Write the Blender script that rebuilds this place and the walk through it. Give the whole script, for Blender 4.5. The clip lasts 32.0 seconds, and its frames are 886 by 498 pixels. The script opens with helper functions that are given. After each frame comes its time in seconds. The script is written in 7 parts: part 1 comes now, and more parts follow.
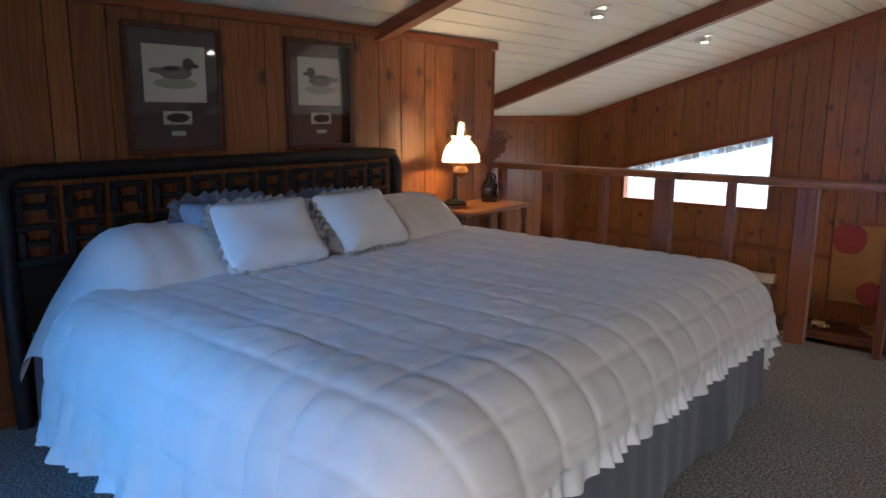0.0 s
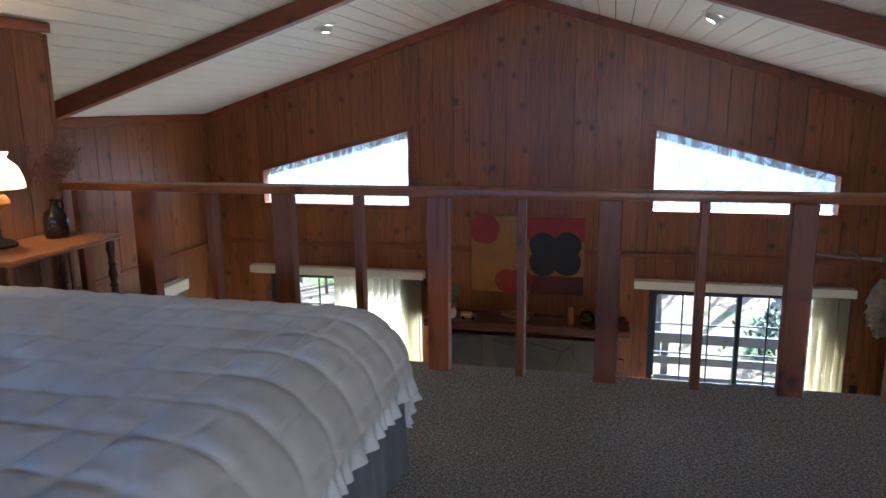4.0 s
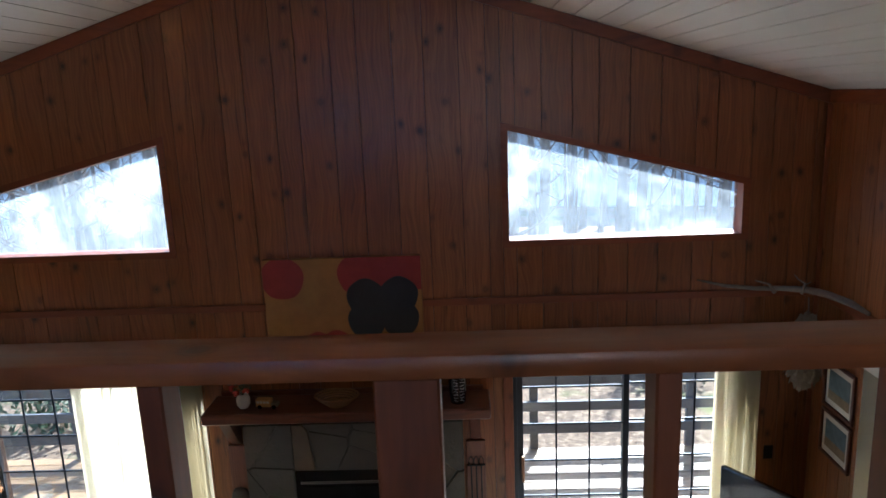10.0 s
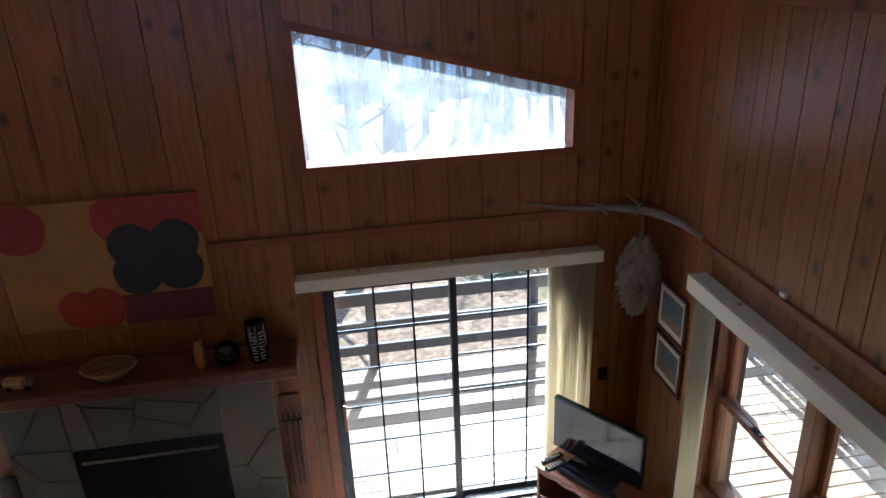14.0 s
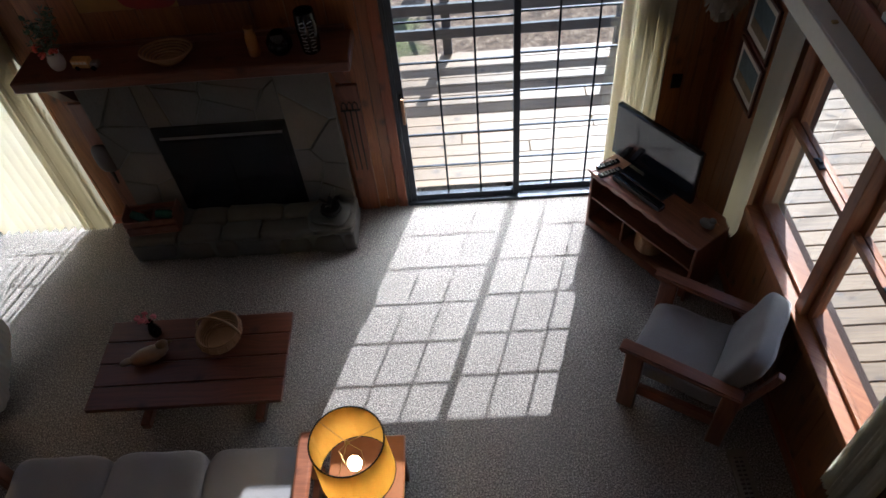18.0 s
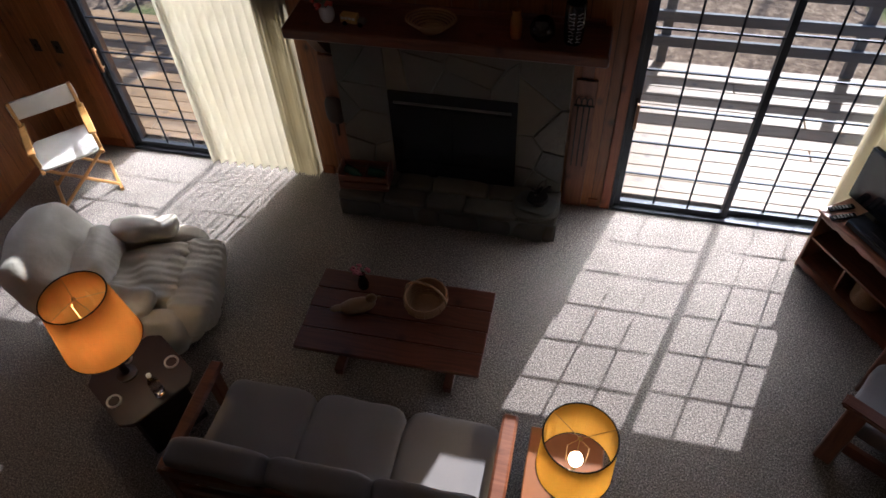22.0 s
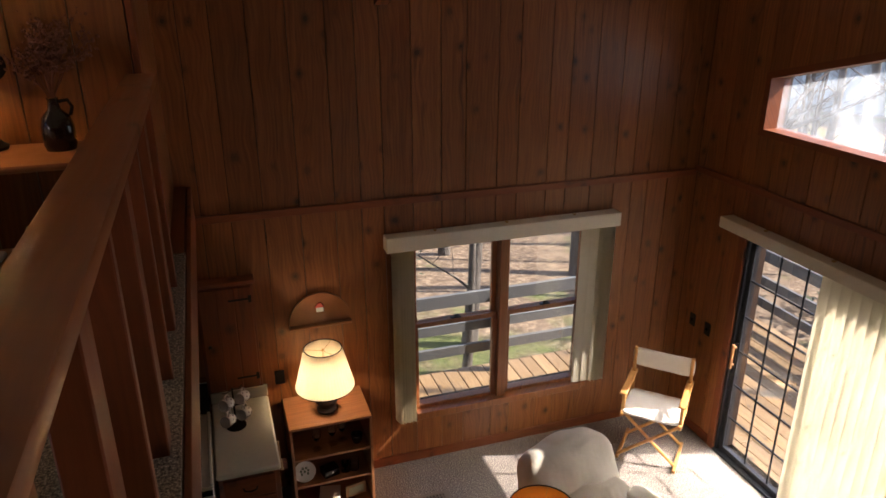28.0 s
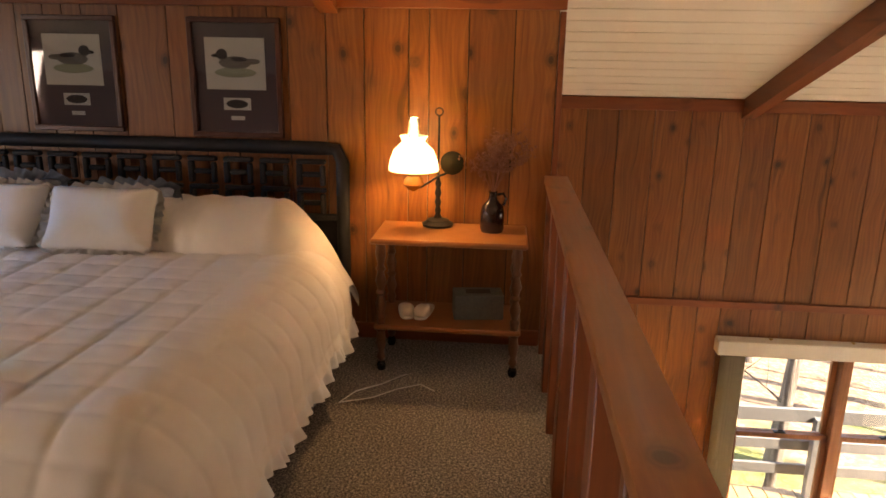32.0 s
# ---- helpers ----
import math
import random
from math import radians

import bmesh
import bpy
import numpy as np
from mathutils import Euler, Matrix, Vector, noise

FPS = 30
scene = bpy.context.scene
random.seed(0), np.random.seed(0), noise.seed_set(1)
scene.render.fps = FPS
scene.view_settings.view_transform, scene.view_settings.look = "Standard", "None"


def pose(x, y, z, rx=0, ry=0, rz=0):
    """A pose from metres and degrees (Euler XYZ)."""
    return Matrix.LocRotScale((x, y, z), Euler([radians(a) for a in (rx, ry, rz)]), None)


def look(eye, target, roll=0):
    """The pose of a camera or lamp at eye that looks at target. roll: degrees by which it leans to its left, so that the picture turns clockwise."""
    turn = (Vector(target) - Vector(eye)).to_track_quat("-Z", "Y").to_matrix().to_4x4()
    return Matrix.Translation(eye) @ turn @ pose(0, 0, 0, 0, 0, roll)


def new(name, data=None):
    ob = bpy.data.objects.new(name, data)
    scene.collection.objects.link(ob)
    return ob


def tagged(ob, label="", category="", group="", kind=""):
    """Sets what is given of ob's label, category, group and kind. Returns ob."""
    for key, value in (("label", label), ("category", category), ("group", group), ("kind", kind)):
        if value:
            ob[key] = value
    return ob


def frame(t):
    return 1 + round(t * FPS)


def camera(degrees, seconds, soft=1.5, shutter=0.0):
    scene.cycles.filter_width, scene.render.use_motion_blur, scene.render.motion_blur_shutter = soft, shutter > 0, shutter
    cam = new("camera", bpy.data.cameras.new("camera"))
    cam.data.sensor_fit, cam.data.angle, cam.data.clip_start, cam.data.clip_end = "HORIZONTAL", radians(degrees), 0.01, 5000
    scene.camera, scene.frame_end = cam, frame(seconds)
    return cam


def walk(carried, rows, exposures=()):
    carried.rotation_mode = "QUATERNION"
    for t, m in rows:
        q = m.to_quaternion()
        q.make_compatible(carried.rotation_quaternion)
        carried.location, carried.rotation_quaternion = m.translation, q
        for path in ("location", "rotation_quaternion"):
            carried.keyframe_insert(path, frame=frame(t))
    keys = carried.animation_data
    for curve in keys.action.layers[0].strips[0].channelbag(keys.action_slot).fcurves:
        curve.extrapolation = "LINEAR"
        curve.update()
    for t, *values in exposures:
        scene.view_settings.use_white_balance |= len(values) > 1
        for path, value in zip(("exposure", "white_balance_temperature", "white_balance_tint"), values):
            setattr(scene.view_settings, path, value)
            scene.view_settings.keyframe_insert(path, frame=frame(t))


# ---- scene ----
cam = camera(64.1, 32.0, soft=1.6)
# seconds, eye x y z, yaw, pitch, roll
ROWS = [
    (0, 0.459, -1.928, 3.842, 40.17, -10.88, 0.26),
    (0.5, 0.482, -1.850, 3.837, 38.21, -11.01, 0.06),
    (1, 0.491, -1.726, 3.847, 35.49, -11.13, -0.00),
    (1.5, 0.494, -1.618, 3.848, 32.87, -11.17, -0.27),
    (2, 0.453, -1.527, 3.853, 29.90, -11.24, -0.38),
    (2.5, 0.353, -1.422, 3.866, 24.58, -11.31, -0.47),
    (3, 0.275, -1.332, 3.869, 18.76, -11.42, -0.61),
    (3.5, 0.260, -1.185, 3.867, 15.36, -11.45, -0.84),
    (4, 0.318, -1.026, 3.884, 13.51, -11.51, -0.67),
    (4.5, 0.182, -0.890, 3.854, 11.30, -11.47, -1.26),
    (6.5, 0.204, -0.094, 3.888, 7.73, -12.01, -1.34),
    (7, 0.258, 0.119, 3.849, 8.20, -11.55, -1.32),
    (7.5, 0.159, 0.276, 3.871, 6.22, -11.90, -1.28),
    (8, 0.158, 0.474, 3.855, 5.02, -11.78, -1.44),
    (8.5, 0.248, 0.646, 3.885, 5.21, -11.97, -1.62),
    (9, 0.253, 0.830, 3.891, 4.96, -12.04, -1.66),
    (9.5, 0.229, 0.924, 3.877, 2.80, -11.80, -1.68),
    (10, 0.420, 1.188, 3.879, 2.06, -12.20, -2.32),
    (10.5, 0.406, 1.248, 3.924, -0.05, -12.52, -1.94),
    (11, 0.419, 1.412, 3.951, -2.53, -12.83, -2.10),
    (11.5, 0.612, 1.573, 4.052, -4.51, -13.94, -2.13),
    (12, 0.679, 1.716, 4.054, -7.37, -14.14, -2.03),
    (12.5, 0.785, 1.838, 4.064, -7.70, -14.52, -2.08),
    (13, 0.842, 1.915, 4.023, -7.84, -14.86, -2.13),
    (13.5, 0.850, 1.998, 3.983, -8.48, -17.98, -2.18),
    (14, 0.917, 2.070, 4.008, -8.48, -22.89, -2.33),
    (14.5, 0.996, 2.145, 4.043, -8.19, -27.74, -2.56),
    (15, 1.056, 2.201, 4.017, -7.85, -31.27, -2.81),
    (15.5, 1.111, 2.205, 3.985, -7.01, -35.13, -3.19),
    (17.5, 1.297, 2.253, 4.097, 1.30, -47.07, -6.07),
    (18, 1.247, 2.245, 4.089, 3.77, -48.60, -6.20),
    (18.5, 1.152, 2.234, 4.082, 7.11, -49.46, -5.81),
    (19, 1.068, 2.232, 4.095, 9.79, -49.64, -5.26),
    (19.5, 0.975, 2.209, 4.092, 10.29, -49.31, -5.05),
    (20, 0.880, 2.184, 4.079, 10.70, -48.94, -4.77),
    (20.5, 0.781, 2.190, 4.091, 11.27, -48.97, -4.59),
    (21, 0.702, 2.210, 4.095, 12.23, -49.09, -4.44),
    (21.5, 0.601, 2.204, 4.133, 13.49, -49.12, -4.10),
    (22, 0.473, 2.170, 4.166, 15.42, -48.95, -3.59),
    (22.5, 0.343, 2.160, 4.215, 15.36, -49.07, -3.49),
    (23, 0.249, 2.165, 4.249, 16.94, -47.71, -3.08),
    (23.5, 0.160, 2.201, 4.256, 20.75, -46.34, -2.28),
    (24, 0.078, 2.246, 4.268, 27.03, -45.50, -1.45),
    (24.5, 0.033, 2.265, 4.208, 31.85, -44.38, -0.41),
    (26.5, 0.622, 2.582, 3.857, 59.56, -30.27, -2.23),
    (27, 0.624, 2.574, 3.857, 65.04, -27.63, -1.27),
    (27.5, 0.611, 2.537, 3.853, 68.95, -24.67, -0.58),
    (28, 0.594, 2.488, 3.874, 71.60, -21.25, -0.10),
    (28.5, 0.580, 2.465, 3.892, 74.16, -18.94, 0.20),
    (29, 0.619, 2.476, 3.941, 77.67, -17.43, 0.13),
    (29.5, 0.584, 2.527, 4.067, 83.67, -17.37, 0.22),
    (30, 0.537, 2.381, 4.057, 86.61, -16.74, 0.80),
    (30.5, 0.569, 2.279, 4.068, 89.06, -16.27, 1.00),
    (31, 0.681, 2.191, 4.046, 91.32, -15.55, 0.93),
    (31.5, 0.811, 2.072, 4.041, 92.85, -15.19, 1.06),
    (32, 0.924, 2.002, 4.052, 95.00, -15.11, 1.07),
]


def eye_pose(x, y, z, yaw, pitch, roll):
    ya, pi_ = radians(yaw), radians(pitch)
    ahead = Vector((-math.sin(ya) * math.cos(pi_), math.cos(ya) * math.cos(pi_), math.sin(pi_)))
    return look((x, y, z), Vector((x, y, z)) + ahead, roll)


EXPOSURES = [
    (0.0, 2.65, 5700, 6), (2.0, 3.1, 5600, 3), (4.0, 2.55, 4950, 2), (6.5, 1.65, 4250, -4), (9.0, 1.7, 4650, 0), (11.0, 1.95, 5500, 8), (13.0, 2.2, 5400, 6),
    (15.0, 1.4, 5100, 6), (18.0, 0.93, 5250, 9), (22.0, 0.62, 5600, 15), (24.5, 0.70, 5800, 13), (26.5, 1.3, 6300, 12),
    (28.0, 1.35, 6800, 18), (30.0, 2.0, 8000, 18), (31.0, 2.6, 8600, 20), (32.0, 3.1, 9000, 20),
]
walk(cam, [(t, eye_pose(x, y, z, yaw, pitch, roll)) for t, x, y, z, yaw, pitch, roll in ROWS], EXPOSURES)

# ---- plan, in metres ----
XL, XR, XC = -4.225, 3.01, -0.607     # side walls, ridge
YG, YB = 6.35, -3.4                   # gable wall, back wall
EAVE, SLOPE = 3.815, 0.318
LOFT, RAIL_Y = 2.59, 2.205            # loft floor level, inner face of the railing posts
XH = -2.60                            # headboard wall


def ceil_z(x):
    return EAVE + SLOPE * (min(x, 2 * XC - x) - XL)


# ---- world, sun, lamps ----
SUN_EL, SUN_AZ = radians(42.0), math.atan2(0.318, 1.0)
world = bpy.data.worlds.new("world")
scene.world = world
world.use_nodes = True
wn = world.node_tree.nodes
sky = wn.new("ShaderNodeTexSky")
sky.sky_type, sky.sun_disc = "NISHITA", False
sky.sun_elevation, sky.sun_rotation = SUN_EL, SUN_AZ
world.node_tree.links.new(sky.outputs[0], wn["Background"].inputs[0])
wn["Background"].inputs[1].default_value = 0.15
sun_data = bpy.data.lights.new("sun", "SUN")
sun_data.energy, sun_data.angle, sun_data.color = 5.0, radians(0.5), (1.0, 0.95, 0.86)
sun = new("sun", sun_data)
sun.matrix_world = look((0.318 * 20, 6 + 20, 0.945 * 20), (0, 6, 0))


def window_light(name, m, sx, sy, power, colour=(0.82, 0.9, 1.0)):
    d = bpy.data.lights.new(name, "AREA")
    d.shape, d.size, d.size_y, d.energy, d.color = "RECTANGLE", sx, sy, power, colour
    ob = new(name, d)
    ob.matrix_world = m
    return ob


def bulb(name, x, y, z, power, radius=0.03, colour=(1.0, 0.66, 0.34)):
    d = bpy.data.lights.new(name, "POINT")
    d.energy, d.shadow_soft_size, d.color = power, radius, colour
    ob = new(name, d)
    ob.location = (x, y, z)
    return ob


# added blue lamp in an assumed, unseen window, tints the bed's near corner
added_blue_light = window_light("sky_window_south", look((-1.4, YB - 0.12, 3.88), (-1.35, -1.0, 3.0)), 0.56, 0.6, 1.0, (0.03, 0.36, 1.0))
added_blue_light.data.spread = radians(58)
# area lamp in place of daylight from the window behind the loft
south_east_light = window_light("sky_window_south_east", look((1.40, YB - 0.12, 3.73), (0.45, -0.9, 2.62)), 0.85, 0.66, 3.6, (1.0, 0.93, 0.93))
south_east_light.data.spread = radians(100)
# lamps that are on
bulb("bulb_bedside", -2.35, 1.57, 3.615, 3.8)
bulb("bulb_sofa_lamp", 0.637, 3.672, 1.02, 2.6, 0.03, (1.0, 0.74, 0.42))
bulb("bulb_corner_lamp", -2.03, 3.90, 1.08, 1.4, 0.03, (1.0, 0.76, 0.44))
bulb("bulb_shelf_lamp", -3.93, 3.08, 1.18, 2.7, 0.03, (1.0, 0.80, 0.56))

# ---- materials ----


class Mat:
    """A small writer for node materials."""

    def __init__(self, name, rough=0.6, metal=0.0, colour=None):
        self.m = bpy.data.materials.new(name)
        self.m.use_nodes = True
        self.t = self.m.node_tree
        self.b = self.t.nodes["Principled BSDF"]
        self.b.inputs["Roughness"].default_value, self.b.inputs["Metallic"].default_value = rough, metal
        if colour:
            self.b.inputs["Base Color"].default_value = (*colour, 1)

    def node(self, kind, **ins):
        n = self.t.nodes.new(kind)
        for k, v in ins.items():
            key = k.replace("_", " ")
            if isinstance(v, bpy.types.NodeSocket):
                self.t.links.new(v, n.inputs[key])
            else:
                n.inputs[key].default_value = v
        return n

    def link(self, a, b):
        self.t.links.new(a, b)

    def math(self, op, a, b=0.0, c=None):
        n = self.t.nodes.new("ShaderNodeMath")
        n.operation = op
        for i, v in enumerate((a, b) if c is None else (a, b, c)):
            if isinstance(v, bpy.types.NodeSocket):
                self.t.links.new(v, n.inputs[i])
            else:
                n.inputs[i].default_value = v
        return n.outputs[0]

    def xyz(self):
        c = self.t.nodes.new("ShaderNodeTexCoord")
        s = self.t.nodes.new("ShaderNodeSeparateXYZ")
        self.link(c.outputs["Object"], s.inputs[0])
        return s.outputs

    def vec(self, x, y, z):
        n = self.t.nodes.new("ShaderNodeCombineXYZ")
        for i, v in enumerate((x, y, z)):
            if isinstance(v, bpy.types.NodeSocket):
                self.link(v, n.inputs[i])
            else:
                n.inputs[i].default_value = v
        return n.outputs[0]

    def object_vec(self, sx=1.0, sy=1.0, sz=1.0):
        o = self.xyz()
        return self.vec(self.math("MULTIPLY", o[0], sx), self.math("MULTIPLY", o[1], sy), self.math("MULTIPLY", o[2], sz))

    def random(self):
        return self.t.nodes.new("ShaderNodeObjectInfo").outputs["Random"]

    def noise(self, vec, scale, detail=4.0, rough=0.6, dist=0.0):
        n = self.node("ShaderNodeTexNoise", Vector=vec, Scale=scale, Detail=detail, Roughness=rough, Distortion=dist)
        return n.outputs["Fac"]

    def ramp(self, fac, *stops):
        n = self.t.nodes.new("ShaderNodeValToRGB")
        self.link(fac, n.inputs[0])
        el = n.color_ramp.elements
        while len(el) < len(stops):
            el.new(0.5)
        for e, (p, c) in zip(el, stops):
            e.position, e.color = p, (*c, 1) if len(c) == 3 else c
        return n.outputs[0]

    def mix(self, fac, a, b, mode="MIX"):
        n = self.t.nodes.new("ShaderNodeMix")
        n.data_type, n.blend_type = "RGBA", mode
        for key, v in ((0, fac), (6, a), (7, b)):
            if isinstance(v, bpy.types.NodeSocket):
                self.link(v, n.inputs[key])
            else:
                n.inputs[key].default_value = (*v, 1) if isinstance(v, tuple) else v
        return n.outputs[2]

    def colour(self, sock):
        self.link(sock, self.b.inputs["Base Color"])

    def rough(self, sock):
        self.link(sock, self.b.inputs["Roughness"])

    def bump(self, height, strength=0.3, distance=0.01):
        n = self.node("ShaderNodeBump", Strength=strength, Distance=distance, Height=height)
        self.link(n.outputs[0], self.b.inputs["Normal"])


def knotty(name, light, dark, knot, along="z", rough=0.45, var=0.35):
    """Knotty pine: grain along one axis, knots, a tone of its own for every board."""
    k = Mat(name, rough)
    o = k.xyz()
    r = k.random()
    shift = k.math("MULTIPLY", r, 37.0)
    if along == "z":
        across, length, third = k.math("ADD", o[0], o[1]), o[2], 0.0
    elif along == "x":
        across, length, third = o[1], o[0], o[2]
    else:
        across, length, third = o[0], o[1], o[2]
    length = k.math("ADD", length, shift)
    warp = k.math("MULTIPLY", k.noise(k.vec(k.math("MULTIPLY", across, 2.0), k.math("MULTIPLY", length, 0.9), shift), 1.3, 2), 0.16)
    acr = k.math("ADD", k.math("ADD", across, warp), k.math("MULTIPLY", third, 0.5) if third else 0.0)
    vor = k.node("ShaderNodeTexVoronoi", Vector=k.vec(k.math("MULTIPLY", acr, 5.6), k.math("MULTIPLY", length, 4.4), shift), Scale=1.0, Randomness=1.0)
    d = vor.outputs["Distance"]
    ring = k.math("SINE", k.math("ADD", k.math("MULTIPLY", acr, 260.0), k.math("DIVIDE", 3.0, k.math("ADD", d, 0.09))))
    grain = k.noise(k.vec(k.math("MULTIPLY", acr, 60.0), k.math("MULTIPLY", length, 1.6), shift), 1.0, 6, 0.65)
    figure = k.math("SINE", k.math("ADD", k.math("MULTIPLY", acr, 95.0), k.math("MULTIPLY", k.noise(k.vec(k.math("MULTIPLY", acr, 4.5), k.math("MULTIPLY", length, 0.75), shift), 1.0, 3), 34.0)))
    fac = k.math("ADD", k.math("ADD", k.math("MULTIPLY", ring, 0.05), k.math("MULTIPLY", figure, 0.055)), grain)
    base = k.ramp(fac, (0.30, dark), (0.50, tuple((p_ + q_) / 2 for p_, q_ in zip(light, dark))), (0.70, light))
    stain = k.noise(k.vec(across, k.math("MULTIPLY", length, 0.35), 0.0), 1.7, 3)
    base = k.mix(k.math("MULTIPLY", stain, 0.45), base, dark, "MIX")
    spot = k.ramp(d, (0.0, (1, 1, 1)), (0.07, (0.97, 0.97, 0.97)), (0.10, (0.52, 0.52, 0.52)), (0.125, (0.62, 0.62, 0.62)), (0.17, (0.22, 0.22, 0.22)), (0.27, (0, 0, 0)))
    base = k.mix(k.math("MULTIPLY", spot, 0.9), base, knot)
    streak = k.noise(k.vec(k.math("MULTIPLY", acr, 24.0), k.math("MULTIPLY", length, 1.1), k.math("ADD", shift, 5.0)), 1.0, 3)
    base = k.mix(k.ramp(streak, (0.63, (0, 0, 0)), (0.72, (0.55, 0.55, 0.55))), base, knot)
    tone = k.math("ADD", 1.0 - var / 2, k.math("MULTIPLY", r, var))
    base = k.mix(1.0, base, k.vec(tone, tone, tone), "MULTIPLY")
    k.colour(base)
    k.rough(k.math("ADD", rough - 0.08, k.math("MULTIPLY", grain, 0.2)))
    k.bump(k.math("ADD", grain, k.math("MULTIPLY", spot, 0.6)), 0.12, 0.004)
    return k.m


PINE = knotty("knotty_pine_panelling", (0.335, 0.124, 0.035), (0.185, 0.060, 0.016), (0.030, 0.011, 0.005), "z", 0.36, 0.26)
TRIM_Z = knotty("stained_pine_upright", (0.27, 0.074, 0.020), (0.185, 0.048, 0.013), (0.05, 0.013, 0.006))
TRIM_X = knotty("stained_pine_trim_across", (0.27, 0.074, 0.020), (0.185, 0.048, 0.013), (0.05, 0.013, 0.006), "x")
TRIM_Y = knotty("stained_pine_trim_along", (0.27, 0.074, 0.020), (0.185, 0.048, 0.013), (0.05, 0.013, 0.006), "y")
HANDRAIL = knotty("worn_varnished_handrail", (0.36, 0.115, 0.030), (0.25, 0.075, 0.020), (0.10, 0.03, 0.01), "x", 0.33, 0.1)
RED_X = knotty("redwood_furniture_across", (0.25, 0.095, 0.045), (0.14, 0.045, 0.022), (0.06, 0.02, 0.012), "x", 0.35, 0.25)
RED_Z = knotty("redwood_furniture_upright", (0.25, 0.095, 0.045), (0.14, 0.045, 0.022), (0.06, 0.02, 0.012), "z", 0.35, 0.25)
DARK_X = knotty("dark_red_stained_planks", (0.150, 0.048, 0.024), (0.085, 0.026, 0.014), (0.04, 0.013, 0.009), "x", 0.33, 0.25)
DARK_Z = knotty("dark_red_stained_uprights", (0.150, 0.048, 0.024), (0.085, 0.026, 0.014), (0.04, 0.013, 0.009), "z", 0.33, 0.25)
SASH = knotty("amber_stained_sash", (0.38, 0.145, 0.048), (0.24, 0.080, 0.026), (0.12, 0.04, 0.016), "z", 0.36, 0.2)
OAK = knotty("honey_oak", (0.42, 0.21, 0.085), (0.30, 0.13, 0.048), (0.2, 0.08, 0.03), "y", 0.38, 0.15)
BEECH = knotty("varnished_beech", (0.55, 0.29, 0.09), (0.45, 0.21, 0.06), (0.35, 0.15, 0.05), "z", 0.35, 0.1)
DECK = knotty("weathered_deck_board", (0.38, 0.25, 0.13), (0.24, 0.15, 0.075), (0.12, 0.08, 0.05), "x", 0.45, 0.4)
GREY_X = knotty("grey_painted_rail", (0.15, 0.155, 0.16), (0.10, 0.105, 0.11), (0.08, 0.08, 0.08), "x", 0.6, 0.2)


def speckled(name, a, b, c, scale=420.0, weave=True, rough=0.95):
    k = Mat(name, rough)
    v = k.object_vec()
    n1 = k.noise(v, scale, 3, 0.75)
    n2 = k.noise(v, 3.0, 3)
    n3 = k.noise(v, scale * 0.28, 2)
    col = k.ramp(n1, (0.38, a), (0.5, b), (0.62, c))
    col = k.mix(k.math("MULTIPLY", n2, 0.35), col, a)
    k.colour(col)
    k.b.inputs["Sheen Weight"].default_value = 0.15
    if weave:
        loops = k.node("ShaderNodeTexVoronoi", Vector=v, Scale=150.0, Randomness=0.8)
        col = k.mix(k.ramp(loops.outputs["Distance"], (0.30, (0, 0, 0)), (0.75, (0.6, 0.6, 0.6))), col, a)
        k.colour(col)
        k.bump(k.math("SUBTRACT", k.math("MULTIPLY", n1, 0.5), loops.outputs["Distance"]), 0.55, 0.005)
    else:
        k.bump(n1, 0.4, 0.003)
    return k.m


CARPET = speckled("berber_carpet", (0.055, 0.046, 0.039), (0.31, 0.265, 0.23), (0.70, 0.62, 0.54), 100.0)
GREY_CLOTH = speckled("grey_upholstery", (0.20, 0.182, 0.175), (0.265, 0.243, 0.235), (0.34, 0.315, 0.305), 700.0, False, 0.9)


def cloth(name, a, b, scale=9.0, rough=0.85, fine=500.0, crinkle=0.25):
    k = Mat(name, rough)
    v = k.object_vec()
    n = k.noise(v, scale, 4)
    f = k.noise(v, fine, 2)
    k.colour(k.mix(n, a, b))
    k.b.inputs["Sheen Weight"].default_value = 0.2
    k.bump(k.math("ADD", k.math("MULTIPLY", n, 0.8), k.math("MULTIPLY", f, 0.25)), crinkle, 0.01)
    return k.m


QUILT = cloth("cream_quilt_cotton", (0.73, 0.665, 0.61), (0.80, 0.735, 0.675), 14.0, 0.75)
PILLOW = cloth("white_pillow_cotton", (0.74, 0.71, 0.68), (0.80, 0.775, 0.74), 16.0, 0.8, 900.0)
SKIRT = cloth("slate_blue_dust_ruffle", (0.075, 0.075, 0.095), (0.12, 0.12, 0.15), 9.0, 0.7, 300.0, 0.6)
CREAM_LEATHER = cloth("cream_leatherette", (0.62, 0.57, 0.47), (0.70, 0.655, 0.55), 24.0, 0.5, 300.0, 0.7)
CANVAS = cloth("white_canvas", (0.62, 0.59, 0.54), (0.70, 0.67, 0.62), 20.0, 0.9, 900.0)
SHEER = cloth("ivory_blind_fabric", (0.62, 0.575, 0.47), (0.72, 0.675, 0.565), 25.0, 0.8, 400.0, 0.15)
SHEER.node_tree.nodes["Principled BSDF"].inputs["Subsurface Weight"].default_value = 0.0


def translucent(name, colour, amount, rough=0.85, tint=None):
    k = Mat(name, rough, 0.0, colour)
    tr = k.node("ShaderNodeBsdfTranslucent", Color=(*(tint or colour), 1))
    mixer = k.node("ShaderNodeMixShader", Fac=amount)
    k.link(k.b.outputs[0], mixer.inputs[1])
    k.link(tr.outputs[0], mixer.inputs[2])
    k.link(mixer.outputs[0], k.t.nodes["Material Output"].inputs[0])
    return k


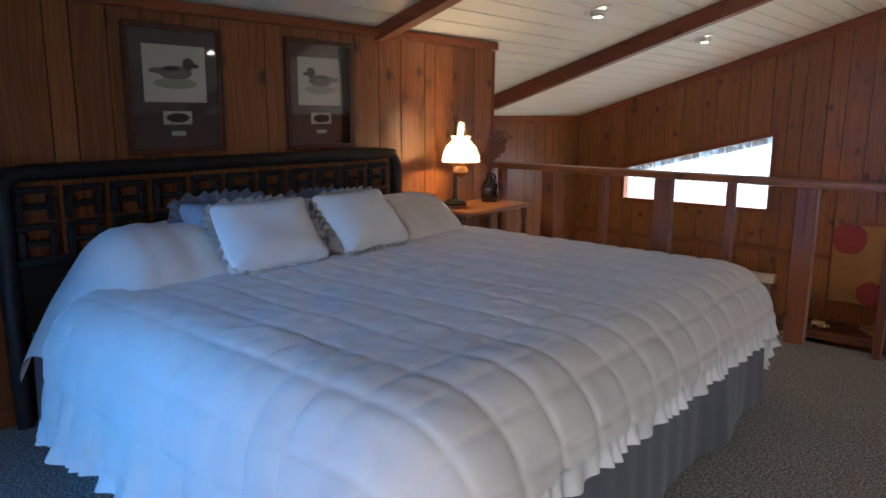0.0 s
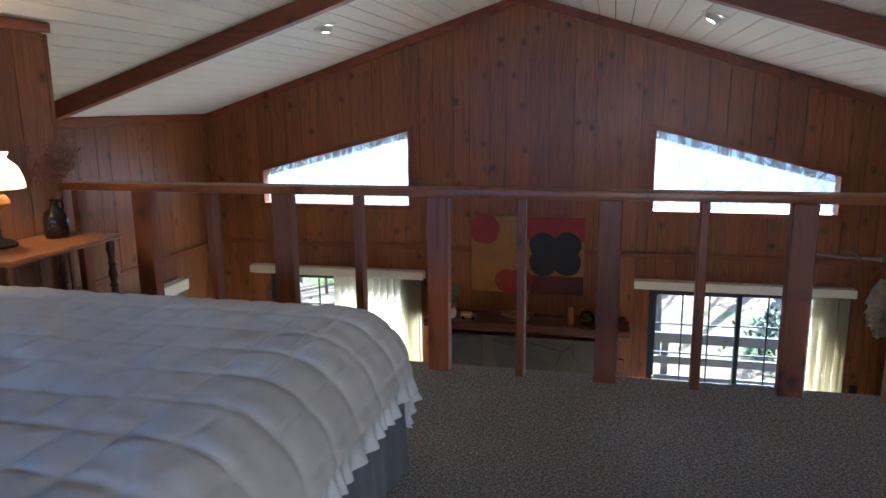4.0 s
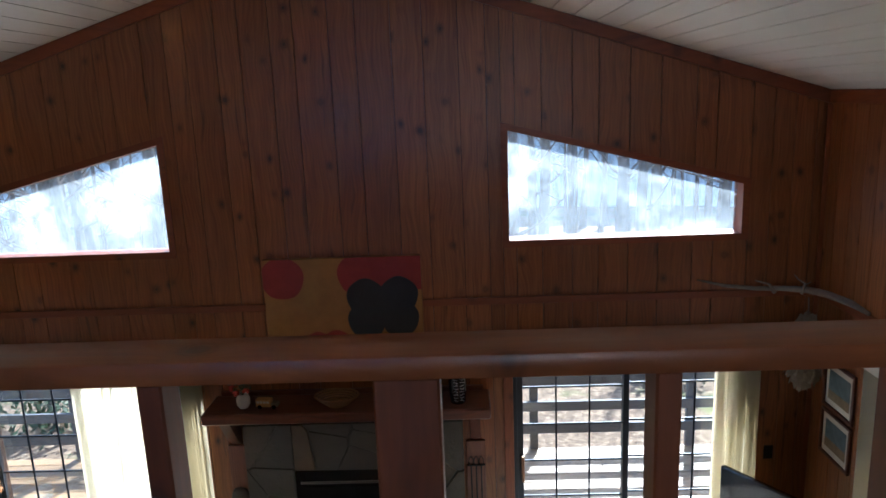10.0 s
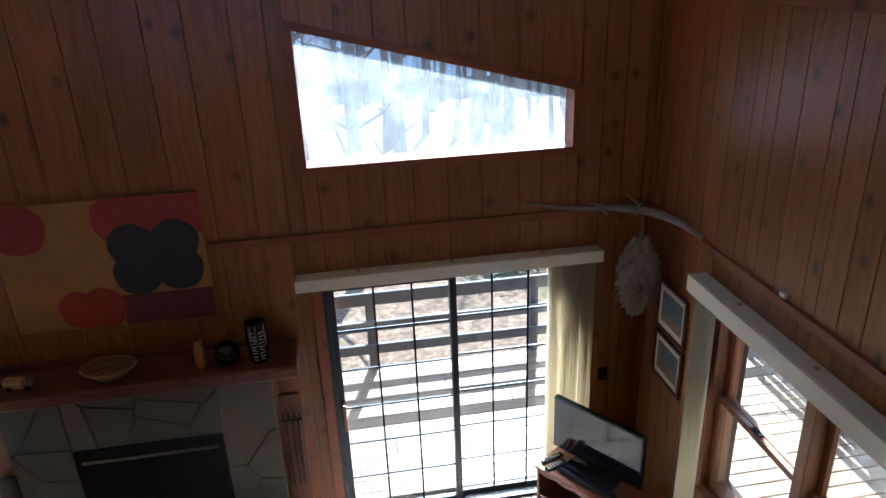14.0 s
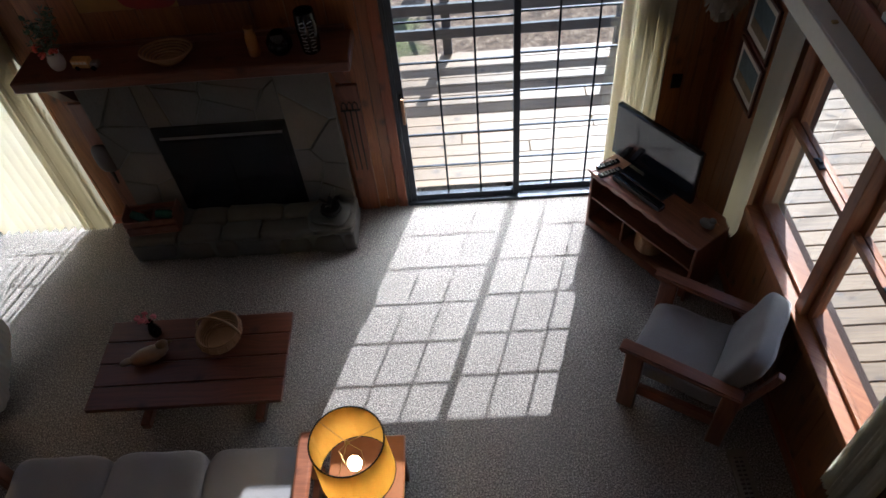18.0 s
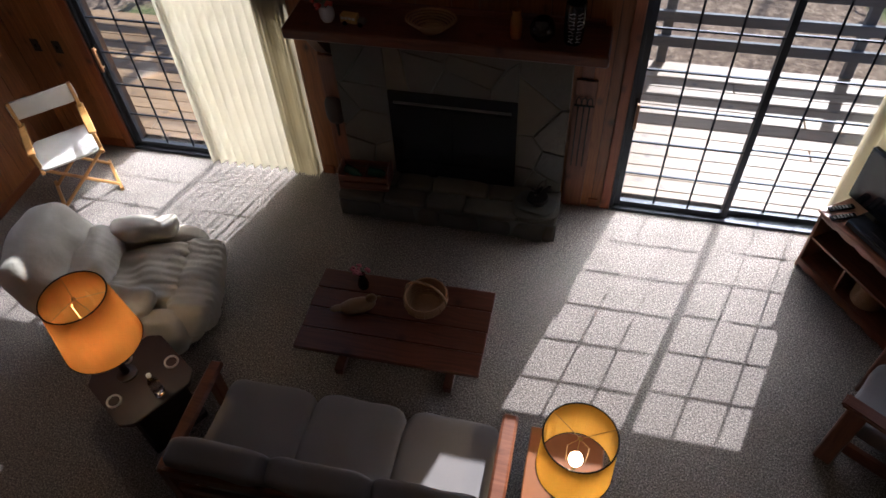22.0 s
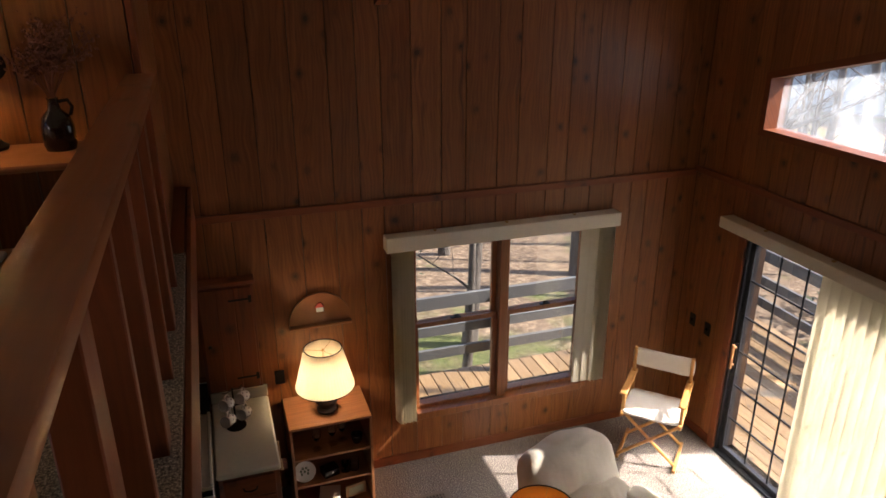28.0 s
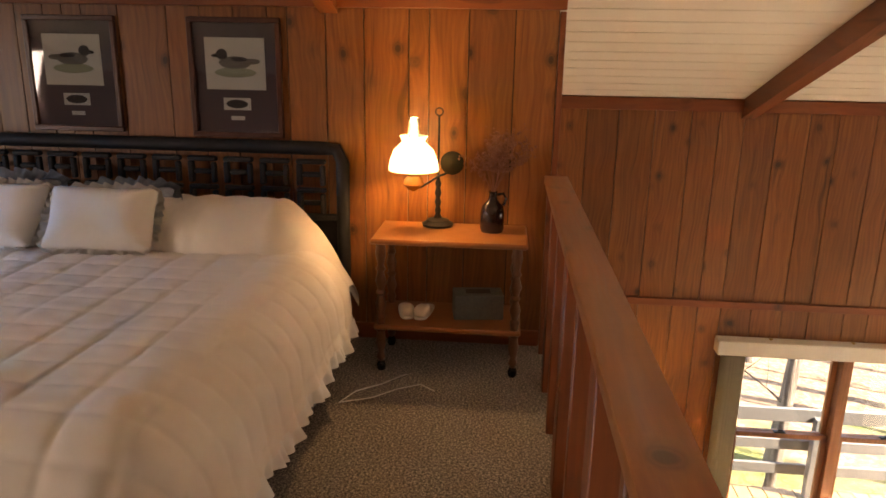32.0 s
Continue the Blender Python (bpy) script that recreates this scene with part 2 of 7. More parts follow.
k = translucent("ivory_vertical_blind", (0.80, 0.75, 0.61), 0.45, tint=(0.90, 0.84, 0.68))
BLIND = k.m
k = translucent("amber_parchment_shade", (0.62, 0.38, 0.07), 0.40, tint=(0.72, 0.47, 0.08))
v = k.object_vec()
k.colour(k.mix(k.noise(v, 60.0, 4), (0.68, 0.46, 0.09), (0.56, 0.35, 0.05)))
AMBER_SHADE = k.m
k = translucent("orange_parchment_shade", (0.62, 0.34, 0.08), 0.60, tint=(0.86, 0.40, 0.09))
v = k.object_vec()
k.colour(k.mix(k.noise(v, 60.0, 4), (0.66, 0.40, 0.10), (0.54, 0.30, 0.06)))
ORANGE_SHADE = k.m
k = translucent("pleated_cream_shade", (0.80, 0.74, 0.60), 0.5, tint=(0.95, 0.88, 0.70))
CREAM_SHADE = k.m
k = translucent("milk_glass", (0.85, 0.80, 0.72), 0.6, 0.15, tint=(0.95, 0.85, 0.68))
MILK = k.m


def plain(name, colour, rough=0.5, metal=0.0, vary=0.12, scale=30.0, bump=0.05):
    k = Mat(name, rough, metal)
    n = k.noise(k.object_vec(), scale, 4)
    dark = tuple(c * (1 - vary) for c in colour)
    k.colour(k.mix(n, colour, dark))
    k.rough(k.math("ADD", max(rough - 0.06, 0.02), k.math("MULTIPLY", n, 0.12)))
    if bump:
        k.bump(n, bump, 0.003)
    return k.m


WHITE_PAINT = plain("white_painted_valance", (0.74, 0.68, 0.54), 0.45)
BLACK_METAL = plain("black_metal", (0.018, 0.018, 0.02), 0.45, 0.6)
DARK_FRAME = plain("dark_aluminium_frame", (0.035, 0.04, 0.05), 0.45, 0.5)
IRON = plain("antique_iron", (0.03, 0.026, 0.022), 0.55, 0.7)
BRASS = plain("brass", (0.55, 0.38, 0.14), 0.3, 1.0)
GLOSS_BLACK = plain("gloss_black_plastic", (0.012, 0.012, 0.014), 0.12, 0.0, 0.1, 20, 0)
TV_GLASS = plain("dark_screen_glass", (0.010, 0.012, 0.016), 0.08, 0.0, 0.1, 20, 0)
BROWN_GLAZE = plain("brown_black_glaze", (0.018, 0.010, 0.008), 0.12, 0.0, 0.3, 12)
DARK_WOOD = plain("dark_walnut", (0.035, 0.014, 0.009), 0.5, 0.0, 0.35, 18)
BLACK_RATTAN = plain("black_lacquered_rattan", (0.010, 0.008, 0.008), 0.6, 0.0, 0.3, 40)
TURNED = plain("turned_pine_post", (0.16, 0.062, 0.026), 0.35, 0.0, 0.35, 18)
STAND_TOP = plain("orange_pine_top", (0.36, 0.135, 0.048), 0.32, 0.0, 0.35, 14)
FRAME_RED = plain("mahogany_picture_frame", (0.11, 0.035, 0.020), 0.35, 0.0, 0.3, 40)
MAT_MAUVE = plain("mauve_picture_mat", (0.105, 0.075, 0.072), 0.8, 0.0, 0.1, 80)
PAPER = plain("ivory_print_paper", (0.70, 0.67, 0.58), 0.8, 0.0, 0.08, 60)
INK = plain("dark_print_ink", (0.05, 0.04, 0.035), 0.8, 0.0, 0.3, 60)
INK_GREY = plain("grey_brown_print_ink", (0.22, 0.20, 0.165), 0.8, 0.0, 0.3, 60)
INK_GREEN = plain("pale_green_print_ink", (0.42, 0.44, 0.30), 0.8, 0.0, 0.3, 60)
LAMINATE = plain("ivory_laminate", (0.60, 0.56, 0.45), 0.35)
ENAMEL = plain("white_enamel", (0.66, 0.63, 0.55), 0.2)
CERAMIC = plain("white_ceramic", (0.72, 0.70, 0.66), 0.2)
WICKER = plain("wicker", (0.40, 0.22, 0.105), 0.7, 0.0, 0.4, 90, 0.4)
PALE_WOOD = plain("pale_turned_wood", (0.46, 0.29, 0.15), 0.5, 0.0, 0.25, 30)
NEST = plain("grey_paper_nest", (0.33, 0.27, 0.19), 0.95, 0.0, 0.45, 45, 0.8)
BARK_GREY = plain("weathered_branch", (0.27, 0.23, 0.19), 0.9, 0.0, 0.4, 40, 0.6)
FLOWER_RED = plain("coral_petals", (0.62, 0.10, 0.07), 0.7)
FLOWER_PINK = plain("pink_petals", (0.6, 0.16, 0.22), 0.7)
LEAF = plain("grey_green_leaf", (0.13, 0.18, 0.11), 0.6, 0.0, 0.4, 40)
DRIED = plain("dried_flower_brown", (0.30, 0.13, 0.085), 0.9, 0.0, 0.4, 60)
TEAL = plain("dark_green_glass_bottle", (0.02, 0.10, 0.075), 0.15)
AMBER_GLASS = plain("amber_glazed_vase", (0.30, 0.12, 0.03), 0.15)
YELLOW = plain("yellow_fabric", (0.60, 0.42, 0.03), 0.8)
ORANGE_CLAY = plain("tan_leather_hat", (0.42, 0.20, 0.11), 0.7, 0.0, 0.25, 25, 0.3)
VENT_BROWN = plain("brown_vent_metal", (0.24, 0.20, 0.17), 0.35, 0.7)
TAUPE_METAL = plain("taupe_register_metal", (0.22, 0.185, 0.15), 0.5, 0.2)
SHELF_WOOD = knotty("red_brown_shelf_veneer", (0.40, 0.17, 0.07), (0.26, 0.10, 0.04), (0.16, 0.06, 0.025), "y", 0.38, 0.2)
CHROME = plain("chrome_trim", (0.75, 0.75, 0.74), 0.18, 1.0)
WHITE_PLASTIC = plain("white_plastic", (0.7, 0.69, 0.66), 0.4)
SOOT = plain("sooty_firebox_glass", (0.010, 0.010, 0.011), 0.25)
BLUE_BOX = plain("grey_patterned_box", (0.16, 0.17, 0.16), 0.7, 0.0, 0.6, 70)
MAROON = plain("maroon_cover", (0.16, 0.02, 0.02), 0.5)

k = Mat("white_washed_ceiling_board", 0.55)
o = k.xyz()
along = k.noise(k.vec(k.math("MULTIPLY", o[0], 26.0), k.math("MULTIPLY", o[1], 1.2), 0.0), 1.0, 5)
big = k.noise(k.vec(o[0], k.math("MULTIPLY", o[1], 0.3), 0.0), 2.0, 3)
vor = k.node("ShaderNodeTexVoronoi", Vector=k.vec(k.math("MULTIPLY", o[0], 4.0), k.math("MULTIPLY", o[1], 1.1), 0.0), Scale=1.0)
spot = k.ramp(vor.outputs["Distance"], (0.0, (1, 1, 1)), (0.05, (0, 0, 0)))
col = k.mix(k.math("MULTIPLY", along, 0.7), (0.86, 0.845, 0.79), (0.75, 0.725, 0.65))
col = k.mix(k.math("MULTIPLY", big, 0.3), col, (0.72, 0.69, 0.60))
k.colour(k.mix(k.math("MULTIPLY", spot, 0.4), col, (0.42, 0.34, 0.25)))
k.bump(along, 0.15, 0.003)
CEILING = k.m

k = Mat("fieldstone", 0.85)
v = k.object_vec()
r = k.random()
n = k.noise(v, 7.0, 6, 0.65)
n2 = k.noise(v, 45.0, 4)
tone = k.ramp(r, (0.0, (0.115, 0.108, 0.088)), (0.35, (0.15, 0.13, 0.095)), (0.6, (0.10, 0.10, 0.088)), (0.85, (0.20, 0.15, 0.092)), (1.0, (0.13, 0.12, 0.10)))
k.colour(k.mix(k.math("MULTIPLY", n, 0.75), tone, (0.075, 0.068, 0.056)))
k.bump(k.math("ADD", n, k.math("MULTIPLY", n2, 0.35)), 0.7, 0.02)
STONE = k.m
MORTAR = plain("grey_mortar", (0.17, 0.16, 0.14), 0.95, 0.0, 0.3, 50, 0.5)

k = Mat("leaf_litter_ground", 0.95)
v = k.object_vec()
big = k.noise(v, 0.35, 4)
fine = k.noise(v, 9.0, 6, 0.75)
litter = k.ramp(fine, (0.30, (0.060, 0.040, 0.026)), (0.5, (0.20, 0.135, 0.085)), (0.66, (0.40, 0.30, 0.20)))
moss = k.ramp(k.noise(v, 14.0, 5), (0.35, (0.06, 0.08, 0.02)), (0.65, (0.17, 0.19, 0.06)))
k.colour(k.mix(k.ramp(big, (0.52, (0, 0, 0)), (0.60, (1, 1, 1))), litter, moss))
k.bump(fine, 0.9, 0.05)
GROUND = k.m
k = Mat("tree_bark", 0.95)
n = k.noise(k.object_vec(6, 6, 1.2), 3.0, 6, 0.7)
k.colour(k.ramp(n, (0.3, (0.055, 0.045, 0.038)), (0.7, (0.20, 0.175, 0.15))))
k.bump(n, 0.8, 0.03)
BARK = k.m
FOLIAGE = plain("evergreen_leaf", (0.05, 0.085, 0.03), 0.6, 0.0, 0.5, 3)
k = Mat("window_glass", 0.0)
k.b.inputs["Transmission Weight"].default_value, k.b.inputs["IOR"].default_value = 1.0, 1.45
k.b.inputs["Base Color"].default_value = (0.96, 0.98, 0.98, 1)
GLASS = k.m
k = Mat("dusty_window_glass", 0.0)
tr = k.node("ShaderNodeBsdfTransparent")
du = k.node("ShaderNodeBsdfTranslucent", Color=(0.80, 0.88, 0.95, 1))
v = k.object_vec()
dust = k.ramp(k.noise(v, 2.2, 6, 0.7), (0.30, (0.03, 0.03, 0.03)), (0.5, (0.10, 0.10, 0.10)), (0.68, (0.26, 0.26, 0.26)))
mixer = k.node("ShaderNodeMixShader", Fac=dust)
k.link(tr.outputs[0], mixer.inputs[1])
k.link(du.outputs[0], mixer.inputs[2])
k.link(mixer.outputs[0], k.t.nodes["Material Output"].inputs[0])
DUST = k.m
k = Mat("clear_tumbler_glass", 0.02)
k.b.inputs["Transmission Weight"].default_value = 1.0
CLEAR = k.m
k = Mat("picture_glass", 0.03)
tr = k.node("ShaderNodeBsdfTransparent")
gl = k.node("ShaderNodeBsdfGlossy", Roughness=0.03)
fr = k.node("ShaderNodeFresnel", IOR=1.5)
mixer = k.node("ShaderNodeMixShader", Fac=fr.outputs[0])
k.link(tr.outputs[0], mixer.inputs[1])
k.link(gl.outputs[0], mixer.inputs[2])
k.link(mixer.outputs[0], k.t.nodes["Material Output"].inputs[0])
PICTURE_GLASS = k.m


def glowing(name, colour, strength):
    k = Mat(name, 0.5, 0.0, colour)
    k.b.inputs["Emission Color"].default_value, k.b.inputs["Emission Strength"].default_value = (*colour, 1), strength
    return k.m


BULB_GLOW = glowing("lit_bulb", (1.0, 0.72, 0.40), 14.0)
DOWN_GLOW = glowing("lit_downlight", (1.0, 0.86, 0.66), 6.0)

# ---- mesh helpers ----


def add_box(bm, x0, x1, y0, y1, z0, z1, m=None, bevel=0.0, seg=1):
    pts = [(x, y, z) for z in (z0, z1) for y in (y0, y1) for x in (x0, x1)]
    vs = [bm.verts.new(m @ Vector(p) if m else p) for p in pts]
    fs = [bm.faces.new([vs[i] for i in f]) for f in ((0, 2, 3, 1), (4, 5, 7, 6), (0, 1, 5, 4), (2, 6, 7, 3), (0, 4, 6, 2), (1, 3, 7, 5))]
    if bevel:
        edges = list({e for f in fs for e in f.edges})
        bmesh.ops.bevel(bm, geom=edges, offset=bevel, segments=seg, affect="EDGES", profile=0.5)
    return vs


def add_hex(bm, lower, upper):
    """Two rings of four points each, joined into a solid."""
    a, b = [bm.verts.new(p) for p in lower], [bm.verts.new(p) for p in upper]
    bm.faces.new(a[::-1])
    bm.faces.new(b)
    for i in range(4):
        j = (i + 1) % 4
        bm.faces.new((a[i], a[j], b[j], b[i]))


def add_lathe(bm, profile, n=24, cx=0.0, cy=0.0, closed=False, m=None, ripple=0.0, waves=0):
    rings = []
    for r, z in profile:
        ring = []
        for i in range(n):
            a = 2 * math.pi * i / n
            rr = r * (1 + ripple * math.cos(waves * a)) if waves else r
            p = Vector((cx + rr * math.cos(a), cy + rr * math.sin(a), z))
            ring.append(bm.verts.new(m @ p if m else p))
        rings.append(ring)
    for p, q in zip(rings, rings[1:]):
        for i in range(n):
            j = (i + 1) % n
            bm.faces.new((p[i], p[j], q[j], q[i]))
    if closed:
        bm.faces.new(rings[0][::-1])
        bm.faces.new(rings[-1])


def add_tube(bm, pts, radii, n=8, cap=True):
    pts = [Vector(p) for p in pts]
    if not isinstance(radii, (list, tuple)):
        radii = [radii] * len(pts)
    rings, side = [], None
    for i, (p, r) in enumerate(zip(pts, radii)):
        t = (pts[min(i + 1, len(pts) - 1)] - pts[max(i - 1, 0)]).normalized()
        if side is None:
            side = t.cross(Vector((0, 0, 1)) if abs(t.z) < 0.9 else Vector((1, 0, 0))).normalized()
        side = (side - t * side.dot(t)).normalized()
        up = t.cross(side)
        rings.append([bm.verts.new(p + r * (math.cos(2 * math.pi * k / n) * side + math.sin(2 * math.pi * k / n) * up)) for k in range(n)])
    for a, b in zip(rings, rings[1:]):
        for k in range(n):
            bm.faces.new((a[k], a[(k + 1) % n], b[(k + 1) % n], b[k]))
    if cap:
        bm.faces.new(rings[0][::-1])
        bm.faces.new(rings[-1])


def add_cushion(bm, cx, cy, cz, sx, sy, sz, p=4.0, n=12, m=None, wrinkle=0.0, seed=0, pinch=0.0):
    """A soft box: a cube's grid pushed onto a rounded form. sx, sy, sz: full sizes."""
    made = {}
    rnd = Vector((seed * 7.3, seed * 3.1, seed * 1.7))

    def vert(a, b, c):
        key = (round(a, 5), round(b, 5), round(c, 5))
        if key not in made:
            length = (abs(a) ** p + abs(b) ** p + abs(c) ** p) ** (1 / p)
            q = Vector((a, b, c)) / max(length, 1e-6)
            if pinch:
                q.z *= 1 - pinch * (abs(q.x * q.y)) ** 1.5
            w = Vector((cx + q.x * sx / 2, cy + q.y * sy / 2, cz + q.z * sz / 2))
            if wrinkle:
                w += q * wrinkle * noise.noise(w * 6 + rnd)
            made[key] = bm.verts.new(m @ w if m else w)
        return made[key]

    g = [-1 + 2 * i / n for i in range(n + 1)]
    for axis in range(3):
        for s in (-1, 1):
            for i in range(n):
                for j in range(n):
                    quad = []
                    for a, b in ((g[i], g[j]), (g[i + 1], g[j]), (g[i + 1], g[j + 1]), (g[i], g[j + 1])):
                        c = [0, 0, 0]
                        c[axis], c[(axis + 1) % 3], c[(axis + 2) % 3] = s, a, b
                        quad.append(vert(*c))
                    bm.faces.new(quad if s > 0 else quad[::-1])


def add_sphere(bm, cx, cy, cz, rx, ry=None, rz=None, n=10):
    ry, rz = ry or rx, rz or rx
    m = Matrix.Translation((cx, cy, cz)) @ Matrix.Diagonal((rx, ry, rz, 1))
    bmesh.ops.create_icosphere(bm, subdivisions=2, radius=1.0, matrix=m)


def thing(name, x, y, z, rz=0.0, label="", category="", group="", kind=""):
    ob = new(name)
    ob.empty_display_size = 0.1
    ob.matrix_world = pose(x, y, z, 0, 0, rz)
    return tagged(ob, label, category, group, kind)


def mesh_from(bm, name, mat, smooth=False):
    bmesh.ops.recalc_face_normals(bm, faces=bm.faces)
    me = bpy.data.meshes.new(name)
    bm.to_mesh(me)
    bm.free()
    for mm in mat if isinstance(mat, (list, tuple)) else (mat,):
        me.materials.append(mm)
    if smooth:
        me.polygons.foreach_set("use_smooth", [True] * len(me.polygons))
        if smooth != "all":
            me.set_sharp_from_angle(angle=radians(40))
    return me


def part(name, bm, mat, parent, label="", smooth=True):
    """One mesh under a thing or a part, in that thing's coordinates."""
    ob = new(name, mesh_from(bm, name, mat, smooth))
    ob.parent = parent
    if label:
        ob["label"] = label
    return ob


def solid(name, bm, mat, label="", category="", group="", kind="structure", smooth=False):
    return tagged(new(name, mesh_from(bm, name, mat, smooth)), label, category, group, kind)


def B():
    return bmesh.new()


def boxes(*rows, m=None, bevel=0.004):
    bm = B()
    for r in rows:
        add_box(bm, *r, m=m, bevel=bevel)
    return bm

# ---- structure ----


def strips(us, top, low, openings):
    """Upright strips between the places us, cut by openings (u0, u1, bottom, top at u0, top at u1): (u0, u1, za0, za1, zb0, zb1)."""
    cuts = sorted(set(us))
    out = []
    for a, b in zip(cuts, cuts[1:]):
        if b - a < 1e-4:
            continue
        mid, segs = (a + b) / 2, [(low, low, top(a), top(b))]
        for u0, u1, zb, t0, t1 in openings:
            if u0 < mid < u1:
                ta, tb = t0 + (t1 - t0) * (a - u0) / (u1 - u0), t0 + (t1 - t0) * (b - u0) / (u1 - u0)
                cut = []
                for a0, a1, b0, b1 in segs:
                    if zb >= min(b0, b1) or ta <= a0:
                        cut.append((a0, a1, b0, b1))
                        continue
                    if zb > a0 + 1e-3:
                        cut.append((a0, a1, zb, zb))
                    if ta < b0 - 1e-3:
                        cut.append((ta, tb, b0, b1))
                segs = cut
        out += [(a, b, *s) for s in segs]
    return out


def place(axis, u, d, z):
    """A point of a wall: axis "x": the wall runs along x at y = d; axis "y": along y at x = d."""
    return (u, d, z) if axis == "x" else (d, u, z)


def add_strip(bm, axis, s, d0, d1):
    a, b, za0, za1, zb0, zb1 = s
    add_hex(bm, [place(axis, a, d0, za0), place(axis, b, d0, za1), place(axis, b, d1, za1), place(axis, a, d1, za0)],
            [place(axis, a, d0, zb0), place(axis, b, d0, zb1), place(axis, b, d1, zb1), place(axis, a, d1, zb0)])




def wall(name, axis, d0, d1, u0, u1, top, low, openings, label, extra=()):
    """A wall with thickness; its boards are made at the end of the file."""
    bm = B()
    us = [u0, u1, *extra] + [u for o in openings for u in o[:2]]
    for s in strips([u for u in us if u0 <= u <= u1], top, low, openings):
        add_strip(bm, axis, s, d0, d1)
    return solid(name, bm, MORTAR_BACK, label, "wall")


MORTAR_BACK = plain("dark_board_joint", (0.05, 0.022, 0.011), 0.8)

WIN_UL = (-3.56, -1.815, 2.795, 3.187, 3.62)
WIN_UR = (0.715, 2.44, 2.795, 3.63, 3.187)
DOOR_L = (-3.53, -1.80, 0.0, 2.03, 2.03)
DOOR_R = (0.735, 2.50, 0.0, 2.03, 2.03)
WIN_W = (3.84, 5.38, 0.47, 1.95, 1.95)
WIN_E = (3.70, 5.36, 0.80, 2.06, 2.06)
WIN_S = (-1.70, -1.10, 3.55, 4.20, 4.20)
WIN_SE = (0.95, 1.85, 3.38, 4.08, 4.08)

floor = solid("floor", boxes((XL - 0.2, XR + 0.2, YB, YG + 0.2, -0.12, 0.0), bevel=0), CARPET, "flecked beige berber carpet with sunlit patches", "carpet")
bm = B()
add_box(bm, XH - 0.3, XR, YB, RAIL_Y + 0.10, LOFT - 0.02, LOFT)
loft_floor = solid("loft_floor", bm, CARPET, "flecked beige berber carpet of the sleeping loft", "carpet")
bm = B()
add_box(bm, XL, XR, YB, RAIL_Y + 0.09, LOFT - 0.25, LOFT - 0.024)
loft_deck = solid("loft_slab", bm, TRIM_X, "dark stained boards under the sleeping loft", "floor")

north = wall("wall_north", "x", YG + 0.02, YG + 0.20, XL - 0.2, XR + 0.2, lambda u: ceil_z(max(min(u, XR), XL)), -0.1, [WIN_UL, WIN_UR, DOOR_L, DOOR_R],
             "knotty pine board gable wall with two tall slanted windows", (XC,))
west = wall("wall_west", "y", XL - 0.20, XL - 0.02, YB, YG + 0.02, lambda u: EAVE, -0.1, [WIN_W], "knotty pine board wall of the living room")
east = wall("wall_east", "y", XR + 0.02, XR + 0.20, YB, YG + 0.02, lambda u: EAVE, -0.1, [WIN_E], "knotty pine board wall beside the television")
head = wall("wall_headboard", "y", XH - 0.12, XH - 0.02, YB, RAIL_Y + 0.02, lambda u: ceil_z(XH), LOFT - 0.02, [], "knotty pine board wall behind the bed")
ret = wall("wall_return", "x", RAIL_Y - 0.08, RAIL_Y + 0.0, XL, XH - 0.12, ceil_z, LOFT - 0.25, [], "knotty pine board wall closing the loft")
south = wall("wall_south", "x", YB - 0.18, YB, XL - 0.2, XR + 0.2, lambda u: ceil_z(max(min(u, XR), XL)), -0.1, [WIN_S, WIN_SE], "plain pine wall behind the loft", (XC,))
tagged(south)
south.data.materials.clear()
south.data.materials.append(PINE)

# ceiling of painted boards along the ridge, in one mesh
bm = B()
step = 0.155
for side in (-1, 1):
    n = int(3.62 / step) + 1
    for i in range(n):
        a, b = i * 3.6176 / n, (i + 1) * 3.6176 / n
        xa, xb = (XL + a, XL + b) if side < 0 else (XR - a, XR - b)
        g = 0.004
        xa2, xb2 = (xa + g, xb - g) if side < 0 else (xa - g, xb + g)
        za, zb = ceil_z(xa2), ceil_z(xb2)
        add_hex(bm, [(xa2, YB, za), (xb2, YB, zb), (xb2, YG + 0.02, zb), (xa2, YG + 0.02, za)],
                [(xa2, YB, za + 0.02), (xb2, YB, zb + 0.02), (xb2, YG + 0.02, zb + 0.02), (xa2, YG + 0.02, za + 0.02)])
ceiling = solid("ceiling", bm, CEILING, "white-washed pine board ceiling sloping from the ridge", "ceiling")
bm = B()
for x0, x1 in ((XL - 0.6, XC), (XC, XR + 0.6)):
    z0, z1 = EAVE + SLOPE * ((x0 if x0 < XC else 2 * XC - x0) - XL), EAVE + SLOPE * ((x1 if x1 <= XC else 2 * XC - x1) - XL)
    add_hex(bm, [(x0, YB - 0.4, z0 + 0.022), (x1, YB - 0.4, z1 + 0.022), (x1, YG + 0.5, z1 + 0.022), (x0, YG + 0.5, z0 + 0.022)],
            [(x0, YB - 0.4, z0 + 0.2), (x1, YB - 0.4, z1 + 0.2), (x1, YG + 0.5, z1 + 0.2), (x0, YG + 0.5, z0 + 0.2)])
roof = solid("roof", bm, MORTAR_BACK, "dark sloping gable roof above the ceiling boards", "roof")

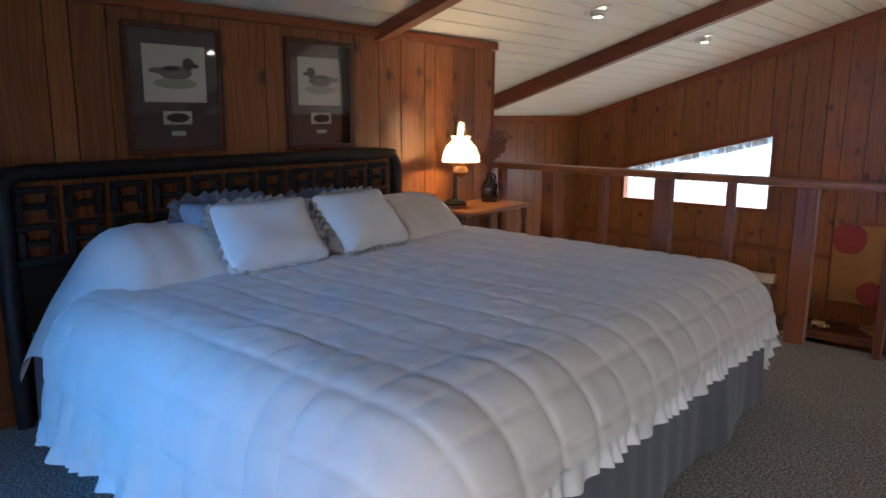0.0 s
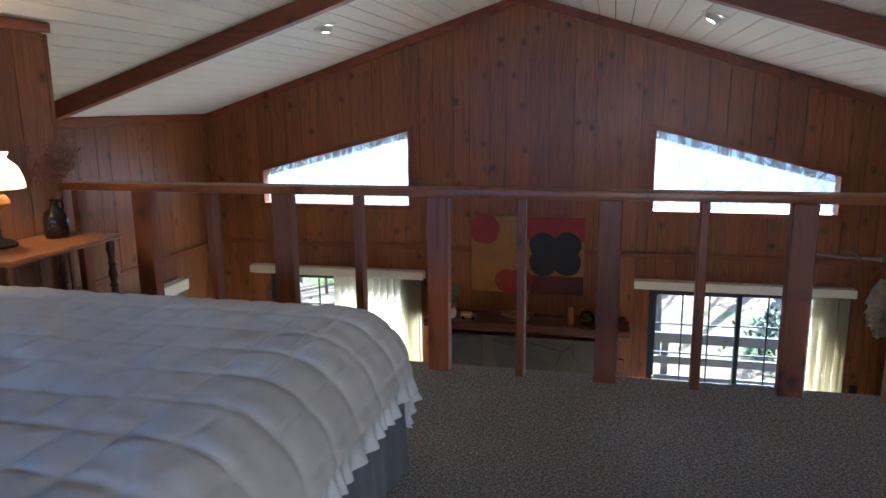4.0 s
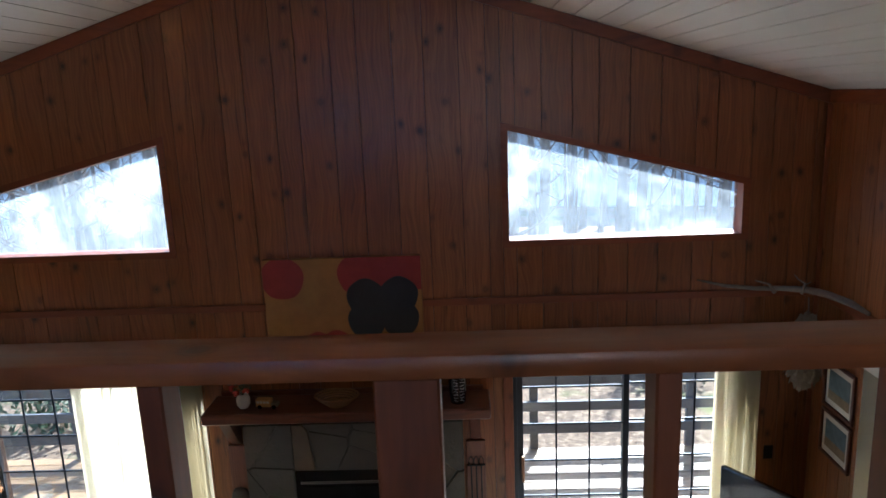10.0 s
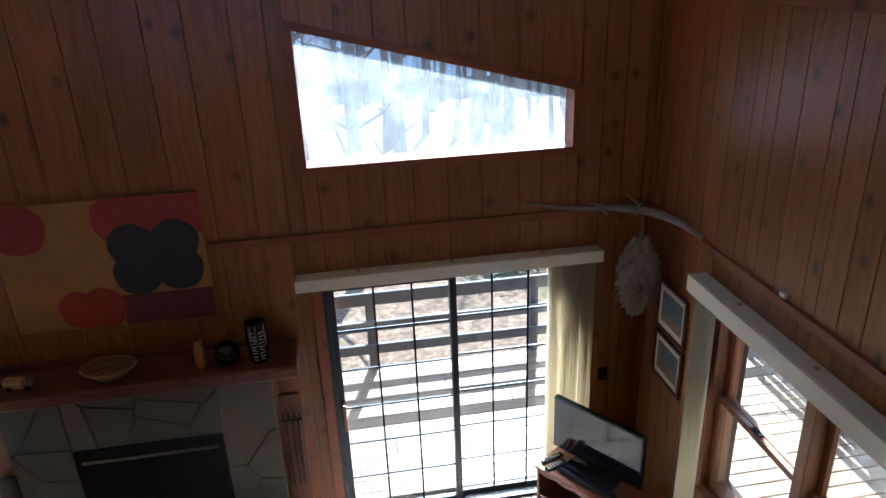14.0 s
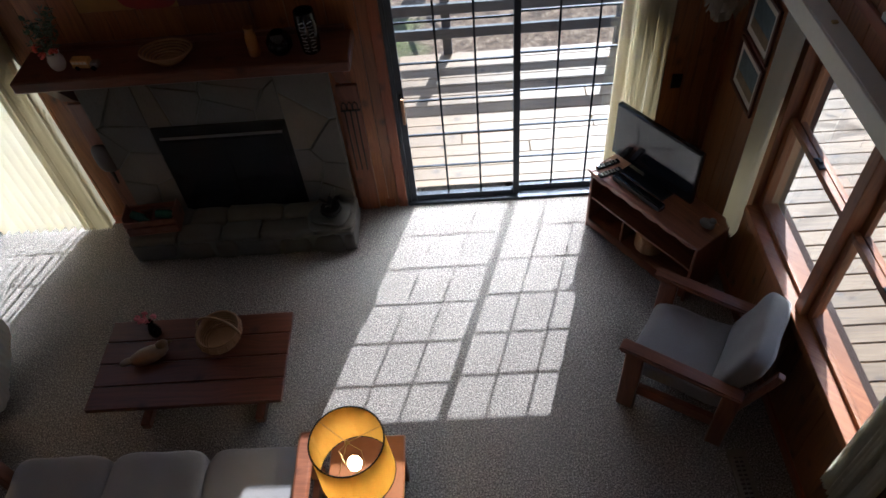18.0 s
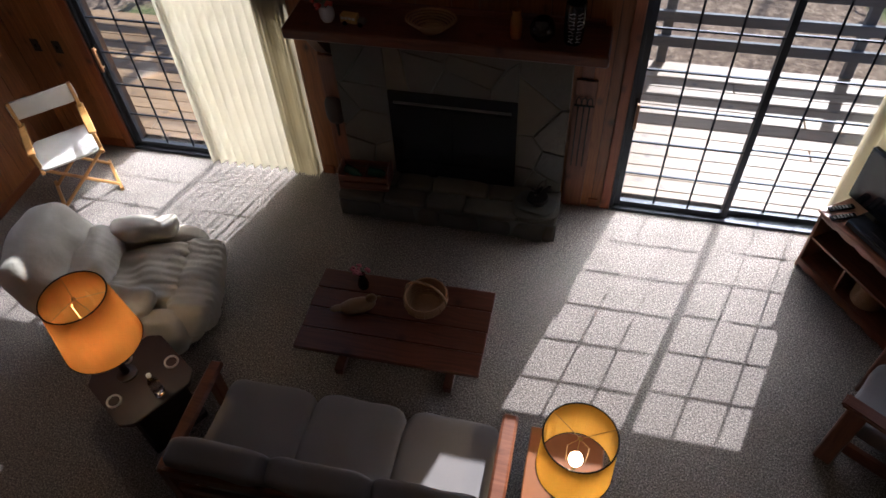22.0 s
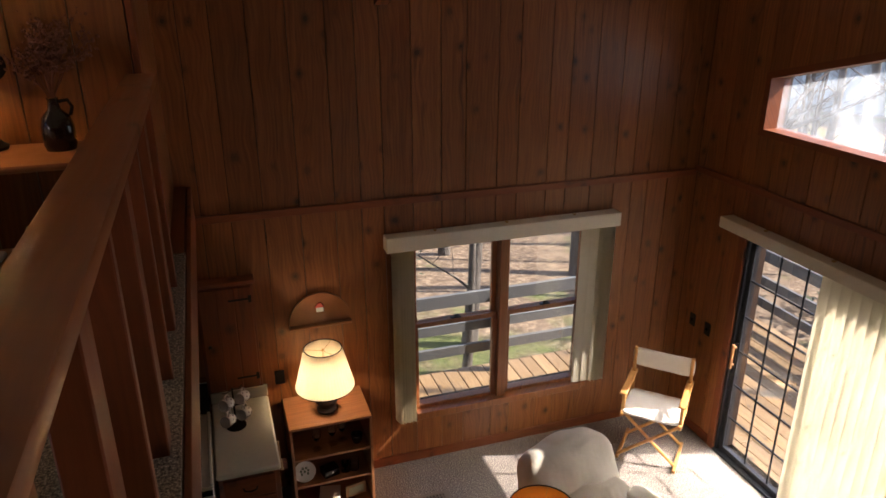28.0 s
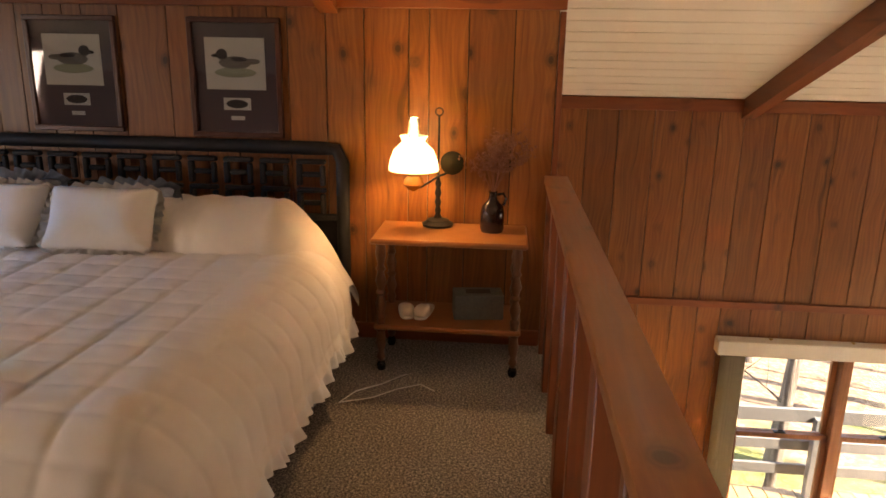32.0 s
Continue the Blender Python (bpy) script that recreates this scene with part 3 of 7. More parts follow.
# rafters and trims
for y, side in ((3.66, -1), (3.0, 1), (1.12, -1), (0.5, 1), (-1.45, -1), (-2.0, 1)):
    bm = B()
    xa, xb = (XL, XC) if side < 0 else (XR, XC)
    if side < 0 and y < 2:
        xa = XH
    za, zb, w, dpt = ceil_z(xa) - 0.002, ceil_z(xb) - 0.002, 0.045, 0.13 if y > 2 else 0.08
    add_hex(bm, [(xa, y - w, za - dpt), (xb, y - w, zb - dpt), (xb, y + w, zb - dpt), (xa, y + w, za - dpt)],
            [(xa, y - w, za), (xb, y - w, zb), (xb, y + w, zb), (xa, y + w, za)])
    solid("beam", bm, TRIM_X, "red-brown stained rafter across the white ceiling", "beam", "rafters")


def sloped_trim(name, xa, xb, y0, y1, drop):
    bm = B()
    za, zb = ceil_z(xa), ceil_z(xb)
    add_hex(bm, [(xa, y0, za - drop), (xb, y0, zb - drop), (xb, y1, zb - drop), (xa, y1, za - drop)], [(xa, y0, za - 0.003), (xb, y0, zb - 0.003), (xb, y1, zb - 0.003), (xa, y1, za - 0.003)])
    return solid(name, bm, TRIM_X, "red-brown stained trim board along the gable", "trim")


sloped_trim("trim_gable_left", XL, XC, YG - 0.022, YG + 0.0, 0.095)
sloped_trim("trim_gable_right", XC, XR, YG - 0.022, YG + 0.0, 0.095)


def trim(name, rows, mat, label="red-brown stained trim board on the wall", bevel=0.003):
    return solid(name, boxes(*rows, bevel=bevel), mat, label, "trim")


trim("trim_west_top", [(XL, XL + 0.022, RAIL_Y, YG - 0.023, EAVE - 0.09, EAVE - 0.005)], TRIM_Y)
trim("trim_east_top", [(XR - 0.022, XR, YB, YG - 0.023, EAVE - 0.09, EAVE - 0.005)], TRIM_Y)
trim("trim_head_top", [(XH, XH + 0.03, YB, RAIL_Y + 0.05, ceil_z(XH) - 0.055, ceil_z(XH) - 0.004)], TRIM_Y)
trim("trim_head_corner", [(XH - 0.125, XH + 0.004, RAIL_Y + 0.022, RAIL_Y + 0.05, LOFT - 0.25, ceil_z(XH) - 0.06)], TRIM_Z)
trim("trim_rail_north", [(XL, XR, YG - 0.022, YG, 2.325, 2.38)], TRIM_X, "thin stained rail across the gable boards")
trim("trim_rail_west", [(XL, XL + 0.022, 2.2, YG - 0.023, 2.295, 2.35)], TRIM_Y, "thin stained rail across the wall boards")
trim("trim_rail_east", [(XR - 0.022, XR, 2.2, YG - 0.023, 2.325, 2.38)], TRIM_Y, "thin stained rail across the wall boards")
trim("trim_corner_east", [(XR - 0.035, XR - 0.001, YG - 0.035, YG - 0.023, 0.1, EAVE - 0.1)], TRIM_Z)
for i, (a, b) in enumerate(((XL, -3.62), (-1.72, -1.60), (0.56, 0.635), (2.60, XR))):
    trim(f"baseboard_north_{i + 1}", [(a, b, YG - 0.016, YG, 0.0, 0.085)], TRIM_X, "stained pine baseboard above the carpet")
trim("baseboard_west", [(XL, XL + 0.016, 2.75, YG - 0.017, 0.0, 0.085)], TRIM_Y, "stained pine baseboard above the carpet")
trim("baseboard_east", [(XR - 0.016, XR, YB, YG - 0.017, 0.0, 0.085)], TRIM_Y, "stained pine baseboard above the carpet")
trim("baseboard_loft", [(XH, XH + 0.016, YB, RAIL_Y, LOFT, LOFT + 0.085)], TRIM_Y, "stained pine baseboard in the loft")
trim("fascia_loft", [(XL, XR, RAIL_Y + 0.102, RAIL_Y + 0.125, LOFT - 0.28, LOFT - 0.03)], TRIM_X, "stained fascia board along the loft edge")


# ---- windows and doors ----
def pane(name, a, b, c, d, mat, parent):
    """A thin pane from four corners, with its depth along the normal."""
    a, b, c, d = (Vector(p) for p in (a, b, c, d))
    nrm = (b - a).cross(d - a).normalized() * 0.004
    bm = B()
    add_hex(bm, [a, b, c, d], [a + nrm, b + nrm, c + nrm, d + nrm])
    ob = part(name, bm, mat, parent, smooth=False)
    ob.visible_shadow = False
    return ob


def slant_window(name, w):
    u0, u1, zb, t0, t1 = w
    win = thing(name, 0, 0, 0, 0, "slanted gable window in a red-brown frame, woods outside", "window", "gable windows", "structure")
    bm = B()
    fw = 0.05
    u0, u1, zb, t0, t1 = u0 + 0.015, u1 - 0.015, zb + 0.015, t0 - 0.012, t1 - 0.012
    k0, k1 = t0, t1
    sl = (t1 - t0) / (u1 - u0)
    y0, y1 = YG - 0.012, YG + 0.16
    for (ua, za), (ub, zc), (uc, zd), (ud, ze) in (
            ((u0 - fw, zb - fw), (u1 + fw, zb - fw), (u1, zb), (u0, zb)),
            ((u0, k0), (u1, k1), (u1 + fw, k1 + fw + sl * fw), (u0 - fw, k0 + fw - sl * fw)),
            ((u0 - fw, zb - fw), (u0, zb), (u0, k0), (u0 - fw, k0 + fw - sl * fw)),
            ((u1, zb), (u1 + fw, zb - fw), (u1 + fw, k1 + fw + sl * fw), (u1, k1))):
        add_hex(bm, [(ua, y0, za), (ub, y0, zc), (uc, y0, zd), (ud, y0, ze)], [(ua, y1, za), (ub, y1, zc), (uc, y1, zd), (ud, y1, ze)])
    part("window_frame", bm, TRIM_X, win, smooth=False)
    pane("pane", (u0, YG + 0.11, zb), (u1, YG + 0.11, zb), (u1, YG + 0.11, t1), (u0, YG + 0.11, t0), DUST, win)
    return win


slant_window("window_1", WIN_UL)
slant_window("window_2", WIN_UR)


def sliding_door(name, x0, x1, open_left):
    """A dark framed sliding door of two leaves with thin bars, three panes wide and six and a half high."""
    door = thing(name, 0, 0, 0, 0, "dark framed sliding glass door with thin pane bars", "door", "sliding doors", "structure")
    y0 = YG + 0.02
    part("door_frame", boxes((x0, x0 + 0.03, YG - 0.005, YG + 0.12, 0.0, 2.03), (x1 - 0.03, x1, YG - 0.005, YG + 0.12, 0.0, 2.03),
                             (x0, x1, YG - 0.005, YG + 0.12, 2.0, 2.03), (x0, x1, YG - 0.02, YG + 0.12, 0.0, 0.025)), DARK_FRAME, door)
    part("door_casing", boxes((x0 - 0.075, x0 - 0.002, YG - 0.02, YG + 0.02, 0.0, 2.06), (x1 + 0.002, x1 + 0.075, YG - 0.02, YG + 0.02, 0.0, 2.06)), TRIM_Z, door, "orange-brown stained casing")
    mid = (x0 + x1) / 2
    for a, b, yy in ((x0 + 0.03, mid + 0.022, y0), (mid - 0.022, x1 - 0.03, y0 + 0.045)):
        sw = 0.045
        leaf = part("leaf", boxes((a, a + sw, yy, yy + 0.035, 0.026, 2.0), (b - sw, b, yy, yy + 0.035, 0.026, 2.0), (a + sw, b - sw, yy, yy + 0.035, 0.026, 0.075), (a + sw, b - sw, yy, yy + 0.035, 1.94, 2.0), bevel=0.002), DARK_FRAME, door)
        ga, gb = a + sw, b - sw
        for i in (1, 2):
            u = ga + (gb - ga) * i / 3
            part("bar", boxes((u - 0.007, u + 0.007, yy + 0.012, yy + 0.022, 0.075, 1.94), bevel=0), DARK_FRAME, leaf, smooth=False)
        for i in range(1, 6):
            z = 0.06 + 0.313 * i
            part("bar", boxes((ga, gb, yy + 0.010, yy + 0.023, z - 0.007, z + 0.007), bevel=0), DARK_FRAME, leaf, smooth=False)
        pane("pane", (ga, yy + 0.016, 0.075), (gb, yy + 0.016, 0.075), (gb, yy + 0.016, 1.94), (ga, yy + 0.016, 1.94), GLASS, leaf)
    bm = B()
    hx = x0 + 0.055
    add_box(bm, hx - 0.012, hx + 0.012, YG + 0.0, YG + 0.02, 0.84, 1.08, bevel=0.004)
    hd = part("door_handle", bm, BLACK_METAL, door)
    part("grip", boxes((hx + 0.0, hx + 0.022, YG - 0.045, YG - 0.02, 0.85, 1.07), (hx + 0.004, hx + 0.018, YG - 0.022, YG + 0.002, 0.87, 0.89), (hx + 0.004, hx + 0.018, YG - 0.022, YG + 0.002, 1.03, 1.05)), OAK, hd, "light wooden grip")
    return door


sliding_door("door_1", DOOR_L[0], DOOR_L[1], True)
sliding_door("door_2", DOOR_R[0], DOOR_R[1], False)


def double_hung(name, x_in, sign, y0, y1, zb, zt, label):
    """Two double-hung sashes side by side in a wall along y. sign: the way outward in x."""
    win = thing(name, 0, 0, 0, 0, label, "window", "side windows", "structure")
    ya, yb = min(y0, y1), max(y0, y1)

    def bx(d0, d1, *r):
        a, b = x_in + sign * d0, x_in + sign * d1
        return (min(a, b), max(a, b), *r)

    mid = (ya + yb) / 2
    part("window_frame", boxes(bx(-0.012, 0.16, ya - 0.05, ya + 0.012, zb - 0.05, zt + 0.05), bx(-0.012, 0.16, yb - 0.012, yb + 0.05, zb - 0.05, zt + 0.05),
                               bx(-0.012, 0.158, ya + 0.012, yb - 0.012, zt - 0.01, zt + 0.05), bx(-0.012, 0.12, mid - 0.038, mid + 0.038, zb, zt)), SASH, win)
    part("window_sill", boxes(bx(-0.05, 0.155, ya + 0.0125, yb - 0.0125, zb - 0.05, zb + 0.012)), SASH, win)
    for a, b in ((ya + 0.012, mid - 0.038), (mid + 0.038, yb - 0.012)):
        zm = (zb + zt) / 2 + 0.04
        for z0, z1, d in ((zb, zm + 0.02, 0.03), (zm - 0.02, zt, 0.07)):
            s = 0.04
            sash = part("sash", boxes(bx(d, d + 0.035, a, a + s, z0, z1), bx(d, d + 0.035, b - s, b, z0, z1), bx(d, d + 0.035, a + s, b - s, z0, z0 + s), bx(d, d + 0.035, a + s, b - s, z1 - s, z1), bevel=0.002), SASH, win)
            xx = x_in + sign * (d + 0.018)
            pane("pane", (xx, a + s, z0 + s), (xx, b - s, z0 + s), (xx, b - s, z1 - s), (xx, a + s, z1 - s), GLASS, sash)
        bm = B()
        xx = x_in + sign * 0.045
        add_box(bm, xx - 0.02, xx + 0.02, (a + b) / 2 - 0.045, (a + b) / 2 + 0.045, zm + 0.022, zm + 0.034, bevel=0.004)
        add_box(bm, xx - 0.012, xx + 0.012, (a + b) / 2 - 0.012, (a + b) / 2 + 0.03, zm + 0.034, zm + 0.048, bevel=0.004)
        part("sash_lock", bm, BLACK_METAL, win, "black metal sash lock")
    return win


double_hung("window_3", XL, -1, WIN_W[0], WIN_W[1], WIN_W[2], WIN_W[3], "double-hung pair of windows in stained wood, deck outside")
double_hung("window_4", XR, 1, WIN_E[0], WIN_E[1], WIN_E[2], WIN_E[3], "double-hung pair of windows beside the television, deck outside")
# assumed window, never in view, built around the added blue lamp
win5 = thing("window_5", 0, 0, 0, 0, "plain loft window added out of view around the blue lamp", "window", "", "structure")
part("window_frame", boxes((-1.75, -1.70, YB - 0.1, YB + 0.012, 3.50, 4.25), (-1.10, -1.05, YB - 0.1, YB + 0.012, 3.50, 4.25), (-1.70, -1.10, YB - 0.1, YB + 0.012, 4.20, 4.25), (-1.70, -1.10, YB - 0.1, YB + 0.012, 3.50, 3.55),
                           (-1.70, -1.10, YB - 0.08, YB - 0.02, 3.86, 3.89)), TRIM_X, win5)
win6 = thing("window_6", 0, 0, 0, 0, "plain loft window in the wall behind the walk", "window", "", "structure")
part("window_frame", boxes((0.90, 0.96, YB - 0.1, YB + 0.012, 3.33, 4.13), (1.84, 1.90, YB - 0.1, YB + 0.012, 3.33, 4.13), (0.96, 1.84, YB - 0.1, YB + 0.012, 4.07, 4.13), (0.96, 1.84, YB - 0.1, YB + 0.012, 3.33, 3.39), (0.96, 1.84, YB - 0.09, YB, 3.71, 3.75)), TRIM_X, win6)
pane("pane", (0.96, YB - 0.06, 3.39), (1.84, YB - 0.06, 3.39), (1.84, YB - 0.06, 4.07), (0.96, YB - 0.06, 4.07), GLASS, win6)
pane("pane", (-1.70, YB - 0.06, 3.55), (-1.10, YB - 0.06, 3.55), (-1.10, YB - 0.06, 4.20), (-1.70, YB - 0.06, 4.20), GLASS, win5)


# ---- vertical blinds ----
def valance(name, axis, u0, u1, d_wall, sign, z0, z1, label):
    """A box valance of painted wood: front board, top, and two ends."""
    val = thing(name, 0, 0, 0, 0, label, "valance", "valances")

    def bx(ua, ub, da, db, za, zb):
        a, b = sorted((d_wall + sign * da, d_wall + sign * db))
        return (ua, ub, a, b, za, zb) if axis == "x" else (a, b, ua, ub, za, zb)

    part("front_board", boxes(bx(u0, u1, 0.105, 0.12, z0, z1)), WHITE_PAINT, val)
    part("top_board", boxes(bx(u0 + 0.002, u1 - 0.002, 0.0, 0.104, z1 - 0.016, z1 - 0.002)), WHITE_PAINT, val)
    for a, b in ((u0, u0 + 0.014), (u1 - 0.014, u1)):
        part("end_board", boxes(bx(a, b, 0.002, 0.104, z0 + 0.001, z1 - 0.018)), WHITE_PAINT, val)
    for f in (0.2, 0.5, 0.8):
        u = u0 + (u1 - u0) * f
        part("bracket", boxes(bx(u - 0.012, u + 0.012, 0.03, 0.06, z1 - 0.001, z1 + 0.012)), BRASS, val)
    return val


valance("valance", "x", 0.575, 2.635, YG, -1, 2.02, 2.105, "cream painted box valance over the sliding door")
valance("valance", "x", -3.735, -1.655, YG, -1, 2.005, 2.095, "cream painted box valance over the sliding door")
valance("valance", "y", 3.62, 5.575, XL, 1, 1.96, 2.075, "white painted box valance over the pair of windows")
valance("valance", "y", 3.43, 5.58, XR, -1, 2.09, 2.20, "white painted box valance over the pair of windows")


def blind_set(axis, d, u0, u1, z0, z1, count, turn, label, rnd):
    """A stack of hanging slats. turn: degrees of each slat from the wall's own line."""
    b = thing("vertical_blind", 0, 0, 0, 0, label, "blind", "vertical blinds")
    for i in range(count):
        u = u0 + (u1 - u0) * (i + 0.5) / count
        a = radians(turn + rnd.uniform(-5, 5) * (0.5 if turn < 64 else 2.2))
        w, bm = 0.045, B()
        cols = []
        for s in range(5):
            f = -1 + s / 2
            bow = 0.006 * (1 - f * f)
            du, dd = w * f * math.cos(a) - bow * math.sin(a), w * f * math.sin(a) + bow * math.cos(a)
            cols.append([bm.verts.new(place(axis, u + du, d + dd, z)) for z in (z0, z1)])
        for p, q in zip(cols, cols[1:]):
            bm.faces.new((p[0], q[0], q[1], p[1]))
        bmesh.ops.solidify(bm, geom=bm.faces[:], thickness=0.0012)
        part("slat", bm, BLIND, b, smooth="all")
    return b


rb = random.Random(5)
blind_set("x", YG - 0.065, 2.27, 2.60, 0.03, 2.08, 24, 88, "ivory vertical blind slats stacked beside the sliding door", rb)
blind_set("x", YG - 0.065, -2.72, -1.93, 0.03, 2.08, 10, 56, "ivory vertical blind slats drawn over half the sliding door, glowing", rb)
blind_set("x", YG - 0.065, -1.93, -1.70, 0.03, 2.08, 17, 88, "ivory vertical blind slats stacked beside the sliding door", rb)
blind_set("y", XL + 0.065, 3.68, 3.83, 0.45, 2.05, 8, 72, "ivory vertical blind slats stacked beside the windows", rb)
blind_set("y", XL + 0.07, 5.26, 5.40, 0.52, 2.05, 2, 8, "ivory vertical blind slats turned flat beside the windows", rb)
blind_set("y", XL + 0.065, 5.41, 5.53, 0.52, 2.05, 7, 72, "ivory vertical blind slats stacked beside the windows", rb)
blind_set("y", XR - 0.065, 5.33, 5.53, 0.55, 2.16, 10, 50, "ivory vertical blind slats stacked beside the windows", rb)
blind_set("y", XR - 0.065, 3.46, 3.70, 0.55, 2.16, 16, 86, "ivory vertical blind slats stacked beside the windows", rb)

# ---- railing of the loft ----
railing = thing("loft_railing", 0, 0, 0, 0, "red-brown stained wooden railing along the loft edge", "railing")
bm = B()
add_box(bm, XH + 0.006, XR - 0.004, RAIL_Y - 0.013, RAIL_Y + 0.103, 3.458, 3.498, bevel=0.006, seg=2)
part("handrail", bm, HANDRAIL, railing, "worn flat wooden handrail")
posts = []
for i in range(-7, 8):
    x = -0.085 + 0.4025 * i
    if XH + 0.05 < x < XR - 0.05:
        posts.append((x, i % 2 != 0))
for x, wide in posts:
    w, t = (0.052, 0.035) if wide else (0.020, 0.035)
    bm = B()
    add_box(bm, x - w, x + w, RAIL_Y + 0.0, RAIL_Y + 2 * t, LOFT - 0.24, 3.457, bevel=0.004)
    part("post" if wide else "baluster", bm, TRIM_Z, railing)

# ---- outside ----
bm = B()
bmesh.ops.create_grid(bm, x_segments=90, y_segments=90, size=140)
for v in bm.verts:
    d = max(0.0, math.hypot(v.co.x, v.co.y - 2) - 9)
    v.co.z = -0.95 + min(d, 66) * -0.11 + 0.35 * noise.noise(Vector((v.co.x * 0.12, v.co.y * 0.12, 0.0))) * min(1, d / 6)
solid("ground", bm, GROUND, "forest floor of fallen leaves with mossy patches", "ground", smooth="all")


def far_ground(x, y):
    d = max(0.0, math.hypot(x, y - 2) - 9)
    return -0.95 + min(d, 66) * -0.11 + 0.35 * noise.noise(Vector((x * 0.12, y * 0.12, 0.0))) * min(1, d / 6)


DECK_Z = -0.08
deck = thing("deck", 0, 0, 0, 0, "weathered wooden deck round the house", "deck", "", "structure")
dr = random.Random(3)
pieces = []
y = YG + 0.22
while y < 8.55:
    x = -6.0
    while x < 5.6:
        ln = dr.choice((2.4, 3.0, 3.6, 4.8))
        pieces.append(("x", x, min(x + ln, 5.6) - 0.006, y, y + 0.1425))
        x += ln
    y += 0.146
bm = B()
add_box(bm, -6.0, 5.6, YG + 0.2, 8.62, DECK_Z - 0.22, DECK_Z - 0.045)
add_box(bm, -5.65, XL - 0.2, -3.0, YG + 0.2, DECK_Z - 0.22, DECK_Z - 0.045)
add_box(bm, XR + 0.2, 5.3, -3.0, YG + 0.2, DECK_Z - 0.22, DECK_Z - 0.045)
part("joists", bm, DARK_WOOD, deck, smooth=False)
y = 1.5
while y < YG + 0.2:
    pieces.append(("y", -5.65, XL - 0.21, y, y + 0.138))
    pieces.append(("y", XR + 0.21, 5.3, y, y + 0.138))
    y += 0.146
DECK_PIECES = pieces


def deck_rail(name, axis, d, u0, u1, label):
    r = thing(name, 0, 0, 0, 0, label, "railing", "deck railings")
    for z0, z1 in ((0.70, 0.84), (0.40, 0.51), (0.13, 0.24)):
        e = 0.02
        a = (u0, u1, d - e, d + e, z0, z1) if axis == "x" else (d - e, d + e, u0, u1, z0, z1)
        part("rail_board", boxes(a), GREY_X, r)
    u = u0 + 0.1
    while u < u1:
        a = (u - 0.045, u + 0.045, d + 0.025, d + 0.11, -0.9, 0.775) if axis == "x" else (d + 0.025, d + 0.11, u - 0.045, u + 0.045, -0.9, 0.775)
        part("rail_post", boxes(a), GREY_X, r)
        u += 1.75
    return r


deck_rail("deck_railing", "x", 8.56, -6.0, 5.6, "grey painted deck railing of wide boards")
deck_rail("deck_railing", "y", -5.58, 1.5, 8.5, "grey painted deck railing of wide boards")
deck_rail("deck_railing", "y", 5.2, 1.5, 8.5, "grey painted deck railing of wide boards")


def tree(x, y, r, h, seed, group="bare trees"):
    rnd = random.Random(seed)
    z = far_ground(x, y) - 0.1
    t = thing("tree", x, y, z, rnd.uniform(0, 360), "bare grey winter tree standing in fallen leaves", "tree", group)
    bm = B()
    pts, p = [], Vector((0, 0, 0))
    lean = Vector((rnd.uniform(-0.04, 0.04), rnd.uniform(-0.04, 0.04), 1))
    n = 9
    for i in range(n):
        pts.append(p.copy())
        p += (lean + Vector((rnd.uniform(-0.05, 0.05), rnd.uniform(-0.05, 0.05), 0))) * h / (n - 1)
    radii = [r * (1.25 if i == 0 else 1.0) * (1 - 0.82 * i / (n - 1)) for i in range(n)]
    add_tube(bm, pts, radii, 9)
    part("trunk", bm, BARK, t)
    bm = B()
    for _ in range(11):
        i = rnd.randint(2, n - 2)
        a, ln = rnd.uniform(0, 6.28), h * rnd.uniform(0.13, 0.3)
        q = pts[i].copy()
        way = Vector((math.cos(a), math.sin(a), rnd.uniform(0.25, 0.9))).normalized()
        limb = [q]
        for s in range(4):
            q = q + (way + Vector((rnd.uniform(-0.3, 0.3), rnd.uniform(-0.3, 0.3), rnd.uniform(-0.1, 0.3)))) * ln / 4
            limb.append(q)
        rr = radii[i] * 0.42
        add_tube(bm, limb, [rr, rr * 0.75, rr * 0.5, rr * 0.3, rr * 0.12], 5)
        for _ in range(3):
            j = rnd.randint(1, 3)
            tw = limb[j] + Vector((rnd.uniform(-1, 1), rnd.uniform(-1, 1), rnd.uniform(0.1, 0.9))) * ln * 0.35
            mid = (limb[j] + tw) / 2 + Vector((0, 0, 0.08))
            add_tube(bm, [limb[j], mid, tw], [rr * 0.3, rr * 0.2, rr * 0.06], 4)
    part("crown", bm, BARK, t, "bare crown of thin branching limbs")
    return t


tr_ = random.Random(11)
spots = []
for i in range(900):
    if len(spots) >= 78:
        break
    a = tr_.uniform(-0.35, math.pi + 0.35)
    d = 11.5 + 26 * tr_.random() ** 1.4
    x, y = math.cos(a) * d - 0.5, 2 + math.sin(a) * d
    if y < -4 or any(math.hypot(x - p, y - q) < 1.5 for p, q in spots) or (abs(x) < 5.9 and y < 10.2):
        continue
    # keep the low sun's way to the doors and gable windows mostly open
    if abs((x - 0.345 / 1.065 * (y - 6.4)) + 0.6) < 3.6 and y < 40 and tr_.random() < 0.93:
        continue
    spots.append((x, y))
for i, (x, y) in enumerate(spots):
    tree(x, y, tr_.uniform(0.07, 0.24), tr_.uniform(8, 14), 100 + i)
far = 0
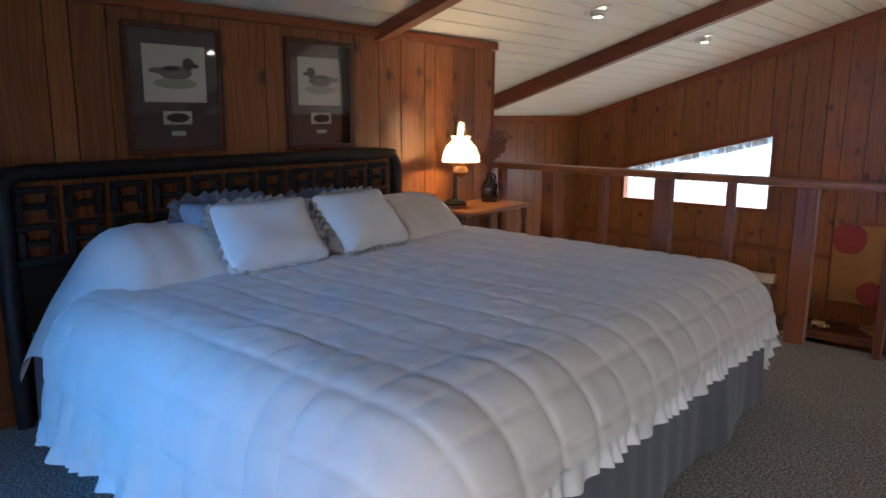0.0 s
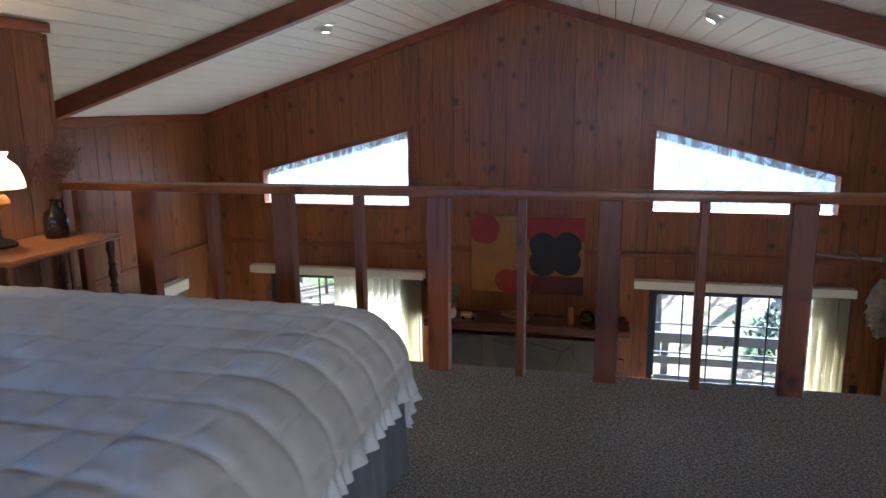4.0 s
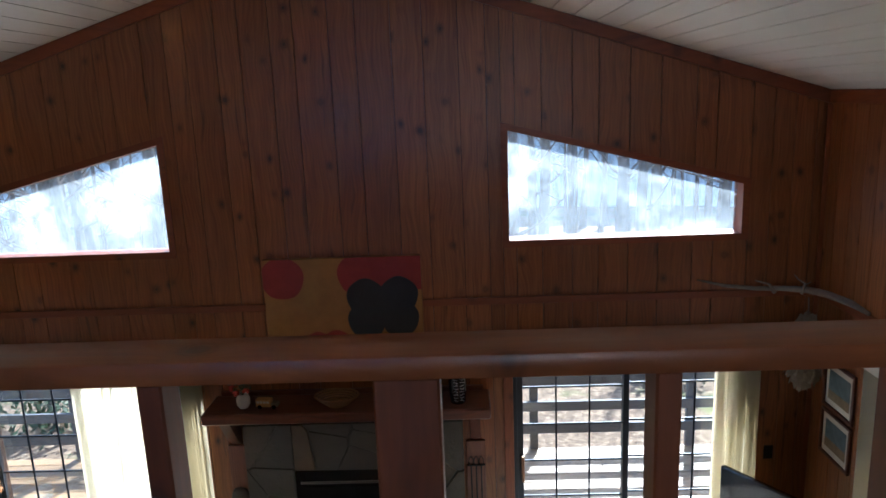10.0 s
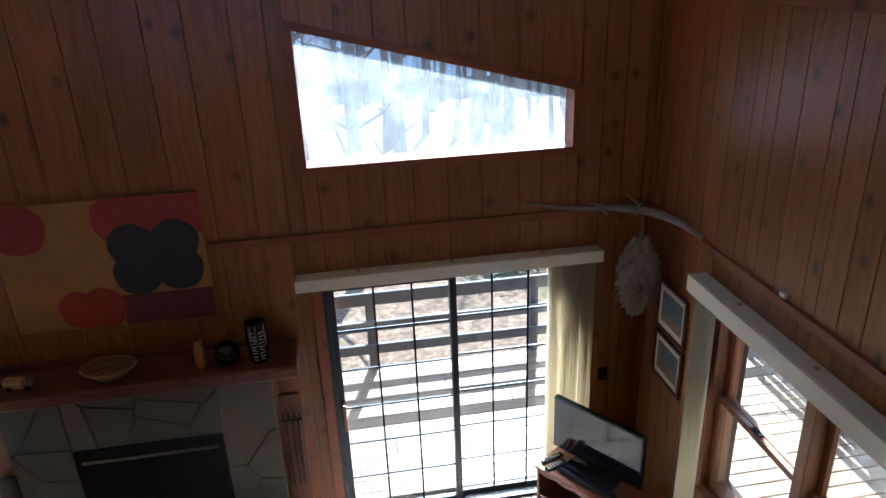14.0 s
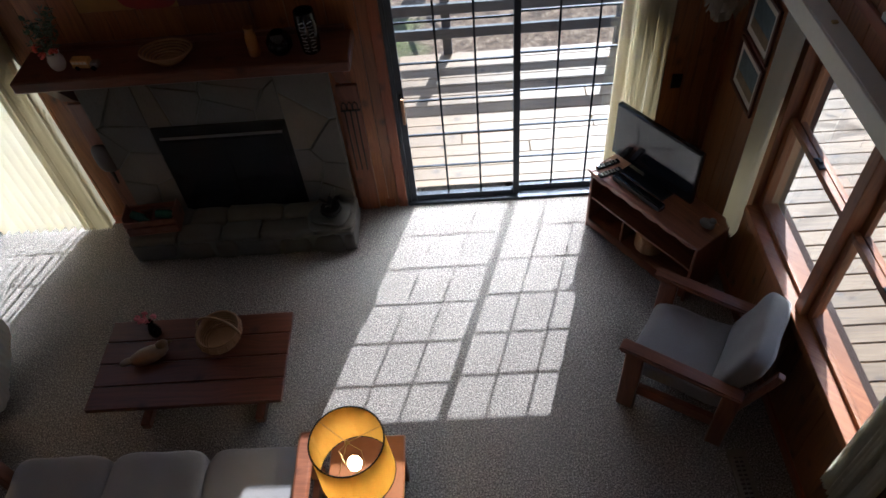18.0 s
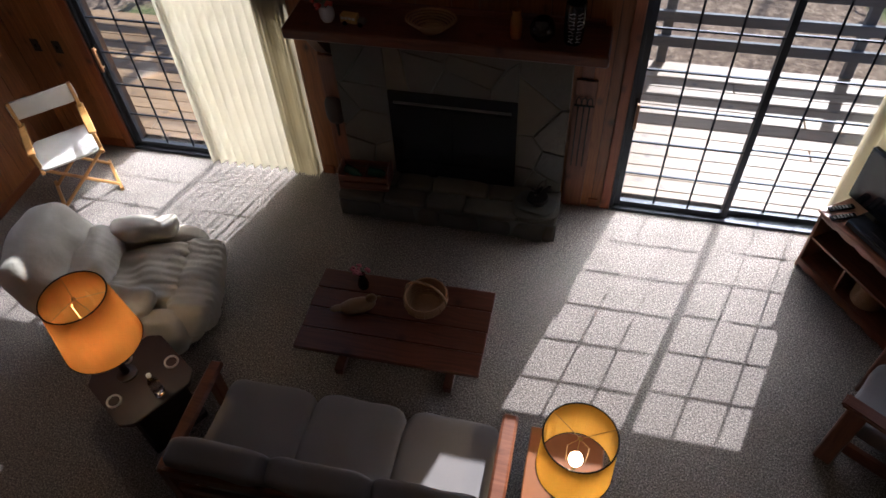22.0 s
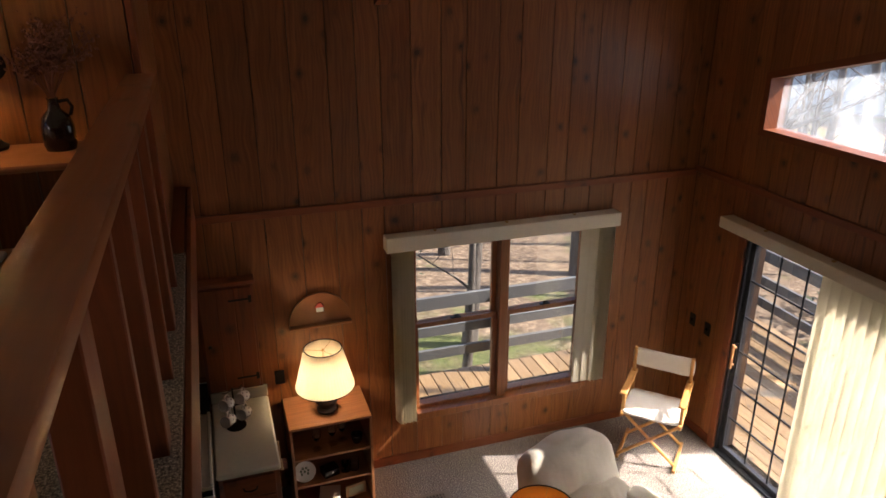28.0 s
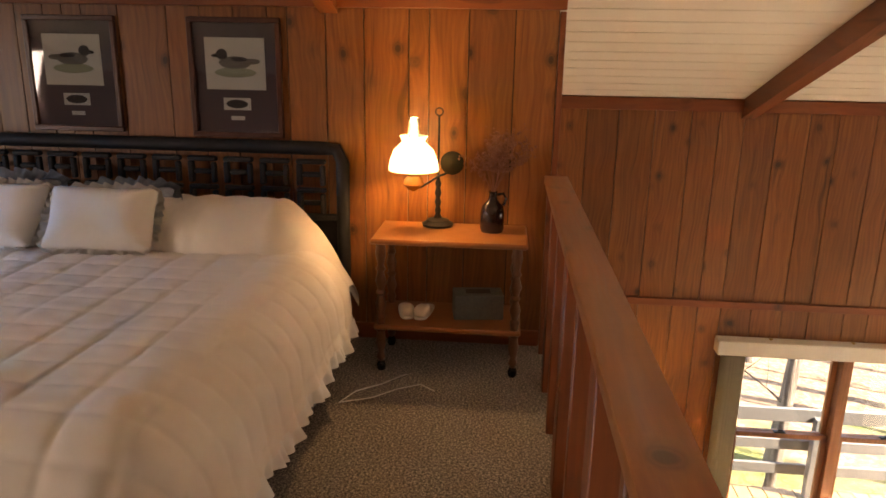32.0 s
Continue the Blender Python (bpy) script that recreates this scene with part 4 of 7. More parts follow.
while far < 95:
    x, y = tr_.uniform(-24, 24), tr_.uniform(19, 52)
    if abs(x) < 4 + y * 0.55 and not any(math.hypot(x - p, y - q) < 1.1 for p, q in spots):
        spots.append((x, y))
        tree(x, y, tr_.uniform(0.09, 0.26), min(tr_.uniform(9, 17), 0.72 * (y - 6) + 0.1 * y), 500 + far)
        far += 1
near = 0
while near < 60:
    x, y = tr_.uniform(-30, -8.5), tr_.uniform(1, 30)
    if not any(math.hypot(x - p, y - q) < 1.1 for p, q in spots):
        spots.append((x, y))
        tree(x, y, tr_.uniform(0.035, 0.11), tr_.uniform(6, 12), 700 + near)
        near += 1
tree(1.2, 13.4, 0.17, 7, 51)
tree(-6.5, 4.3, 0.05, 4.6, 54)
tree(-6.9, 5.3, 0.06, 5.2, 55)
tree(-7.4, 3.6, 0.05, 4.8, 56)
tree(-7.6, 5.6, 0.10, 8, 52)
tree(-8.4, 4.3, 0.12, 9, 53)


def bush(x, y, s, seed):
    rnd = random.Random(seed)
    t = thing("shrub", x, y, far_ground(x, y) - 0.1, 0, "dark evergreen shrub at the wood's edge", "shrub", "shrubs")
    bm = B()
    for _ in range(5):
        q = Vector((rnd.uniform(-0.3, 0.3), rnd.uniform(-0.3, 0.3), 1.0)) * s * 0.8
        add_tube(bm, [(0, 0, 0), q * 0.5 + Vector((0.02, 0, 0)), q], [0.03, 0.02, 0.006], 5)
    part("stems", bm, BARK, t)
    verts, faces = [], []
    for _ in range(850):
        c = Vector((rnd.gauss(0, 0.42), rnd.gauss(0, 0.42), abs(rnd.gauss(0.6, 0.3)))) * s
        u = Vector((rnd.uniform(-1, 1), rnd.uniform(-1, 1), rnd.uniform(-1, 1))).normalized()
        w = u.cross(Vector((0, 0, 1))).normalized() * 0.035
        u = u * 0.09
        b = len(verts)
        verts += [c - u, c + w, c + u, c - w]
        faces.append((b, b + 1, b + 2, b + 3))
    me = bpy.data.meshes.new("leaves")
    me.from_pydata([tuple(v) for v in verts], [], faces)
    me.materials.append(FOLIAGE)
    ob = new("leaves", me)
    ob.parent = t


for i, (x, y, s) in enumerate(((-3.9, 12.6, 1.3), (-6.6, 12.0, 1.2), (3.9, 13.6, 1.1), (6.6, 12.2, 1.3), (-11.5, 5.2, 0.8), (0.2, 15.5, 1.2), (8.4, 6.3, 1.2))):
    bush(x, y, s, 300 + i)
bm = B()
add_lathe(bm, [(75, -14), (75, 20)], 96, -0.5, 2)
# bright haze put into the colour: pale blue-grey streaks that glow a little
k = Mat("far_woods_painted_haze", 1.0)
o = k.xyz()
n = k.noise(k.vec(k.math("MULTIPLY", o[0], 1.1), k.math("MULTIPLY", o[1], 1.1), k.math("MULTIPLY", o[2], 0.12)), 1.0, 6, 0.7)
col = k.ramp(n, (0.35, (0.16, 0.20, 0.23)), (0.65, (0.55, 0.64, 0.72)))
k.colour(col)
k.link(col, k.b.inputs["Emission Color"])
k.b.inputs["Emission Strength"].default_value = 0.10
solid("backdrop", bm, k.m, "far winter woods painted in pale haze, faintly glowing", "backdrop", smooth="all")

# ---- the loft ----
BX0, BX1, BY0, BY1, BTOP = XH + 0.12, -0.37, -0.94, 1.21, LOFT + 0.62
bed = thing("bed", 0, 0, LOFT, 0, "king-size bed with a slate-blue dust ruffle, made up", "bed")
T = -LOFT


def bed_part(name, bm, mat, label="", parent=None, smooth=True):
    bmesh.ops.translate(bm, vec=(0, 0, T), verts=bm.verts)
    return part(name, bm, mat, parent or bed, label, smooth)


bed_part("box_spring", boxes((BX0, BX1 - 0.04, BY0 + 0.04, BY1 - 0.04, LOFT + 0.12, LOFT + 0.36), bevel=0.02), SKIRT)
bm = B()
add_cushion(bm, (BX0 + BX1) / 2 - 0.05, (BY0 + BY1) / 2, LOFT + 0.475, BX1 - BX0 - 0.13, BY1 - BY0 - 0.11, 0.24, 9, 12)
bed_part("mattress", bm, PILLOW)
for x, y in ((BX0 + 0.12, BY0 + 0.15), (BX0 + 0.12, BY1 - 0.15), (BX1 - 0.15, BY0 + 0.15), (BX1 - 0.15, BY1 - 0.15)):
    bed_part("leg", boxes((x - 0.03, x + 0.03, y - 0.03, y + 0.03, LOFT, LOFT + 0.12)), BLACK_METAL)


def skirt(name, p, q, nrm):
    """A pleated hanging cloth from p to q."""
    bm, rows = B(), []
    p, q, nrm = Vector(p), Vector(q), Vector(nrm)
    n = int((q - p).length / 0.012)
    for i in range(n + 1):
        f, s = i / n, (q - p).length * i / n
        wave = 0.010 * math.sin(s * 9 + 1.5 * math.sin(s * 3.1)) + 0.022 * max(0, math.sin(s * 4.4 + 0.7)) ** 8 + 0.003 * math.sin(s * 47)
        col = []
        for j in range(6):
            g = j / 5
            c = p.lerp(q, f) + nrm * (wave * (0.3 + 0.9 * (1 - g)) - 0.012 * g)
            col.append(bm.verts.new((c.x, c.y, LOFT + 0.015 + 0.39 * g)))
        rows.append(col)
    for a, b in zip(rows, rows[1:]):
        for j in range(5):
            bm.faces.new((a[j], b[j], b[j + 1], a[j + 1]))
    bed_part(name, bm, SKIRT, "slate-blue pleated dust ruffle", smooth="all")


skirt("dust_ruffle", (BX1 + 0.005, BY0, 0), (BX1 + 0.005, BY1, 0), (1, 0, 0))
skirt("dust_ruffle", (BX0, BY1 + 0.005, 0), (BX1, BY1 + 0.005, 0), (0, 1, 0))
skirt("dust_ruffle", (BX1, BY0 - 0.005, 0), (BX0, BY0 - 0.005, 0), (0, -1, 0))

# quilt: one sheet that bends over three edges, puffed between its seams, with a gathered frill at the hem
quilt = thing("quilt", 0, 0, LOFT, 0, "cream puffed quilt with stitched squares and a ruffled hem", "quilt")
AX, BYC, HALF, RAD, OVER = BX1 - 0.19, (BY0 + BY1) / 2, (BY1 - BY0) / 2 - 0.13, 0.24, 0.47
A0, A1, B0, B1 = BX0 + 0.42, AX + 0.36, -HALF - OVER - 0.10, HALF + OVER


def quilt_point(a, b, puffed=True):
    """The place on the quilt for a (towards the foot) and b (across the bed), both measured along the cloth."""
    da, db = max(0.0, a - AX), max(0.0, abs(b) - HALF)
    d = math.hypot(da, db)
    ca, cb = min(a, AX), max(-HALF, min(HALF, b))
    ua, ub = (da / d, math.copysign(db, b) / d) if d > 1e-6 else (0.0, 0.0)
    wob = 0.05 * noise.noise(Vector((a * 2.2, b * 2.2, 1.0)))
    ga, gb = abs(((a + 0.25 * wob) / 0.128) % 1 - 0.5), abs(((b + 0.25 * wob) / 0.172) % 1 - 0.5)
    fall = min(1.0, d / 0.12)
    puff = (0.0085 + 0.003 * fall) * max(0.0, 1 - (2 * ga) ** 3.2) ** 0.55 * max(0.0, 1 - (2 * gb) ** 4.5) ** 0.55
    puff += 0.009 * noise.noise(Vector((a * 3.1, b * 3.1, 4.0))) + 0.004 * noise.noise(Vector((a * 15, b * 15, 9.0)))
    if not puffed:
        puff = 0.004
    if d <= 1e-6:
        out, z, nz, nh = 0.0, BTOP, 1.0, 0.0
    elif d < RAD * math.pi / 2:
        th = d / RAD
        out, z, nz, nh = RAD * math.sin(th), BTOP - RAD * (1 - math.cos(th)), math.cos(th), math.sin(th)
    else:
        e = d - RAD * math.pi / 2
        s_ = (a if db > da else b) + 0.5 * math.atan2(db, da + 1e-6)
        fold = (0.016 * math.sin(s_ * 17) + 0.012 * math.sin(s_ * 41 + 1)) * min(1, e / 0.2)
        out, z, nz, nh = RAD + 0.20 * e + fold, BTOP - RAD - e * 0.985, 0.1, 1.0
    z = max(z, LOFT + 0.08)
    return Vector((ca + ua * (out + puff * nh), BYC + cb + ub * (out + puff * nh), z + puff * nz + 0.012 - LOFT))


bm, rows = B(), []
na, nb = 210, 290
for i in range(na + 1):
    rows.append([bm.verts.new(quilt_point(A0 + (A1 - A0) * i / na, B0 + (B1 - B0) * j / nb)) for j in range(nb + 1)])
for p, q in zip(rows, rows[1:]):
    for j in range(nb):
        bm.faces.new((p[j], q[j], q[j + 1], p[j + 1]))
part("cover", bm, QUILT, quilt, smooth="all")
for side, (pa, pb, oa, ob_) in enumerate((((A0, B1), (A1, B1), 0, 1), ((A1, B1), (A1, B0), 1, 0), ((A0, B0), (A1, B0), 0, -1))):
    bm, rows = B(), []
    ln = math.hypot(pb[0] - pa[0], pb[1] - pa[1])
    n = int(ln / 0.006)
    for i in range(n + 1):
        a, b = pa[0] + (pb[0] - pa[0]) * i / n, pa[1] + (pb[1] - pa[1]) * i / n
        at, back = quilt_point(a, b, False), quilt_point(a - oa * 0.03, b - ob_ * 0.03, False)
        way = (at - back).normalized()
        nrm = Vector((oa, ob_, 0.15)).normalized()
        u = ln * i / n
        wave = math.sin(u * 95 + 2.5 * math.sin(u * 17) + side) + 0.5 * math.sin(u * 41)
        row = []
        for j in range(5):
            g = j / 4
            c = at - way * 0.012 + way * (0.066 + 0.006 * math.sin(u * 31)) * g + nrm * (0.006 + 0.013 * wave * g)
            c.z = max(c.z, 0.01)
            row.append(bm.verts.new(c))
        rows.append(row)
    for p, q in zip(rows, rows[1:]):
        for j in range(4):
            bm.faces.new((p[j], q[j], q[j + 1], p[j + 1]))
    part("frill", bm, PILLOW, quilt, "gathered white frill along the hem", "all")

# pillow roll under the quilt's head end, and cushions
bm, rows = B(), []
for i in range(140):
    b = -HALF - 0.20 + (2 * HALF + 0.40) * i / 139
    row = []
    edge = max(0.0, abs(b) - (HALF - 0.11)) / 0.33
    for j in range(27):
        th = math.pi * (-0.02 + 1.04 * j / 26)
        lump = 1 + 0.10 * noise.noise(Vector((b * 2.3, th, 3))) + 0.03 * math.sin(b * 40) * 0.4
        rx, rz = 0.27 * lump, (0.205 - 0.05 * edge) * lump
        fall = 0.42 * edge ** 1.6
        puff = (0.016 if b > 0.2 else 0.004) * (abs(math.sin(math.pi * b / 0.135)) * abs(math.sin(j * math.pi / 6.5))) ** 0.5
        row.append(bm.verts.new((BX0 + 0.31 - (rx + puff) * math.cos(th), BYC + b, BTOP - 0.01 + max(0.0, (rz + puff) * math.sin(th)) - fall - LOFT)))
    rows.append(row)
for p, q in zip(rows, rows[1:]):
    for j in range(26):
        bm.faces.new((p[j], p[j + 1], q[j + 1], q[j]))
part("pillow_fold", bm, QUILT, quilt, "quilt folded over the bed pillows", smooth="all")


def pillow(name, x, y, z, w, h, t, tilt, yaw, mat, label, ruffle=0.0, seed=1):
    """A cushion leaning back on the pillows. The cushion's own y is its width, z its height."""
    p = thing(name, x, y, z, 0, label, "pillow", "cushions on the bed")
    p.matrix_world = pose(x, y, z, 0, 0, yaw) @ pose(0, 0, 0, 0, -tilt, 0)
    bm = B()
    add_cushion(bm, 0, 0, h / 2, t * 1.25, w, h, 9, 18, wrinkle=0.020, seed=seed)
    for v in bm.verts:
        f, g = v.co.y / (w / 2), v.co.z / (h / 2) - 1
        v.co.x *= max(0.10, 1 - 0.9 * max(abs(f), abs(g)) ** 5)
        v.co.y *= 1 - 0.07 * (1 - g * g)
        v.co.z = h / 2 + (v.co.z - h / 2) * (1 - 0.07 * (1 - f * f))
    part("cover", bm, mat, p, smooth="all")
    if ruffle:
        bm, n = B(), 320
        inner, outer = [], []
        for i in range(n):
            a = 2 * math.pi * i / n
            c, s = math.cos(a), math.sin(a)
            e = 5
            k_ = (abs(c) ** e + abs(s) ** e) ** (-1 / e)
            q = Vector((0, c * k_ * w / 2, h / 2 + s * k_ * h / 2))
            d = Vector((0, c, s))
            inner.append(bm.verts.new(q - d * 0.02))
            outer.append(bm.verts.new(q + d * ruffle * (1 + 0.12 * math.sin(i * 0.37)) + Vector((0.014 * math.sin(i * 0.61 + 1.5 * math.sin(i * 0.09)), 0, 0))))
        for i in range(n):
            j = (i + 1) % n
            bm.faces.new((inner[i], inner[j], outer[j], outer[i]))
        bmesh.ops.solidify(bm, geom=bm.faces[:], thickness=0.003)
        part("ruffle", bm, mat, p, smooth="all")
    return p


BLUE_PRINT = plain("blue_floral_cotton", (0.42, 0.47, 0.56), 0.85, 0.0, 0.5, 55)
PZ = BTOP + 0.035
pillow("ruffled_pillow", BX0 + 0.50, -0.27, PZ - 0.02, 0.42, 0.32, 0.12, 40, -6, BLUE_PRINT, "blue floral cushion with a ruffled edge", 0.05, 2)
pillow("ruffled_pillow", BX0 + 0.50, 0.28, PZ - 0.03, 0.42, 0.31, 0.12, 42, 4, BLUE_PRINT, "blue floral cushion with a ruffled edge", 0.05, 3)
pillow("white_pillow", BX0 + 0.66, -0.22, PZ - 0.01, 0.47, 0.32, 0.12, 40, -6, PILLOW, "white cotton cushion with a narrow frill", 0.018, 4)
pillow("white_pillow", BX0 + 0.69, 0.30, PZ - 0.01, 0.47, 0.32, 0.12, 40, 8, PILLOW, "white cotton cushion with a narrow frill", 0.018, 5)

# headboard of black rattan with a fretwork
hb = thing("headboard", 0, 0, LOFT, 0, "black lacquered rattan headboard with square fretwork", "headboard")
HX, H0, H1 = XH + 0.05, -1.00, 1.215
zt = 3.63 - LOFT
bm = B()
add_tube(bm, [(HX, H0 + 0.03, 0), (HX, H0 + 0.03, zt - 0.09), (HX, H0 + 0.06, zt - 0.03), (HX, H0 + 0.12, zt - 0.025), (HX, H1 - 0.12, zt - 0.025), (HX, H1 - 0.06, zt - 0.03), (HX, H1 - 0.03, zt - 0.09), (HX, H1 - 0.03, 0)], 0.034, 10)
part("frame", bm, BLACK_RATTAN, hb)
part("rail", boxes((HX - 0.018, HX + 0.018, H0 + 0.05, H1 - 0.05, zt - 0.395, zt - 0.36), bevel=0.008), BLACK_RATTAN, hb)
part("panel", boxes((HX - 0.03, HX - 0.02, H0 + 0.05, H1 - 0.05, 0.35, zt - 0.40)), BLACK_RATTAN, hb)
cell = 0.20
for r_ in range(2):
    for c_ in range(11):
        y0 = H0 + 0.07 + c_ * cell * 0.94
        z0 = zt - 0.07 - (r_ + 1) * 0.145
        rows_ = [(HX - 0.012, HX + 0.022, y0, y0 + 0.15, z0 + 0.11, z0 + 0.135), (HX - 0.012, HX + 0.022, y0, y0 + 0.028, z0, z0 + 0.11), (HX - 0.01, HX + 0.018, y0 + 0.03, y0 + 0.12, z0 + 0.045, z0 + 0.07), (HX - 0.01, HX + 0.018, y0 + 0.12, y0 + 0.146, z0 + 0.0, z0 + 0.105)]
        part("fret", boxes(*rows_, bevel=0.006), BLACK_RATTAN, hb)


# framed duck prints
def duck_picture(y0, y1, z0, z1, flip):
    pc = thing("framed_print", XH + 0.002, (y0 + y1) / 2, (z0 + z1) / 2, 0, "duck print in a mauve mat with a mahogany frame", "picture", "duck prints")
    w, h, f = (y1 - y0) / 2, (z1 - z0) / 2, 0.026
    part("frame", boxes((0, 0.026, -w, w, h - f, h), (0, 0.026, -w, w, -h, -h + f), (0, 0.026, -w, -w + f, -h + f, h - f), (0, 0.026, w - f, w, -h + f, h - f), bevel=0.004), FRAME_RED, pc)
    part("mat", boxes((0.002, 0.010, -w + f, w - f, -h + f, h - f), bevel=0), MAT_MAUVE, pc, "mauve mat", False)
    part("print", boxes((0.010, 0.0125, -0.152, 0.152, -0.055, 0.195), bevel=0), PAPER, pc, "ivory paper", False)
    s = -1 if flip else 1
    bm = B()
    add_sphere(bm, 0.0130, 0.0, 0.075, 0.002, 0.085, 0.032)
    add_sphere(bm, 0.0130, -0.085 * s, 0.082, 0.002, 0.045, 0.014)
    part("drawing", bm, INK_GREY, pc, "grey duck body")
    bm = B()
    add_sphere(bm, 0.0132, 0.066 * s, 0.115, 0.002, 0.030, 0.027)
    add_sphere(bm, 0.0132, 0.098 * s, 0.108, 0.002, 0.022, 0.009)
    add_sphere(bm, 0.0134, -0.02 * s, 0.09, 0.002, 0.05, 0.014)
    part("drawing", bm, INK, pc, "dark duck head and wing")
    bm = B()
    add_sphere(bm, 0.0128, 0.0, 0.028, 0.0015, 0.11, 0.025)
    part("drawing", bm, INK_GREEN, pc, "pale green ground")
    part("stamp", boxes((0.010, 0.0125, -0.07, 0.07, -0.155, -0.095), bevel=0), PAPER, pc, "ivory bordered stamp", False)
    bm = B()
    add_sphere(bm, 0.0130, 0, -0.125, 0.002, 0.058, 0.022)
    part("stamp_drawing", bm, INK, pc)
    part("caption_plate", boxes((0.010, 0.0122, -0.035, 0.035, -0.205, -0.185), bevel=0), PAPER, pc, "small ivory caption plate", False)
    ob = part("glass", boxes((0.0165, 0.018, -w + f, w - f, -h + f, h - f), bevel=0), PICTURE_GLASS, pc, "", False)
    ob.visible_shadow = False
    return pc


duck_picture(-0.44, 0.04, 3.655, 4.225, False)
duck_picture(0.41, 0.88, 3.645, 4.225, True)

# bedside cart
NX0, NX1, NY0, NY1 = XH + 0.05, -2.15, 1.395, 2.115
cart = thing("bedside_cart", (NX0 + NX1) / 2, (NY0 + NY1) / 2, LOFT, 0, "two-tier pine cart on turned posts and casters", "side table")
hx, hy = (NX1 - NX0) / 2, (NY1 - NY0) / 2
part("top", boxes((-hx, hx, -hy, hy, 0.635, 0.66), bevel=0.008), STAND_TOP, cart, "orange pine top")
part("shelf", boxes((-hx + 0.015, hx - 0.015, -hy + 0.015, hy - 0.015, 0.215, 0.24), bevel=0.006), STAND_TOP, cart)
turned = [(0.012, 0.05), (0.022, 0.07), (0.014, 0.10), (0.026, 0.15), (0.018, 0.205), (0.026, 0.215), (0.026, 0.24), (0.016, 0.25), (0.024, 0.285), (0.015, 0.30), (0.027, 0.345), (0.015, 0.39), (0.024, 0.405), (0.015, 0.42), (0.027, 0.465), (0.015, 0.51), (0.024, 0.525), (0.014, 0.545), (0.026, 0.60), (0.022, 0.64), (0.022, 0.656)]
for sx in (-1, 1):
    for sy in (-1, 1):
        bm = B()
        add_lathe(bm, [(tr_, tz * 0.969) for tr_, tz in turned], 12, sx * (hx - 0.045), sy * (hy - 0.045), True)
        lg = part("post", bm, TURNED, cart)
        bm = B()
        add_lathe(bm, [(0.004, 0.0), (0.016, 0.002), (0.022, 0.015), (0.022, 0.032), (0.014, 0.048), (0.006, 0.056)], 12, sx * (hx - 0.045), sy * (hy - 0.045), True)
        part("caster", bm, GLOSS_BLACK, lg, "black caster")

# student lamp on the cart
ns = LOFT + 0.66
lamp = thing("bedside_lamp", -2.48, 1.675, ns, 0, "antique student lamp with a lit milk glass shade", "lamp")
bm = B()
add_lathe(bm, [(0.0, 0.0), (0.075, 0.0), (0.078, 0.012), (0.06, 0.022), (0.055, 0.03), (0.022, 0.04), (0.012, 0.06), (0.016, 0.08), (0.010, 0.095), (0.017, 0.12), (0.010, 0.14), (0.017, 0.165), (0.010, 0.19), (0.016, 0.21), (0.009, 0.23), (0.006, 0.24), (0.005, 0.535), (0.001, 0.538)], 16)
add_tube(bm, [(0, 0.018 * math.sin(a * math.pi / 8), 0.555 - 0.018 * math.cos(a * math.pi / 8)) for a in range(17)], 0.0035, 6, False)
part("base", bm, IRON, lamp)
bm = B()
add_tube(bm, [(0, 0, 0.245), (0.04, -0.035, 0.225), (0.09, -0.075, 0.205), (0.13, -0.105, 0.225)], 0.006, 7)
add_tube(bm, [(0, 0, 0.245), (-0.01, 0.03, 0.255), (-0.015, 0.055, 0.275), (-0.02, 0.065, 0.30)], 0.006, 7)
part("arm", bm, IRON, lamp)
bm = B()
add_lathe(bm, [(0.001, 0.19), (0.03, 0.205), (0.05, 0.225), (0.045, 0.25), (0.03, 0.265), (0.035, 0.29), (0.03, 0.31)], 16, 0.13, -0.105)
part("font", bm, AMBER_GLASS, lamp, "amber glass burner with a brass collar")
bm = B()
add_lathe(bm, [(0.115, 0.29), (0.118, 0.30), (0.112, 0.335), (0.094, 0.385), (0.066, 0.412), (0.054, 0.425), (0.058, 0.438), (0.066, 0.452)], 40, 0.13, -0.105, ripple=0.012, waves=20)
bmesh.ops.solidify(bm, geom=bm.faces[:], thickness=0.003)
part("shade", bm, MILK, lamp, "glowing milk glass shade", "all")
bm = B()
add_lathe(bm, [(0.028, 0.31), (0.034, 0.36), (0.027, 0.42), (0.026, 0.535)], 20, 0.13, -0.105)
bmesh.ops.solidify(bm, geom=bm.faces[:], thickness=0.0015)
ob = part("chimney", bm, CLEAR, lamp, "clear glass chimney", "all")
ob.visible_shadow = False
bm = B()
add_sphere(bm, 0.13, -0.105, 0.365, 0.022)
ob = part("bulb", bm, BULB_GLOW, lamp, "lit bulb")
bm = B()
add_lathe(bm, [(0.002, 0.0), (0.05, 0.006), (0.058, 0.02), (0.03, 0.035), (0.001, 0.04)], 18, m=pose(-0.03, 0.065, 0.31, 0, 90, 0))
part("reflector", bm, IRON, lamp, "round black reflector plate")

